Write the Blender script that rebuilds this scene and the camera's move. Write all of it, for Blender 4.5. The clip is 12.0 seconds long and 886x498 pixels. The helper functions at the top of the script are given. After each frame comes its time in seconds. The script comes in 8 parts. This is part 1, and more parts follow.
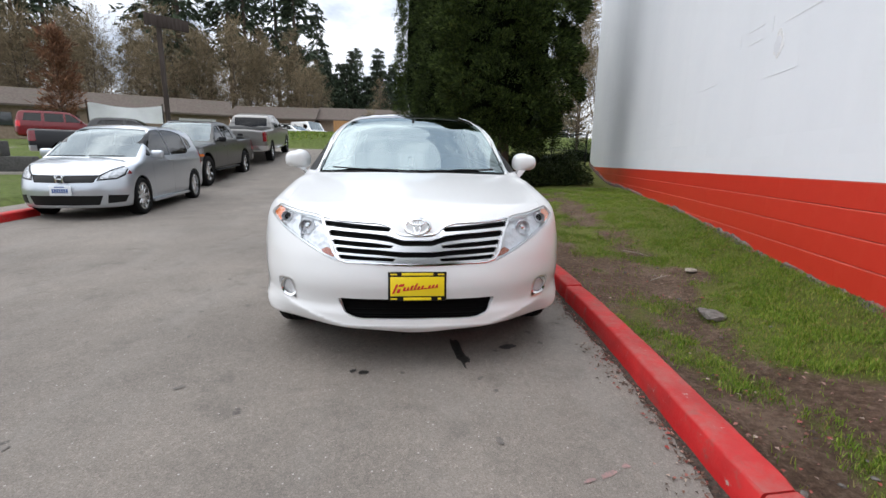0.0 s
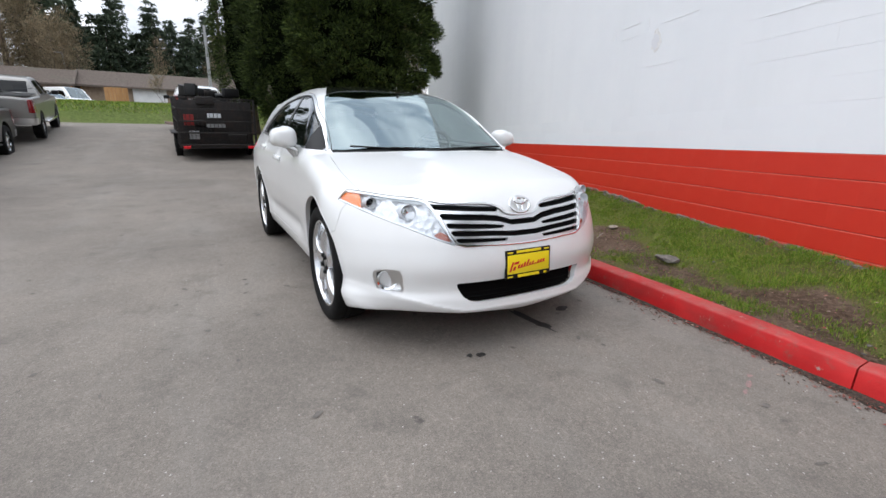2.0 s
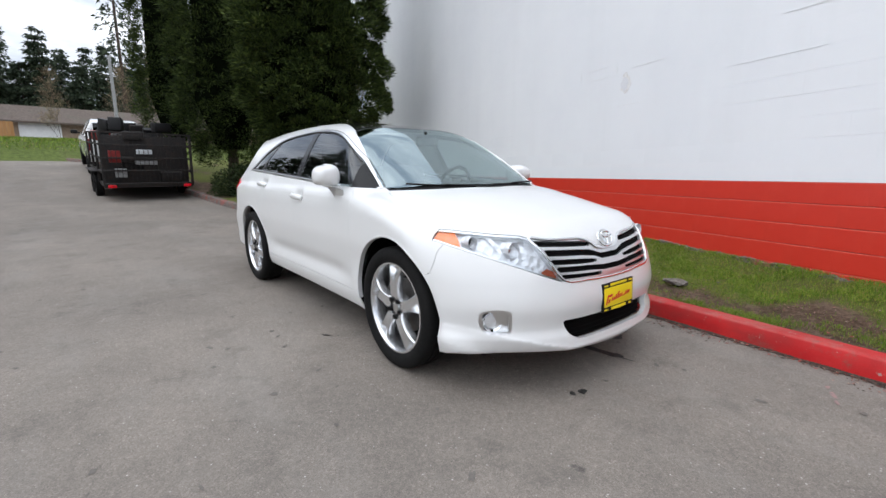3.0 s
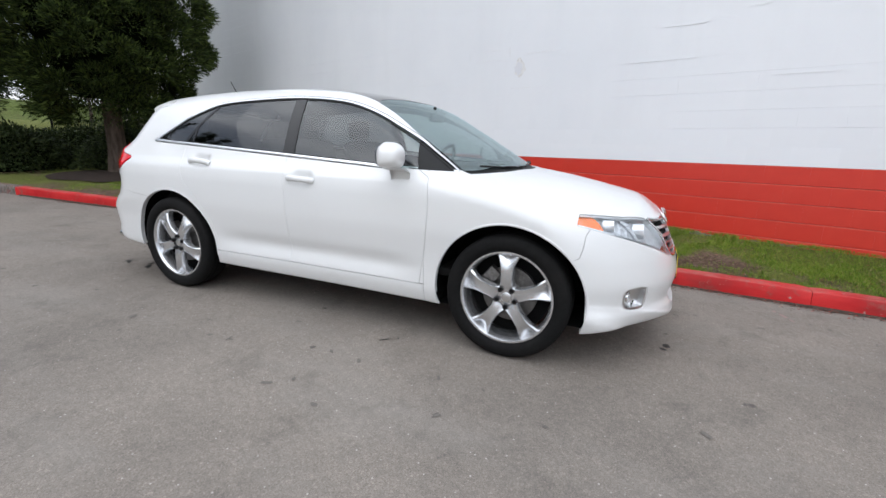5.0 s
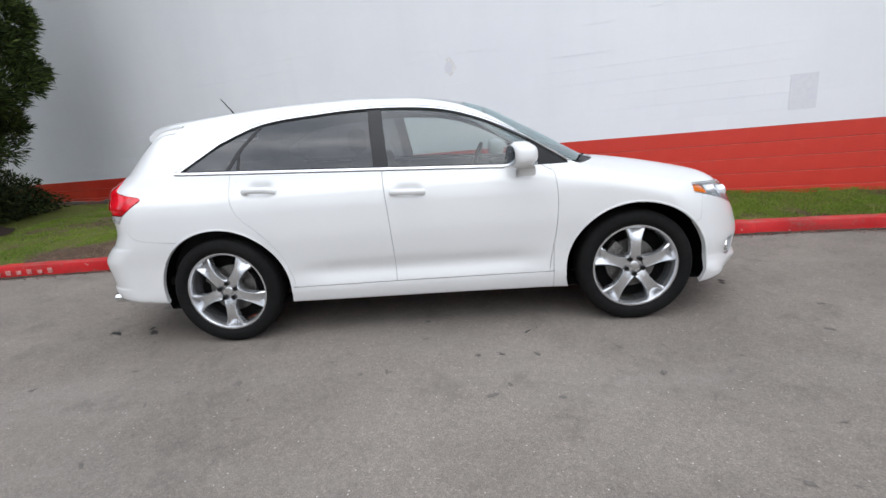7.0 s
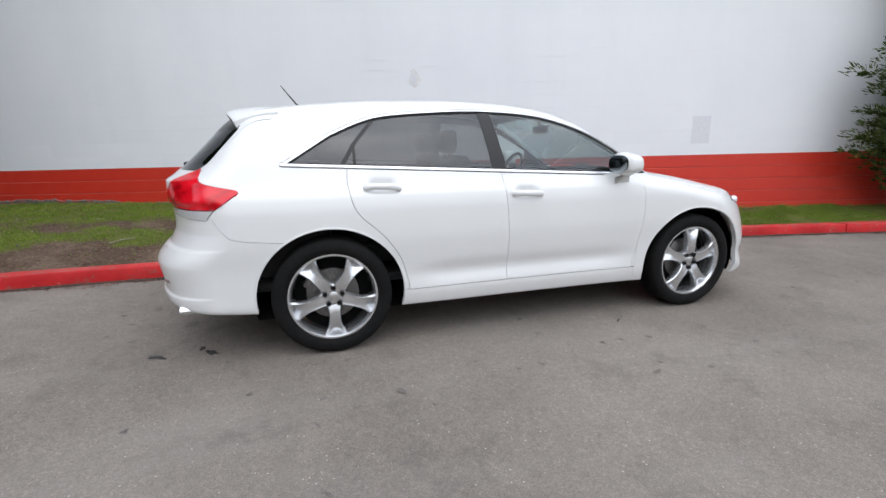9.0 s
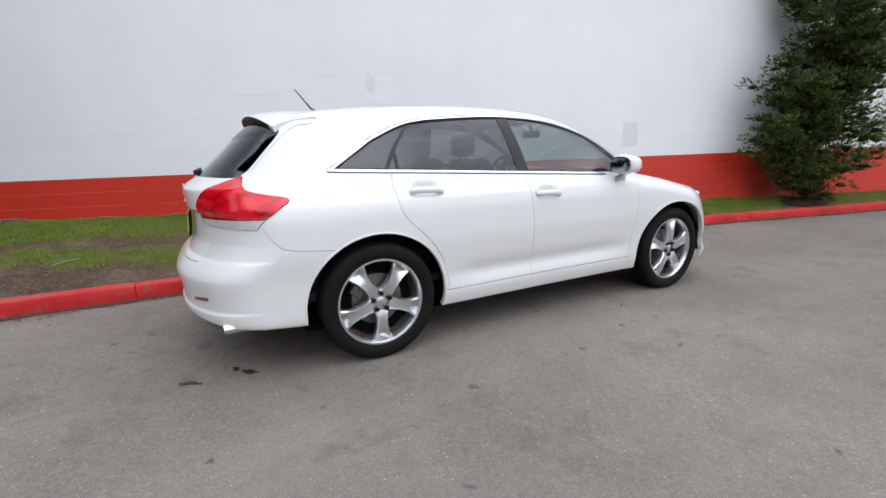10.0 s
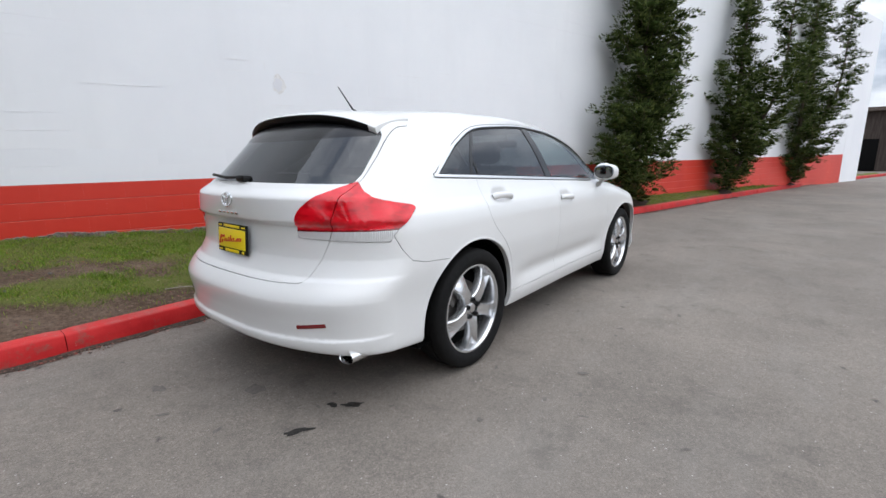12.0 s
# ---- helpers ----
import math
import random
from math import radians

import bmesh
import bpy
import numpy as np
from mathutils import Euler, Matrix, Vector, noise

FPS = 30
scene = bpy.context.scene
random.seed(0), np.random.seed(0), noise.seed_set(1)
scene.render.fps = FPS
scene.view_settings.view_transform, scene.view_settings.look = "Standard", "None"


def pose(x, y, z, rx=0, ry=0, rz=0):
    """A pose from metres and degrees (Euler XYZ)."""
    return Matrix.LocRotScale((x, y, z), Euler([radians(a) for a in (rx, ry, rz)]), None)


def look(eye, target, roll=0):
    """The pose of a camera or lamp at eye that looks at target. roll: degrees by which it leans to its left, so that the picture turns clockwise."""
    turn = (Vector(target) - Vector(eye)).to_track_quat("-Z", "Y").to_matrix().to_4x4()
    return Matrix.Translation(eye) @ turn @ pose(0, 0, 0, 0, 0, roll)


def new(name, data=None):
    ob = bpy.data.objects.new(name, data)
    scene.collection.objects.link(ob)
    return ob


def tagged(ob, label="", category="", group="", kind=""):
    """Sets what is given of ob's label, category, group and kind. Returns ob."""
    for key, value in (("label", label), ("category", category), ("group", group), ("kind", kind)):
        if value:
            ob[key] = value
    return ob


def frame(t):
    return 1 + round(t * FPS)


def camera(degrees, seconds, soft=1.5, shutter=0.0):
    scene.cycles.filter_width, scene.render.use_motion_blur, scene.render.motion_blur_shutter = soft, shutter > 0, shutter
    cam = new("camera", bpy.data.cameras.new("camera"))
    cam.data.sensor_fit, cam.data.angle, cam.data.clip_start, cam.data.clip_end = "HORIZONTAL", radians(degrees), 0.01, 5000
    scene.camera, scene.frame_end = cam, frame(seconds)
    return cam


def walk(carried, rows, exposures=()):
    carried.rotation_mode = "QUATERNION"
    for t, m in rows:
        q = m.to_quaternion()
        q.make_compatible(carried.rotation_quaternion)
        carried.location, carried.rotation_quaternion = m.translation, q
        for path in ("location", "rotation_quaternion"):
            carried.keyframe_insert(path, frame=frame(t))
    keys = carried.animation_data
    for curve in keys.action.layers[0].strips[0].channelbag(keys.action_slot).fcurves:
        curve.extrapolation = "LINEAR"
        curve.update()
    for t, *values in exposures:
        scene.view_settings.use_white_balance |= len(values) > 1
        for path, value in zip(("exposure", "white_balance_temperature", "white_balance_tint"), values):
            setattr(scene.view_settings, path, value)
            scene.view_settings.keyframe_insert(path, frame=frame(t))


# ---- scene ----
cam = camera(90.2, 12.0)
PATH = [
    (0, (-0.058, -3.221, 1.191), (0.106, -1.27, 0.781), 1.0),
    (0.5, (-0.41, -3.218, 1.205), (-0.007, -1.306, 0.778), -0.3),
    (1, (-0.755, -3.111, 1.163), (-0.243, -1.22, 0.76), -0.1),
    (1.5, (-1.143, -2.943, 1.179), (-0.445, -1.123, 0.732), 1.3),
    (2, (-1.568, -2.763, 1.189), (-0.63, -1.07, 0.684), 0.7),
    (2.5, (-1.932, -2.468, 1.197), (-0.886, -0.818, 0.767), -1.5),
    (3, (-2.292, -2.18, 1.205), (-1.058, -0.648, 0.843), 0.0),
    (3.2, (-2.432, -2.038, 1.207), (-1.11, -0.59, 0.811), 0.4),
    (4.8, (-3.25, -0.783, 1.235), (-1.484, 0.026, 0.761), 1.9),
    (5, (-3.289, -0.614, 1.248), (-1.503, 0.15, 0.772), 1.7),
    (5.5, (-3.461, -0.203, 1.274), (-1.594, 0.372, 0.847), -0.2),
    (6, (-3.572, 0.218, 1.259), (-1.685, 0.676, 0.779), -2.4),
    (6.5, (-3.639, 0.645, 1.269), (-1.733, 0.977, 0.759), -3.3),
    (7, (-3.754, 1.102, 1.296), (-1.819, 1.209, 0.804), -4.6),
    (7.2, (-3.777, 1.283, 1.288), (-1.834, 1.339, 0.817), -4.7),
    (8.8, (-3.678, 2.679, 1.274), (-1.788, 2.181, 0.849), -1.7),
    (9, (-3.638, 2.851, 1.286), (-1.768, 2.306, 0.833), -0.7),
    (9.5, (-3.556, 3.282, 1.298), (-1.759, 2.511, 0.879), -2.1),
    (10, (-3.415, 3.654, 1.287), (-1.688, 2.743, 0.852), -1.3),
    (10.5, (-3.212, 4.004, 1.288), (-1.565, 2.956, 0.856), -0.2),
    (11, (-3.007, 4.361, 1.294), (-1.527, 3.094, 0.842), -0.5),
    (11.5, (-2.697, 4.64, 1.281), (-1.33, 3.248, 0.841), -2.2),
    (12, (-2.398, 4.921, 1.282), (-1.171, 3.393, 0.88), -0.4),
]
walk(cam, [(t, look(eye, target, roll)) for t, eye, target, roll in PATH],
     exposures=[(0, 0.62, 6400, 10), (0.5, 0.66, 6400, 10), (2, 0.60, 6350, 10), (5, 0.53, 6300, 10), (9, 0.50, 6300, 10), (12, 0.52, 6300, 10)])
# ---- overcast daylight ----
world = bpy.data.worlds.new("overcast_sky")
scene.world = world
world.use_nodes = True
wn, wl = world.node_tree.nodes, world.node_tree.links
wn.clear()
SUN_UP, SUN_TURN = radians(59), radians(270)
sky = wn.new("ShaderNodeTexSky")
sky.sky_type, sky.sun_disc = "NISHITA", False
sky.sun_elevation, sky.sun_rotation = SUN_UP, SUN_TURN
sky.air_density, sky.dust_density = 1.2, 2.0
dim = wn.new("ShaderNodeVectorMath")
dim.operation = "SCALE"
dim.inputs["Scale"].default_value = 0.11
wl.new(sky.outputs[0], dim.inputs[0])
wco = wn.new("ShaderNodeTexCoord")
wmap = wn.new("ShaderNodeMapping")
wmap.inputs["Scale"].default_value = (1.0, 1.0, 2.6)
wl.new(wco.outputs["Generated"], wmap.inputs[0])
cloud = wn.new("ShaderNodeTexNoise")
cloud.inputs["Scale"].default_value, cloud.inputs["Detail"].default_value, cloud.inputs["Roughness"].default_value = 2.7, 7.0, 0.58
wl.new(wmap.outputs[0], cloud.inputs["Vector"])
cover = wn.new("ShaderNodeValToRGB")
cover.color_ramp.elements[0].position, cover.color_ramp.elements[0].color = 0.40, (0.44, 0.49, 0.58, 1)
cover.color_ramp.elements[1].position, cover.color_ramp.elements[1].color = 0.62, (1.12, 1.14, 1.18, 1)
wl.new(cloud.outputs[0], cover.inputs[0])
wmix = wn.new("ShaderNodeMix")
wmix.data_type = "RGBA"
wmix.inputs[0].default_value = 0.88
wl.new(dim.outputs[0], wmix.inputs[6])
wl.new(cover.outputs[0], wmix.inputs[7])
# an overcast sky is brighter overhead than at the horizon
wsep = wn.new("ShaderNodeSeparateXYZ")
wl.new(wco.outputs["Generated"], wsep.inputs[0])
wup = wn.new("ShaderNodeMapRange")
wup.inputs["From Min"].default_value, wup.inputs["From Max"].default_value = 0.0, 1.0
wup.inputs["To Min"].default_value, wup.inputs["To Max"].default_value = 0.75, 1.76
wl.new(wsep.outputs[2], wup.inputs["Value"])
wlit = wn.new("ShaderNodeVectorMath")
wlit.operation = "SCALE"
wl.new(wmix.outputs[2], wlit.inputs[0])
wl.new(wup.outputs[0], wlit.inputs["Scale"])
back = wn.new("ShaderNodeBackground")
back.inputs[1].default_value = 1.0
wl.new(wlit.outputs[0], back.inputs[0])
wout = wn.new("ShaderNodeOutputWorld")
wl.new(back.outputs[0], wout.inputs[0])

sun_data = bpy.data.lights.new("sun", "SUN")
sun_data.energy, sun_data.angle, sun_data.color = 0.9, radians(95), (1.0, 0.97, 0.92)
sun = new("sun", sun_data)
sun.matrix_basis = look((-13, 0, 22), (0, 0, 0))


# ---- materials ----
def material(name, color, rough=0.5, metal=0.0, coat=0.0, spec=0.5):
    m = bpy.data.materials.new(name)
    m.use_nodes = True
    b = m.node_tree.nodes["Principled BSDF"]
    b.inputs["Base Color"].default_value = (*color, 1)
    b.inputs["Roughness"].default_value = rough
    b.inputs["Metallic"].default_value = metal
    b.inputs["Coat Weight"].default_value = coat
    b.inputs["Coat Roughness"].default_value = 0.04
    b.inputs["Specular IOR Level"].default_value = spec
    return m


def nodes_of(m):
    return m.node_tree.nodes, m.node_tree.links, m.node_tree.nodes["Principled BSDF"]


def noise_node(m, scale, detail=4.0, rough=0.55, stretch=(1, 1, 1), coord="Object"):
    n, l, _ = nodes_of(m)
    co, mp, t = n.new("ShaderNodeTexCoord"), n.new("ShaderNodeMapping"), n.new("ShaderNodeTexNoise")
    mp.inputs["Scale"].default_value = stretch
    t.inputs["Scale"].default_value, t.inputs["Detail"].default_value, t.inputs["Roughness"].default_value = scale, detail, rough
    l.new(co.outputs[coord], mp.inputs[0])
    l.new(mp.outputs[0], t.inputs["Vector"])
    return t.outputs[0]


def ramp(m, value, stops):
    n, l, _ = nodes_of(m)
    r = n.new("ShaderNodeValToRGB")
    e = r.color_ramp.elements
    while len(e) < len(stops):
        e.new(0.5)
    for k, (p, c) in zip(e, stops):
        k.position = p
        k.color = (*c, 1) if not isinstance(c, (int, float)) else (c, c, c, 1)
    l.new(value, r.inputs[0])
    return r.outputs[0]


def blend(m, fac, a, b, mode="MIX"):
    n, l, _ = nodes_of(m)
    x = n.new("ShaderNodeMix")
    x.data_type, x.blend_type = "RGBA", mode
    for s, v in ((x.inputs[0], fac), (x.inputs[6], a), (x.inputs[7], b)):
        if isinstance(v, (int, float)):
            s.default_value = v
        elif isinstance(v, tuple):
            s.default_value = (*v, 1)
        else:
            l.new(v, s)
    return x.outputs[2]


def bump(m, height, strength=0.3, distance=0.01):
    n, l, b = nodes_of(m)
    u = n.new("ShaderNodeBump")
    u.inputs["Strength"].default_value, u.inputs["Distance"].default_value = strength, distance
    l.new(height, u.inputs["Height"])
    l.new(u.outputs[0], b.inputs["Normal"])
    return u


def speckle(m, scale, coord="Object"):
    n, l, _ = nodes_of(m)
    co, v = n.new("ShaderNodeTexCoord"), n.new("ShaderNodeTexVoronoi")
    v.inputs["Scale"].default_value = scale
    l.new(co.outputs[coord], v.inputs["Vector"])
    return v


def grained(name, dark, light, scale, rough=0.8, relief=0.25, patch=0.0, patch_color=(0.1, 0.08, 0.05), patch_scale=1.0, distance=0.01, stretch=(1, 1, 1)):
    """A plain matt surface: fine grain, and patches at a larger scale."""
    m = material(name, light, rough, spec=0.2)
    n, l, b = nodes_of(m)
    fine = noise_node(m, scale, 6.0, 0.65, stretch)
    col = ramp(m, fine, [(0.3, dark), (0.7, light)])
    if patch:
        big = noise_node(m, patch_scale, 5.0, 0.6, stretch)
        col = blend(m, ramp(m, big, [(0.5, 0.0), (0.72, patch)]), col, patch_color)
    l.new(col, b.inputs["Base Color"])
    bump(m, fine, relief, distance)
    return m


def window_glass(name, tint, gloss=1.0, ior=1.5, sheen=(1.0, 1.0, 1.0)):
    """A tinted pane: seen through, with the gloss of glass."""
    m = bpy.data.materials.new(name)
    m.use_nodes = True
    n, l = m.node_tree.nodes, m.node_tree.links
    n.clear()
    t, g, w, x, o = (n.new("ShaderNode" + k) for k in ("BsdfTransparent", "BsdfGlossy", "LayerWeight", "MixShader", "OutputMaterial"))
    t.inputs[0].default_value = (*tint, 1)
    g.inputs[0].default_value = (gloss * sheen[0], gloss * sheen[1], gloss * sheen[2], 1)
    g.inputs["Roughness"].default_value = 0.015
    w.inputs[0].default_value = 0.5
    f0 = ((ior - 1) / (ior + 1)) ** 2
    p5, mul = n.new("ShaderNodeMath"), n.new("ShaderNodeMath")
    p5.operation, mul.operation = "POWER", "MULTIPLY_ADD"
    p5.inputs[1].default_value = 5.0
    mul.inputs[1].default_value, mul.inputs[2].default_value = 1 - f0, f0
    l.new(w.outputs["Facing"], p5.inputs[0])
    l.new(p5.outputs[0], mul.inputs[0])
    l.new(mul.outputs[0], x.inputs[0])
    l.new(t.outputs[0], x.inputs[1])
    l.new(g.outputs[0], x.inputs[2])
    l.new(x.outputs[0], o.inputs[0])
    return m


def car_paint(name, color, metal=0.0, rough=0.28, flake=0.0):
    m = material(name, color, rough, metal, coat=1.0)
    n, l, b = nodes_of(m)
    big = noise_node(m, 1.3, 3.0)
    dust = ramp(m, big, [(0.3, tuple(c * 0.96 for c in color)), (0.7, color)])
    if flake:
        fl = noise_node(m, 900.0, 1.0)
        dust = blend(m, flake, dust, ramp(m, fl, [(0.35, tuple(c * 0.7 for c in color)), (0.65, tuple(min(1, c * 1.25) for c in color))]))
    l.new(dust, b.inputs["Base Color"])
    return m


PEARL = car_paint("pearl_white_paint", (0.735, 0.738, 0.732), 0.0, 0.30, 0.25)
PEARL.node_tree.nodes["Principled BSDF"].inputs["Coat Weight"].default_value = 0.7
TINT_REAR = window_glass("privacy_glass", (0.07, 0.072, 0.075), 1.0, 1.78, (0.96, 0.98, 1.0))
TINT_SIDE = window_glass("rear_side_glass", (0.16, 0.165, 0.17), 1.0, 1.72, (0.96, 0.98, 1.0))
TINT_FRONT = window_glass("side_glass", (0.56, 0.62, 0.61), 1.0, 1.75, (0.96, 0.98, 1.0))
WINDSHIELD = window_glass("windshield_glass", (0.46, 0.54, 0.53), 1.0, 3.3, (0.77, 0.91, 0.93))
DARK_GLASS = material("dark_roof_glass", (0.012, 0.012, 0.013), 0.05, 0.0, 1.0)
MIRROR = material("mirror_glass", (0.30, 0.33, 0.35), 0.04, 1.0)
CHROME = material("chrome", (0.82, 0.83, 0.84), 0.09, 1.0)
SATIN = material("satin_chrome", (0.72, 0.73, 0.74), 0.28, 1.0)
ALLOY = material("alloy", (0.66, 0.67, 0.685), 0.27, 0.88, 0.3)
STEEL = grained("brake_steel", (0.10, 0.095, 0.09), (0.22, 0.21, 0.20), 60, 0.45)
STEEL.node_tree.nodes["Principled BSDF"].inputs["Metallic"].default_value = 0.8
RUBBER = grained("tyre_rubber", (0.003, 0.003, 0.003), (0.007, 0.007, 0.007), 40, 0.8, 0.2, 0.25, (0.018, 0.017, 0.016), 3.0)
RUBBER.node_tree.nodes["Principled BSDF"].inputs["Specular IOR Level"].default_value = 0.2
BLACK = grained("black_plastic", (0.004, 0.004, 0.0045), (0.008, 0.008, 0.008), 120, 0.5, 0.1)
BLACK.node_tree.nodes["Principled BSDF"].inputs["Specular IOR Level"].default_value = 0.25
GLOSS_BLACK = material("gloss_black", (0.005, 0.005, 0.006), 0.25, 0.0, 0.15, 0.3)
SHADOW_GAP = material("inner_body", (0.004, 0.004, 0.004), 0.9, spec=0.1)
MESH_BLACK = material("matt_black_mesh", (0.003, 0.003, 0.003), 0.9, spec=0.1)
RED_LENS = material("red_lens", (0.72, 0.006, 0.016), 0.10, 0.0, 0.4, 0.4)
RED_LENS.node_tree.links.new(ramp(RED_LENS, noise_node(RED_LENS, 9.0, 3.0, 0.5, (1, 1, 2.2)), [(0.36, (0.38, 0.002, 0.007)), (0.48, (0.60, 0.004, 0.012)), (0.66, (0.74, 0.008, 0.022))]), RED_LENS.node_tree.nodes["Principled BSDF"].inputs["Base Color"])
DEEP_RED = material("deep_red_lens", (0.17, 0.003, 0.006), 0.10, 0.0, 1.0)
AMBER = material("amber_lens", (0.80, 0.17, 0.008), 0.15, 0.0, 1.0)
DULL_AMBER = material("dull_amber_lens", (0.34, 0.085, 0.045), 0.15, 0.2, 1.0)
CLEAR_LENS = window_glass("clear_lens", (0.93, 0.95, 0.96), 1.0, 1.45)
REFLECTOR = material("lamp_reflector", (0.70, 0.71, 0.735), 0.28, 0.35)
LAMP_WHITE = material("ribbed_clear_lens", (0.78, 0.79, 0.80), 0.16, 0.35, 0.6)
rib = LAMP_WHITE.node_tree.nodes.new("ShaderNodeTexWave")
rib.inputs["Scale"].default_value = 60.0
rib_co = LAMP_WHITE.node_tree.nodes.new("ShaderNodeTexCoord")
LAMP_WHITE.node_tree.links.new(rib_co.outputs["Object"], rib.inputs["Vector"])
bump(LAMP_WHITE, rib.outputs[0], 0.4, 0.008)
facet = speckle(REFLECTOR, 28)
bump(REFLECTOR, facet.outputs["Distance"], 0.4, 0.02)
PLATE_YELLOW = material("yellow_plate", (0.85, 0.66, 0.015), 0.35)
PLATE_RED = material("red_script", (0.55, 0.02, 0.02), 0.4)
LEATHER = grained("black_leather", (0.008, 0.008, 0.008), (0.014, 0.014, 0.014), 30, 0.75, 0.0)
LEATHER.node_tree.nodes["Principled BSDF"].inputs["Specular IOR Level"].default_value = 0.1
TRIM_GREY = grained("grey_trim", (0.016, 0.016, 0.016), (0.026, 0.0255, 0.025), 12, 0.8, 0.0)
PAPER = material("white_paper", (0.75, 0.76, 0.76), 0.8)
# ---- tools for building ----
def thing(name, label, category, group="", kind="", at=None):
    """An Empty at the base of a thing that parents its parts."""
    ob = new(name)
    ob.empty_display_size = 0.1
    if at is not None:
        ob.matrix_basis = at
    return tagged(ob, label, category, group, kind)


def mesh_of(name, verts, faces, mats, smooth=False, which=None, normals=None):
    me = bpy.data.meshes.new(name)
    me.from_pydata([tuple(map(float, v)) for v in verts], [], [tuple(map(int, f)) for f in faces])
    for m in (mats if isinstance(mats, (list, tuple)) else [mats]):
        me.materials.append(m)
    if which is not None:
        me.polygons.foreach_set("material_index", np.asarray(which, np.int32))
    if smooth:
        me.polygons.foreach_set("use_smooth", np.ones(len(me.polygons), bool))
    if normals is not None:
        me.normals_split_custom_set_from_vertices([tuple(map(float, n)) for n in normals])
    return me


def link(name, me, parent=None, label="", at=None):
    ob = new(name, me)
    if parent is not None:
        ob.parent = parent
    if at is not None:
        ob.matrix_basis = at
    return tagged(ob, label)


def part(name, bm, mat, parent=None, label="", smooth=True, at=None):
    """Links a bmesh as one mesh object under a thing or a part."""
    me = bpy.data.meshes.new(name)
    bm.normal_update()
    bm.to_mesh(me)
    bm.free()
    for m in (mat if isinstance(mat, (list, tuple)) else [mat]):
        me.materials.append(m)
    if smooth:
        me.polygons.foreach_set("use_smooth", np.ones(len(me.polygons), bool))
        me.set_sharp_from_angle(angle=radians(38))
    return link(name, me, parent, label, at)


def box(bm, x0, x1, y0, y1, z0, z1, bevel=0.0, seg=2, m=None):
    """A bevelled block between two corners, added to bm."""
    r = bmesh.ops.create_cube(bm, size=1.0)
    vs = r["verts"]
    for v in vs:
        v.co = Vector(((x0 + x1) / 2 + v.co.x * (x1 - x0), (y0 + y1) / 2 + v.co.y * (y1 - y0), (z0 + z1) / 2 + v.co.z * (z1 - z0)))
    if bevel:
        es = list({e for v in vs for e in v.link_edges})
        r2 = bmesh.ops.bevel(bm, geom=es, offset=bevel, segments=seg, affect="EDGES", profile=0.5)
        vs = list({v for f in r2["faces"] for v in f.verts} | {v for v in vs if v.is_valid})
    if m is not None:
        bmesh.ops.transform(bm, matrix=m, verts=[v for v in vs if v.is_valid])
    return bm


def rod(bm, a, b, r0, r1=None, seg=10, caps=True):
    """A tapered round rod from a to b, added to bm."""
    a, b = Vector(a), Vector(b)
    r1 = r0 if r1 is None else r1
    m = Matrix.Translation((a + b) / 2) @ (b - a).to_track_quat("Z", "Y").to_matrix().to_4x4()
    bmesh.ops.create_cone(bm, cap_ends=caps, segments=seg, radius1=max(r0, 1e-4), radius2=max(r1, 1e-4), depth=(b - a).length, matrix=m)
    return bm


def ring(bm, profile, seg=48, axis="x", closed=True):
    """Turns a profile of (radius, along) pairs about an axis."""
    rows = []
    for i in range(seg):
        c, s = math.cos(2 * math.pi * i / seg), math.sin(2 * math.pi * i / seg)
        rows.append([bm.verts.new((p[1], p[0] * c, p[0] * s) if axis == "x" else (p[0] * c, p[0] * s, p[1])) for p in profile])
    n = len(profile)
    for i in range(seg):
        a, b = rows[i], rows[(i + 1) % seg]
        for k in range(n if closed else n - 1):
            bm.faces.new((a[k], a[(k + 1) % n], b[(k + 1) % n], b[k]))
    return bm


def tube(bm, pts, r, seg=8, flat=1.0):
    """A round bar along a line of points; flat squeezes it upright."""
    pts = [Vector(p) for p in pts]
    rows = []
    for i, p in enumerate(pts):
        d = (pts[min(i + 1, len(pts) - 1)] - pts[max(i - 1, 0)]).normalized()
        u = d.cross(Vector((0, 0, 1)))
        u = u.normalized() if u.length > 1e-4 else Vector((1, 0, 0))
        w = u.cross(d)
        rows.append([bm.verts.new(p + r * (math.cos(2 * math.pi * k / seg) * u + flat * math.sin(2 * math.pi * k / seg) * w)) for k in range(seg)])
    for a, b in zip(rows, rows[1:]):
        for k in range(seg):
            bm.faces.new((a[k], a[(k + 1) % seg], b[(k + 1) % seg], b[k]))
    bm.faces.new(rows[0][::-1])
    bm.faces.new(rows[-1])
    return bm


def slab(bm, outline_pts, place, depth):
    """A plate: an outline of (u, v) pairs, extruded; place(u, v, d) gives the point at depth d."""
    n = len(outline_pts)
    top = [bm.verts.new(place(u, v, 0.0)) for u, v in outline_pts]
    low = [bm.verts.new(place(u, v, depth)) for u, v in outline_pts]
    bm.faces.new(top)
    bm.faces.new(low[::-1])
    for i in range(n):
        j = (i + 1) % n
        bm.faces.new((top[i], low[i], low[j], top[j]))
    return bm


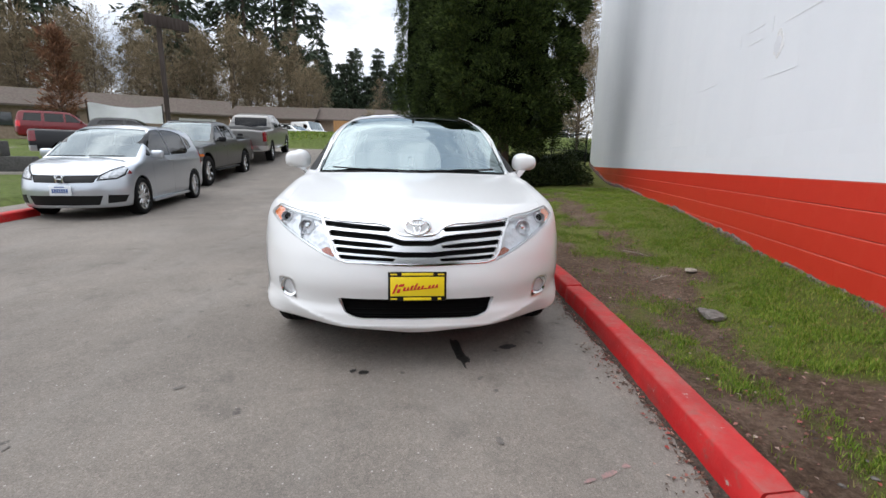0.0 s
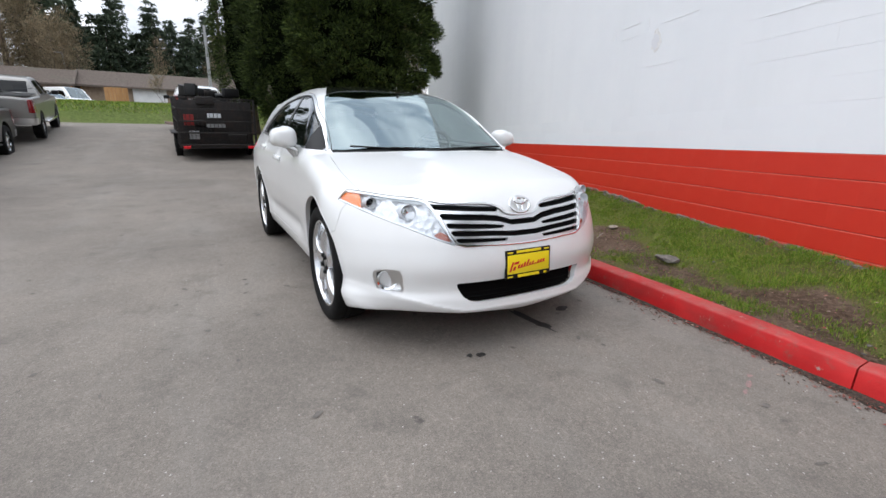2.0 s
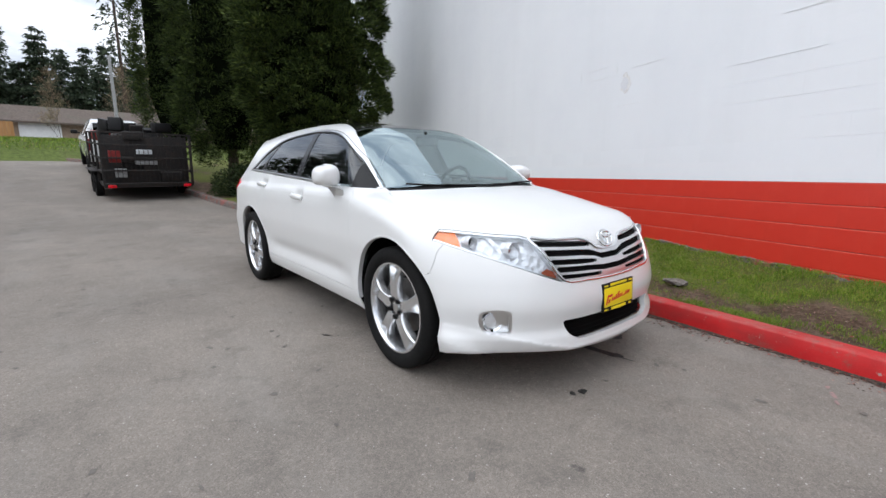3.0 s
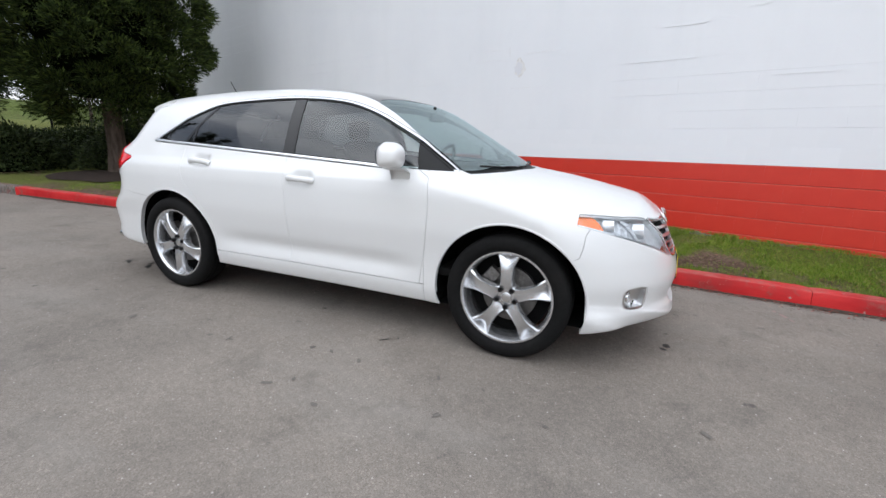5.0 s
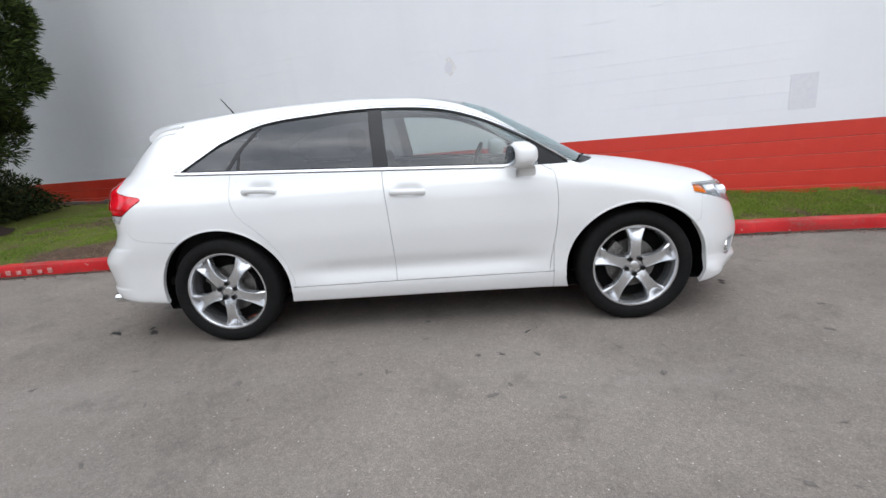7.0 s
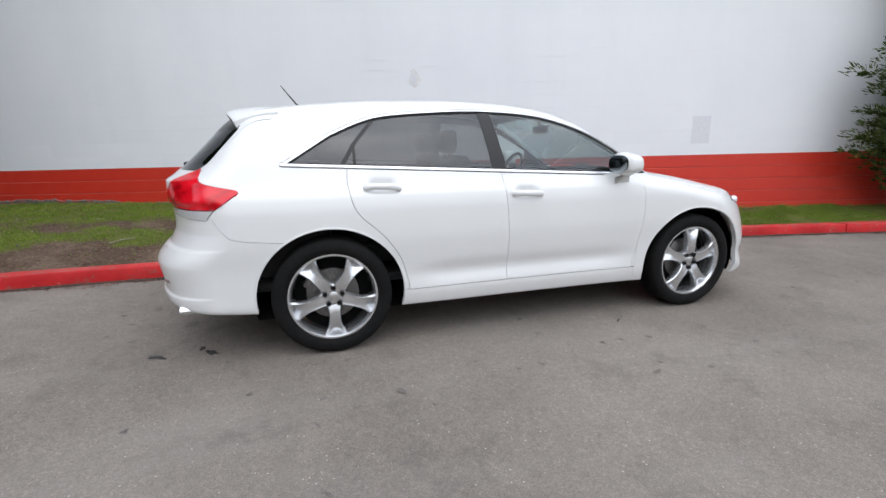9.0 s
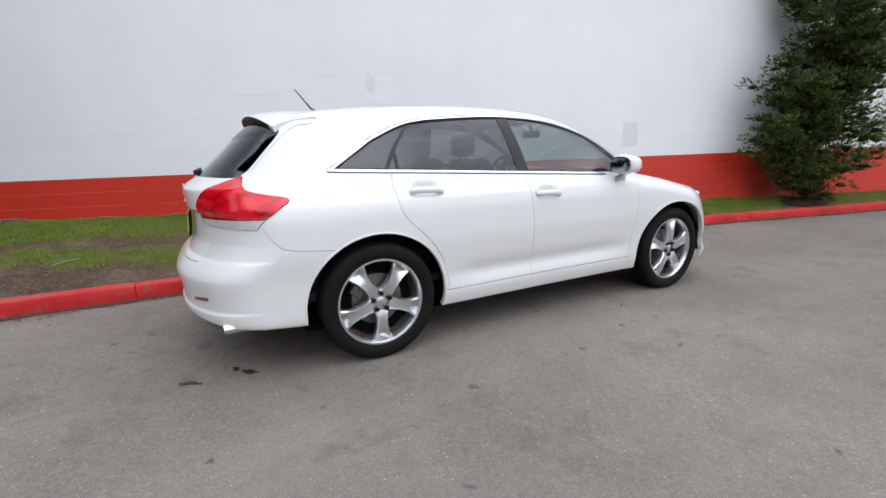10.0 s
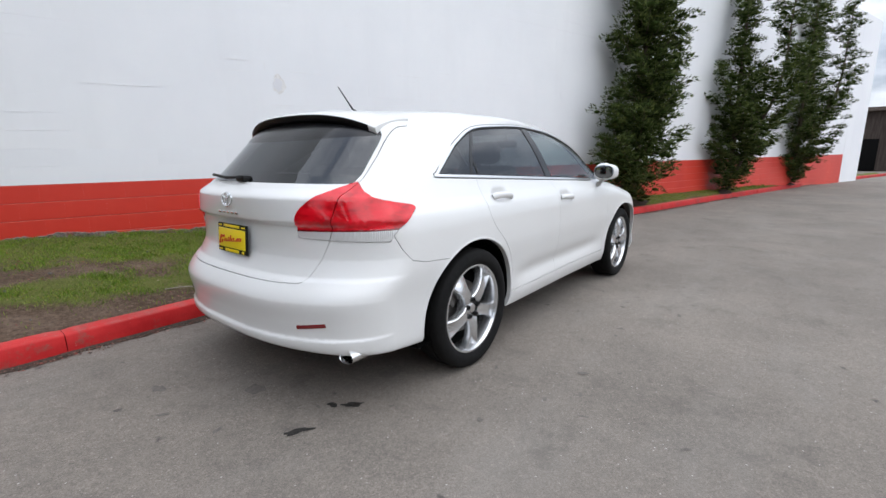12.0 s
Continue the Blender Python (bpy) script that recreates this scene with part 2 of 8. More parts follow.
def smooth_line(keys, sub=6, closed=True):
    """A smooth line through a few 2D keys (Catmull-Rom)."""
    k = np.array(keys, float)
    n = len(k)
    out = []
    for i in range(n if closed else n - 1):
        p0, p1, p2, p3 = (k[(i + d) % n] if closed else k[min(max(i + d, 0), n - 1)] for d in (-1, 0, 1, 2))
        for j in range(sub):
            t = j / sub
            out.append(0.5 * (2 * p1 + (p2 - p0) * t + (2 * p0 - 5 * p1 + 4 * p2 - p3) * t * t + (3 * p1 - p0 - 3 * p2 + p3) * t ** 3))
    if not closed:
        out.append(k[-1])
    return np.array(out)


def inside(poly, u, v):
    """Signed distance of (u, v) to a closed 2D outline, positive inside."""
    p = np.array(poly, float)
    q = np.roll(p, -1, axis=0)
    d2 = np.full(np.shape(u), 1e9)
    odd = np.zeros(np.shape(u), bool)
    for (ax, ay), (bx, by) in zip(p, q):
        ex, ey = bx - ax, by - ay
        wx, wy = u - ax, v - ay
        t = np.clip((wx * ex + wy * ey) / (ex * ex + ey * ey + 1e-12), 0, 1)
        d2 = np.minimum(d2, (wx - t * ex) ** 2 + (wy - t * ey) ** 2)
        c = (ay > v) != (by > v)
        odd ^= c & (u < (bx - ax) * (v - ay) / (by - ay + 1e-15) + ax)
    return np.where(odd, 1, -1) * np.sqrt(d2)


# A skin is (V, N, T): points, normals and triangles of a smooth surface, which can be cut along any line.
def skin_of(solid, lo, hi, step):
    """The surface of a solid (positive inside), as a skin."""
    ax = [np.arange(l, h + step, step) for l, h in zip(lo, hi)]
    G = solid(*np.meshgrid(*ax, indexing="ij"))
    ins = G > 0
    n = np.array(G.shape) - 1
    acc, cnt = np.zeros((*n, 3)), np.zeros(n)
    crossings = []
    for d in range(3):
        sl0, sl1 = [slice(None)] * 3, [slice(None)] * 3
        sl0[d], sl1[d] = slice(0, -1), slice(1, None)
        a, b = G[tuple(sl0)], G[tuple(sl1)]
        cross = ins[tuple(sl0)] != ins[tuple(sl1)]
        idx = np.argwhere(cross)
        t = a[cross] / (a[cross] - b[cross])
        pos = np.stack([ax[k][idx[:, k]] for k in range(3)], 1)
        pos[:, d] += t * step
        crossings.append((d, idx, ins[tuple(sl0)][cross]))
        o = [k for k in range(3) if k != d]
        for i in (0, -1):
            for j in (0, -1):
                c = idx.copy()
                c[:, o[0]] += i
                c[:, o[1]] += j
                ok = np.all((c >= 0) & (c < n), axis=1)
                np.add.at(acc, tuple(c[ok].T), pos[ok])
                np.add.at(cnt, tuple(c[ok].T), 1)
    cells = np.argwhere(cnt > 0)
    number = -np.ones(n, int)
    number[tuple(cells.T)] = np.arange(len(cells))
    V = acc[tuple(cells.T)] / cnt[tuple(cells.T)][:, None]
    quads = []
    for d, idx, first in crossings:
        o = [(d + 1) % 3, (d + 2) % 3]
        c = [idx.copy() for _ in range(4)]
        for k, (i, j) in enumerate(((-1, -1), (0, -1), (0, 0), (-1, 0))):
            c[k][:, o[0]] += i
            c[k][:, o[1]] += j
        ok = np.all([np.all((q >= 0) & (q < n), axis=1) for q in c], axis=0)
        q = np.stack([number[tuple(k[ok].T)] for k in c], 1)
        f = first[ok]
        q[~f] = q[~f][:, ::-1]
        quads.append(q)
    Q = np.concatenate(quads)
    e = 0.004

    def grad(P):
        g = np.stack([solid(*(P + e * np.eye(3)[k]).T) - solid(*(P - e * np.eye(3)[k]).T) for k in range(3)], 1) / (2 * e)
        return g
    for _ in range(4):
        g = grad(V)
        V = V - np.clip(solid(*V.T) / (np.sum(g * g, 1) + 1e-6), -0.5 * step, 0.5 * step)[:, None] * g
    g = grad(V)
    N = -g / (np.linalg.norm(g, axis=1)[:, None] + 1e-9)
    d1 = np.linalg.norm(V[Q[:, 0]] - V[Q[:, 2]], axis=1)
    d2 = np.linalg.norm(V[Q[:, 1]] - V[Q[:, 3]], axis=1)
    T = np.where((d1 < d2)[:, None, None], Q[:, [[0, 1, 2], [0, 2, 3]]], Q[:, [[0, 1, 3], [1, 2, 3]]]).reshape(-1, 3)
    return V, N, T


def tidy(V, N, T):
    used = np.unique(T)
    back = np.zeros(len(V), int)
    back[used] = np.arange(len(used))
    return V[used], N[used], back[T]


def cut(skin, f):
    """The two skins where f(V, N) is positive and negative."""
    V, N, T = skin
    if len(T) == 0:
        return skin, skin
    s = f(V, N)
    s = np.where(np.abs(s) < 1e-5, 1e-5, s)
    pos = s > 0
    c = pos[T].sum(1)
    mixed = T[(c == 1) | (c == 2)]
    out = {True: [T[c == 3]], False: [T[c == 0]]}
    if len(mixed):
        mc = pos[mixed].sum(1)
        lone = np.where((mc == 1)[:, None], pos[mixed], ~pos[mixed])
        k = lone.argmax(1)
        r = np.arange(len(mixed))
        a, b, d = mixed[r, k], mixed[r, (k + 1) % 3], mixed[r, (k + 2) % 3]
        E = np.sort(np.concatenate([np.stack([a, b], 1), np.stack([a, d], 1)]), axis=1)
        U, inv = np.unique(E, axis=0, return_inverse=True)
        inv = inv.reshape(-1)
        p, q = V[U[:, 0]], V[U[:, 1]]
        n0, n1 = N[U[:, 0]], N[U[:, 1]]
        lo, hi = np.zeros(len(U)), np.ones(len(U))
        s0 = pos[U[:, 0]]
        for _ in range(9):
            t = (lo + hi) / 2
            v = f(p + (q - p) * t[:, None], n0 + (n1 - n0) * t[:, None]) > 0
            same = v == s0
            lo, hi = np.where(same, t, lo), np.where(same, hi, t)
        t = ((lo + hi) / 2)[:, None]
        W = p + (q - p) * t
        M = n0 + (n1 - n0) * t
        M /= np.linalg.norm(M, axis=1)[:, None] + 1e-9
        base = len(V)
        V, N = np.concatenate([V, W]), np.concatenate([N, M])
        e1, e2 = base + inv[:len(mixed)], base + inv[len(mixed):]
        lone_pos = mc == 1
        tip = np.stack([a, e1, e2], 1)
        rest = np.concatenate([np.stack([e1, b, d], 1), np.stack([e1, d, e2], 1)])
        twice = np.concatenate([lone_pos, lone_pos])
        out[True] += [tip[lone_pos], rest[~twice]]
        out[False] += [tip[~lone_pos], rest[twice]]
    return tuple(tidy(V, N, np.concatenate(out[k])) for k in (True, False))


def finer(skin, times=1):
    """The same skin with each triangle split into four."""
    V, N, T = skin
    for _ in range(times):
        E = np.sort(np.concatenate([T[:, [0, 1]], T[:, [1, 2]], T[:, [2, 0]]]), axis=1)
        U, inv = np.unique(E, axis=0, return_inverse=True)
        a, b, c = (inv.reshape(-1) + len(V)).reshape(3, -1)
        M = N[U[:, 0]] + N[U[:, 1]]
        V = np.concatenate([V, (V[U[:, 0]] + V[U[:, 1]]) / 2])
        N = np.concatenate([N, M / (np.linalg.norm(M, axis=1)[:, None] + 1e-9)])
        T = np.concatenate([np.stack(k, 1) for k in ((T[:, 0], a, c), (a, T[:, 1], b), (c, b, T[:, 2]), (a, b, c))])
    return V, N, T


def refit(skin, solid, times=1):
    """A finer skin, laid back on its solid."""
    V, N, T = finer(skin, times)
    e = 0.003
    g = N
    for _ in range(3):
        g = np.stack([solid(*(V + e * np.eye(3)[k]).T) - solid(*(V - e * np.eye(3)[k]).T) for k in range(3)], 1) / (2 * e)
        V = V - np.clip(solid(*V.T) / (np.sum(g * g, 1) + 1e-6), -0.006, 0.006)[:, None] * g
    N = -g / (np.linalg.norm(g, axis=1)[:, None] + 1e-9)
    return V, N, T


def keep(skin, *fs):
    for f in fs:
        skin = cut(skin, f)[0]
    return skin


def flipped(skin):
    V, N, T = skin
    m = np.array([-1.0, 1, 1])
    return V * m, N * m, T[:, ::-1]


def joined(a, b):
    """Two skins as one; points that coincide are welded."""
    V, N, T = np.concatenate([a[0], b[0]]), np.concatenate([a[1], b[1]]), np.concatenate([a[2], b[2] + len(a[0])])
    key = np.round(V * 5000).astype(int)
    _, first, inv = np.unique(key, axis=0, return_index=True, return_inverse=True)
    T = inv.reshape(-1)[T]
    T = T[(T[:, 0] != T[:, 1]) & (T[:, 1] != T[:, 2]) & (T[:, 0] != T[:, 2])]
    return V[first], N[first], T


def panel(name, skin, mat, parent, label="", thick=0.012, lift=0.0, at=None):
    """A sheet part out of a skin, with its edges turned inwards."""
    V, N, T = skin
    if len(T) == 0:
        return None
    V = V + N * lift
    e = np.concatenate([T[:, [0, 1]], T[:, [1, 2]], T[:, [2, 0]]])
    s = np.sort(e, axis=1)
    _, first, count = np.unique(s, axis=0, return_index=True, return_counts=True)
    rim = e[first[count == 1]]
    faces = [tuple(t) for t in T]
    verts, normals = [V], [N]
    if thick and len(rim):
        ids = np.unique(rim)
        a = {v: len(V) + i for i, v in enumerate(ids)}
        b = {v: len(V) + len(ids) + i for i, v in enumerate(ids)}
        mid = V[ids] - N[ids] * 0.002
        deep = V[ids] - N[ids] * thick
        cen = np.zeros((len(ids), 3))
        side_n = {v: np.zeros(3) for v in ids}
        for p, q in rim:
            n = np.cross(V[q] - V[p], N[p])
            n = n / (np.linalg.norm(n) + 1e-9)
            side_n[p] = side_n[p] + n
            side_n[q] = side_n[q] + n
        out = np.array([side_n[v] / (np.linalg.norm(side_n[v]) + 1e-9) for v in ids])
        verts += [mid, deep]
        normals += [out, out]
        for p, q in rim:
            faces.append((q, p, a[p], a[q]))
            faces.append((a[q], a[p], b[p], b[q]))
    me = mesh_of(name, np.concatenate(verts), faces, mat, smooth=True, normals=np.concatenate(normals))
    return link(name, me, parent, label, at)


def ribbon(bm, pts, normals, width, height):
    """A raised strip along 3D points on a surface."""
    P, Nn = np.array(pts), np.array(normals)
    d = np.gradient(P, axis=0)
    d /= np.linalg.norm(d, axis=1)[:, None] + 1e-9
    u = np.cross(d, Nn)
    u /= np.linalg.norm(u, axis=1)[:, None] + 1e-9
    rows = []
    for p, n, w in zip(P, Nn, u):
        rows.append([bm.verts.new(p + w * width * a + n * height * h) for a, h in ((-0.5, -0.3), (-0.45, 0.7), (0, 1.0), (0.45, 0.7), (0.5, -0.3))])
    for a, b in zip(rows, rows[1:]):
        for k in range(4):
            bm.faces.new((a[k], b[k], b[k + 1], a[k + 1]))
    return bm
def curve_keys(keys):
    """A smooth curve through a few (x, value) keys."""
    kx = np.array([k[0] for k in keys], float)
    ky = np.array([k[1] for k in keys], float)
    h = np.diff(kx)
    s = np.diff(ky) / h
    m = np.zeros(len(kx))
    m[1:-1] = np.where(s[:-1] * s[1:] > 0, 2 * s[:-1] * s[1:] / (s[:-1] + s[1:] + 1e-12 * np.sign(s[:-1] + s[1:] + 1e-30)), 0)
    m[0], m[-1] = s[0], s[-1]

    def value(x):
        x = np.asarray(x, float)
        i = np.clip(np.searchsorted(kx, x) - 1, 0, len(h) - 1)
        t = (x - kx[i]) / h[i]
        tc = np.clip(t, 0, 1)
        v = ((1 + 2 * tc) * (1 - tc) ** 2 * ky[i] + tc * (1 - tc) ** 2 * h[i] * m[i]
             + tc * tc * (3 - 2 * tc) * ky[i + 1] + tc * tc * (tc - 1) * h[i] * m[i + 1])
        return v + np.where(t < 0, t * h[i] * m[i], 0) + np.where(t > 1, (t - 1) * h[i] * m[i + 1], 0)
    return value


def soft_min(a, b, k):
    h = np.clip(0.5 + 0.5 * (b - a) / k, 0, 1)
    return b * (1 - h) + a * h - k * h * (1 - h)


nose = curve_keys([(0.15, -0.80), (0.22, -0.885), (0.28, -0.925), (0.33, -0.92), (0.385, -0.902), (0.5, -0.92), (0.62, -0.895), (0.72, -0.855), (0.82, -0.80), (0.95, -0.70)])
stern = curve_keys([(0.25, 3.745), (0.33, 3.832), (0.415, 3.856), (0.432, 3.842), (0.50, 3.850), (0.605, 3.868), (0.625, 3.862), (0.70, 3.805), (0.722, 3.780), (0.85, 3.752), (0.955, 3.752), (0.985, 3.782), (1.09, 3.788), (1.14, 3.73), (1.3, 3.56), (1.45, 3.41), (1.6, 3.25)])
side = curve_keys([(0.15, 0.84), (0.25, 0.885), (0.36, 0.915), (0.42, 0.918), (0.55, 0.925), (0.75, 0.945), (0.9, 0.94), (0.99, 0.925), (1.07, 0.878), (1.2, 0.815), (1.35, 0.735), (1.5, 0.635), (1.65, 0.52)])
waist = curve_keys([(-0.9, 1.03), (-0.3, 1.03), (0.1, 1.01), (0.7, 0.995), (1.4, 0.99), (2.2, 0.998), (2.8, 1.0), (3.3, 0.985), (3.9, 0.955)])
hood_top = curve_keys([(-0.95, 0.78), (-0.8, 0.862), (-0.7, 0.905), (-0.57, 0.943), (-0.16, 1.03), (0.1, 1.068), (0.3, 1.092), (0.6, 1.11), (3.9, 1.15)])
hood_fall = curve_keys([(-0.8, 0.06), (-0.4, 0.085), (0.3, 0.05), (0.8, 0.03), (3.9, 0.0)])
cabin_top = curve_keys([(-0.3, 0.83), (0.13, 1.07), (0.27, 1.15), (0.6, 1.34), (0.91, 1.5), (1.15, 1.567), (1.45, 1.605), (1.87, 1.622), (2.3, 1.617), (2.7, 1.597), (3.1, 1.56), (3.5, 1.505), (3.9, 1.44)])
keel = curve_keys([(-0.95, 0.21), (-0.6, 0.185), (-0.3, 0.19), (0.6, 0.24), (2.2, 0.245), (3.2, 0.29), (3.6, 0.33), (3.9, 0.37)])


def body_solid(x, y, z):
    """Positive inside the body, roughly in metres."""
    a = np.abs(x)
    dent = 0.024 * np.exp(-((z - 0.47) / 0.065) ** 2) * np.clip((y - 0.5) / 0.3, 0, 1) * np.clip((2.35 - y) / 0.3, 0, 1)
    for hy, hz in ((1.458, 0.972), (2.437, 1.040)):
        dent = dent + 0.026 * np.exp(-((y - hy) / 0.085) ** 4 - ((z - hz - 0.012) / 0.036) ** 2)
    s = (side(z) * waist(y) - dent - a) * 0.93
    lip_z = 0.275 + 0.13 * np.clip((a - 0.40) / 0.5, 0, 1)
    lip = 0.010 / (1 + np.exp(np.clip((z - lip_z) / 0.006, -40, 40)))
    low = np.clip((lip_z - z) / 0.10, 0, 1)
    f = y - nose(z) - (1 - low) * 0.47 * (a / 0.94) ** 3.3 - low * 0.40 * (a / 0.94) ** 1.7 + lip
    r = stern(z) + 0.02 * np.clip((0.8 - z) / 0.1, 0, 1) - (0.31 + 0.20 * np.clip((z - 0.95) / 0.25, 0, 1)) * (a / 0.92) ** 2.9 - y
    hood = hood_top(y) - hood_fall(y) * (a / 0.8) ** 2.4 - z
    cabin = (cabin_top(y - 0.13 * a * a) - 0.05 * (a / 0.6) ** 3.0 - z) * 0.9
    h = np.clip(0.5 + 0.5 * (cabin - hood) / 0.03, 0, 1)
    top = hood * (1 - h) + cabin * h + 0.03 * h * (1 - h)
    k = 0.09 - 0.02 * np.clip((y - 0.4) / 0.4, 0, 1)
    d = soft_min(s, top, k)
    d = soft_min(d, f, np.clip(0.10 + 0.0 * z, 0.05, 0.2))
    d = soft_min(d, r, 0.14 - 0.05 * np.clip((z - 1.0) / 0.2, 0, 1))
    lift = 0.06 * np.clip((a - 0.45) / 0.3, 0, 1) * np.clip((-0.30 - y) / 0.25, 0, 1)
    return soft_min(d, z - keel(y) - lift, 0.03)
# ---- ground, kerb, lawn, wall ----
road_rise = curve_keys([(-60, 0.0), (3.5, 0.0), (5.5, 0.04), (8, 0.11), (10.6, 0.22), (12.5, 0.36), (14.5, 0.54), (17, 0.88), (20, 1.22), (24, 1.43), (28, 1.56), (40, 2.15), (90, 4.5), (400, 8.0)])
kerb_x = curve_keys([(-60, -14.0), (-25, -3.85), (-17, -1.9), (-12.5, -0.95), (-9, -0.24), (-5.7, 0.43), (-4, 0.80), (-3, 0.97), (-2, 1.09), (-1, 1.19), (0, 1.27), (1.5, 1.32), (3, 1.34), (4, 1.315), (5, 1.245), (6, 1.13), (7, 0.99), (8, 0.85), (10, 0.56), (13, 0.16), (18, -0.7), (26, -2.6)])
KERB_TOP = 0.142
WALL_TURN, WALL_FALL = radians(-16.4), -0.0225
WALL_AT = Matrix.Translation((3.60, 1.15, 0.0)) @ Matrix.Rotation(WALL_TURN, 4, "Z")
WALL_FROM, WALL_TO = -26.6, 15.4


def wall_x(y):
    return 3.60 + (y - 1.15) * math.tan(-WALL_TURN)


def on_wall(s, out=0.0):
    """The point of the wall's face s metres along it, out metres before it."""
    p = WALL_AT @ Vector((-out, s, 0))
    return p.x, p.y


lawn_edge = curve_keys([(-27, 0.25), (-8, 0.26), (-3, 0.27), (0, 0.28), (2, 0.36), (4.5, 0.43), (8, 0.44), (11, 0.42), (16, 0.5)])


def lawn_z(t, y):
    """Height of the lawn at y, t of the way from kerb to wall."""
    z0 = float(road_rise(y)) + KERB_TOP
    z1 = max(float(lawn_edge(y)), z0 + 0.06)
    plain = z0 + (z1 - z0) * (t ** 0.75)
    hollow = z0 - 0.142 + float(np.interp(t, (0, 0.1, 0.3, 0.45, 0.6, 0.8, 1), (0.10, 0.055, 0.05, 0.10, 0.125, 0.19, 0.142 + z1 - z0)))
    w = float(np.interp(y, (-6.0, -3.5, 1.5, 4.0), (0, 1, 1, 0)))
    return plain + (hollow - plain) * w


def soil_share(x, y):
    """How bare the lawn is: 0 grass, 1 soil."""
    t = (x - float(kerb_x(y))) / max(wall_x(y) - float(kerb_x(y)), 0.3)
    n = noise.noise((x * 0.9, y * 0.55, 3.1)) + 0.55 * noise.noise((x * 2.6, y * 2.0, 7.7)) + 0.25 * noise.noise((x * 6.5, y * 6.0, 1.2))
    t = t + 0.16 * noise.noise((y * 0.8, 9.0, 2.0)) + 0.10 * noise.noise((y * 2.3, x, 5.0))
    near = max(0.0, 1 - abs(t - 0.08) / float(np.interp(y, (-1.9, -1.2, -0.2, 2.0, 3.0), (0.40, 0.50, 0.52, 0.36, 0.28))))
    track = max(0.0, 1 - abs(t - 0.50) / 0.19) * (1 if -3 < y < 8 else 0.3)
    base = 1.45 * near * (1.0 if -4 < y < 6.5 else 0.5) + (0.80 if y < 3.5 else 0.72) * track - 0.16 + 1.05 * n
    if y > 7.5:
        base -= 0.25
    return min(max(base * 1.5, 0.0), 1.0)


# asphalt: fine stones, pale chips, dark spots, broad tone
ASPHALT = material("worn_asphalt", (0.2, 0.2, 0.2), 0.9, spec=0.15)
n_, l_, b_ = nodes_of(ASPHALT)
fine = noise_node(ASPHALT, 150, 6.0, 0.75)
col = ramp(ASPHALT, fine, [(0.33, (0.148, 0.134, 0.119)), (0.67, (0.296, 0.267, 0.239))])
broad = noise_node(ASPHALT, 0.55, 9.0, 0.68)
grit = speckle(ASPHALT, 120)
col = blend(ASPHALT, 0.32, col, ramp(ASPHALT, grit.outputs["Color"], [(0.15, (0.55, 0.54, 0.53)), (0.75, (1.05, 1.04, 1.02)), (0.95, (1.7, 1.66, 1.6))]), "MULTIPLY")
grit2 = speckle(ASPHALT, 48)
col = blend(ASPHALT, 0.2, col, ramp(ASPHALT, grit2.outputs["Color"], [(0.1, (0.6, 0.59, 0.58)), (0.9, (1.35, 1.33, 1.3))]), "MULTIPLY")
col = blend(ASPHALT, 0.42, col, ramp(ASPHALT, broad, [(0.36, (0.44, 0.425, 0.41)), (0.64, (1.10, 1.06, 1.01))]), "MULTIPLY")
streak = noise_node(ASPHALT, 1.4, 5.0, 0.65, (1.0, 0.35, 1.0))
col = blend(ASPHALT, ramp(ASPHALT, streak, [(0.50, 0.0), (0.72, 0.35)]), col, (0.25, 0.235, 0.215))
blot = noise_node(ASPHALT, 2.6, 7.0, 0.7)
col = blend(ASPHALT, ramp(ASPHALT, blot, [(0.54, 0.0), (0.70, 0.42)]), col, (0.085, 0.078, 0.071))
vor = speckle(ASPHALT, 42)
chip = ramp(ASPHALT, vor.outputs["Distance"], [(0.12, 1.0), (0.20, 0.0)])
pick = ramp(ASPHALT, vor.outputs["Color"], [(0.79, 0.0), (0.83, 0.9)])
chips = blend(ASPHALT, 1.0, chip, pick, "MULTIPLY")
col = blend(ASPHALT, chips, col, (0.43, 0.405, 0.375))
vor2 = speckle(ASPHALT, 5.5)
spot = ramp(ASPHALT, blend(ASPHALT, 0.35, vor2.outputs["Distance"], noise_node(ASPHALT, 26, 4.0)), [(0.20, 1.0), (0.27, 0.0)])
pick2 = ramp(ASPHALT, vor2.outputs["Color"], [(0.66, 0.0), (0.72, 0.75)])
col = blend(ASPHALT, blend(ASPHALT, 1.0, spot, pick2, "MULTIPLY"), col, (0.062, 0.058, 0.055))
l_.new(col, b_.inputs["Base Color"])
bump(ASPHALT, fine, 0.35, 0.003)

TURF = material("turf_soil", (0.1, 0.09, 0.05), 0.95, spec=0.15)
n_, l_, b_ = nodes_of(TURF)
att = n_.new("ShaderNodeAttribute")
att.attribute_name = "soil"
tn = noise_node(TURF, 26, 8.0, 0.75)
earth = ramp(TURF, tn, [(0.3, (0.040, 0.027, 0.019)), (0.5, (0.110, 0.074, 0.051)), (0.72, (0.23, 0.165, 0.118))])
earth = blend(TURF, ramp(TURF, noise_node(TURF, 2.4, 5.0, 0.65), [(0.46, 0.0), (0.66, 0.8)]), earth, ramp(TURF, tn, [(0.3, (0.12, 0.082, 0.058)), (0.7, (0.27, 0.195, 0.145))]))
sward = ramp(TURF, noise_node(TURF, 60, 5.0, 0.7), [(0.3, (0.070, 0.080, 0.020)), (0.7, (0.175, 0.190, 0.048))])
edge = blend(TURF, 0.55, att.outputs["Fac"], noise_node(TURF, 14, 7.0, 0.75))
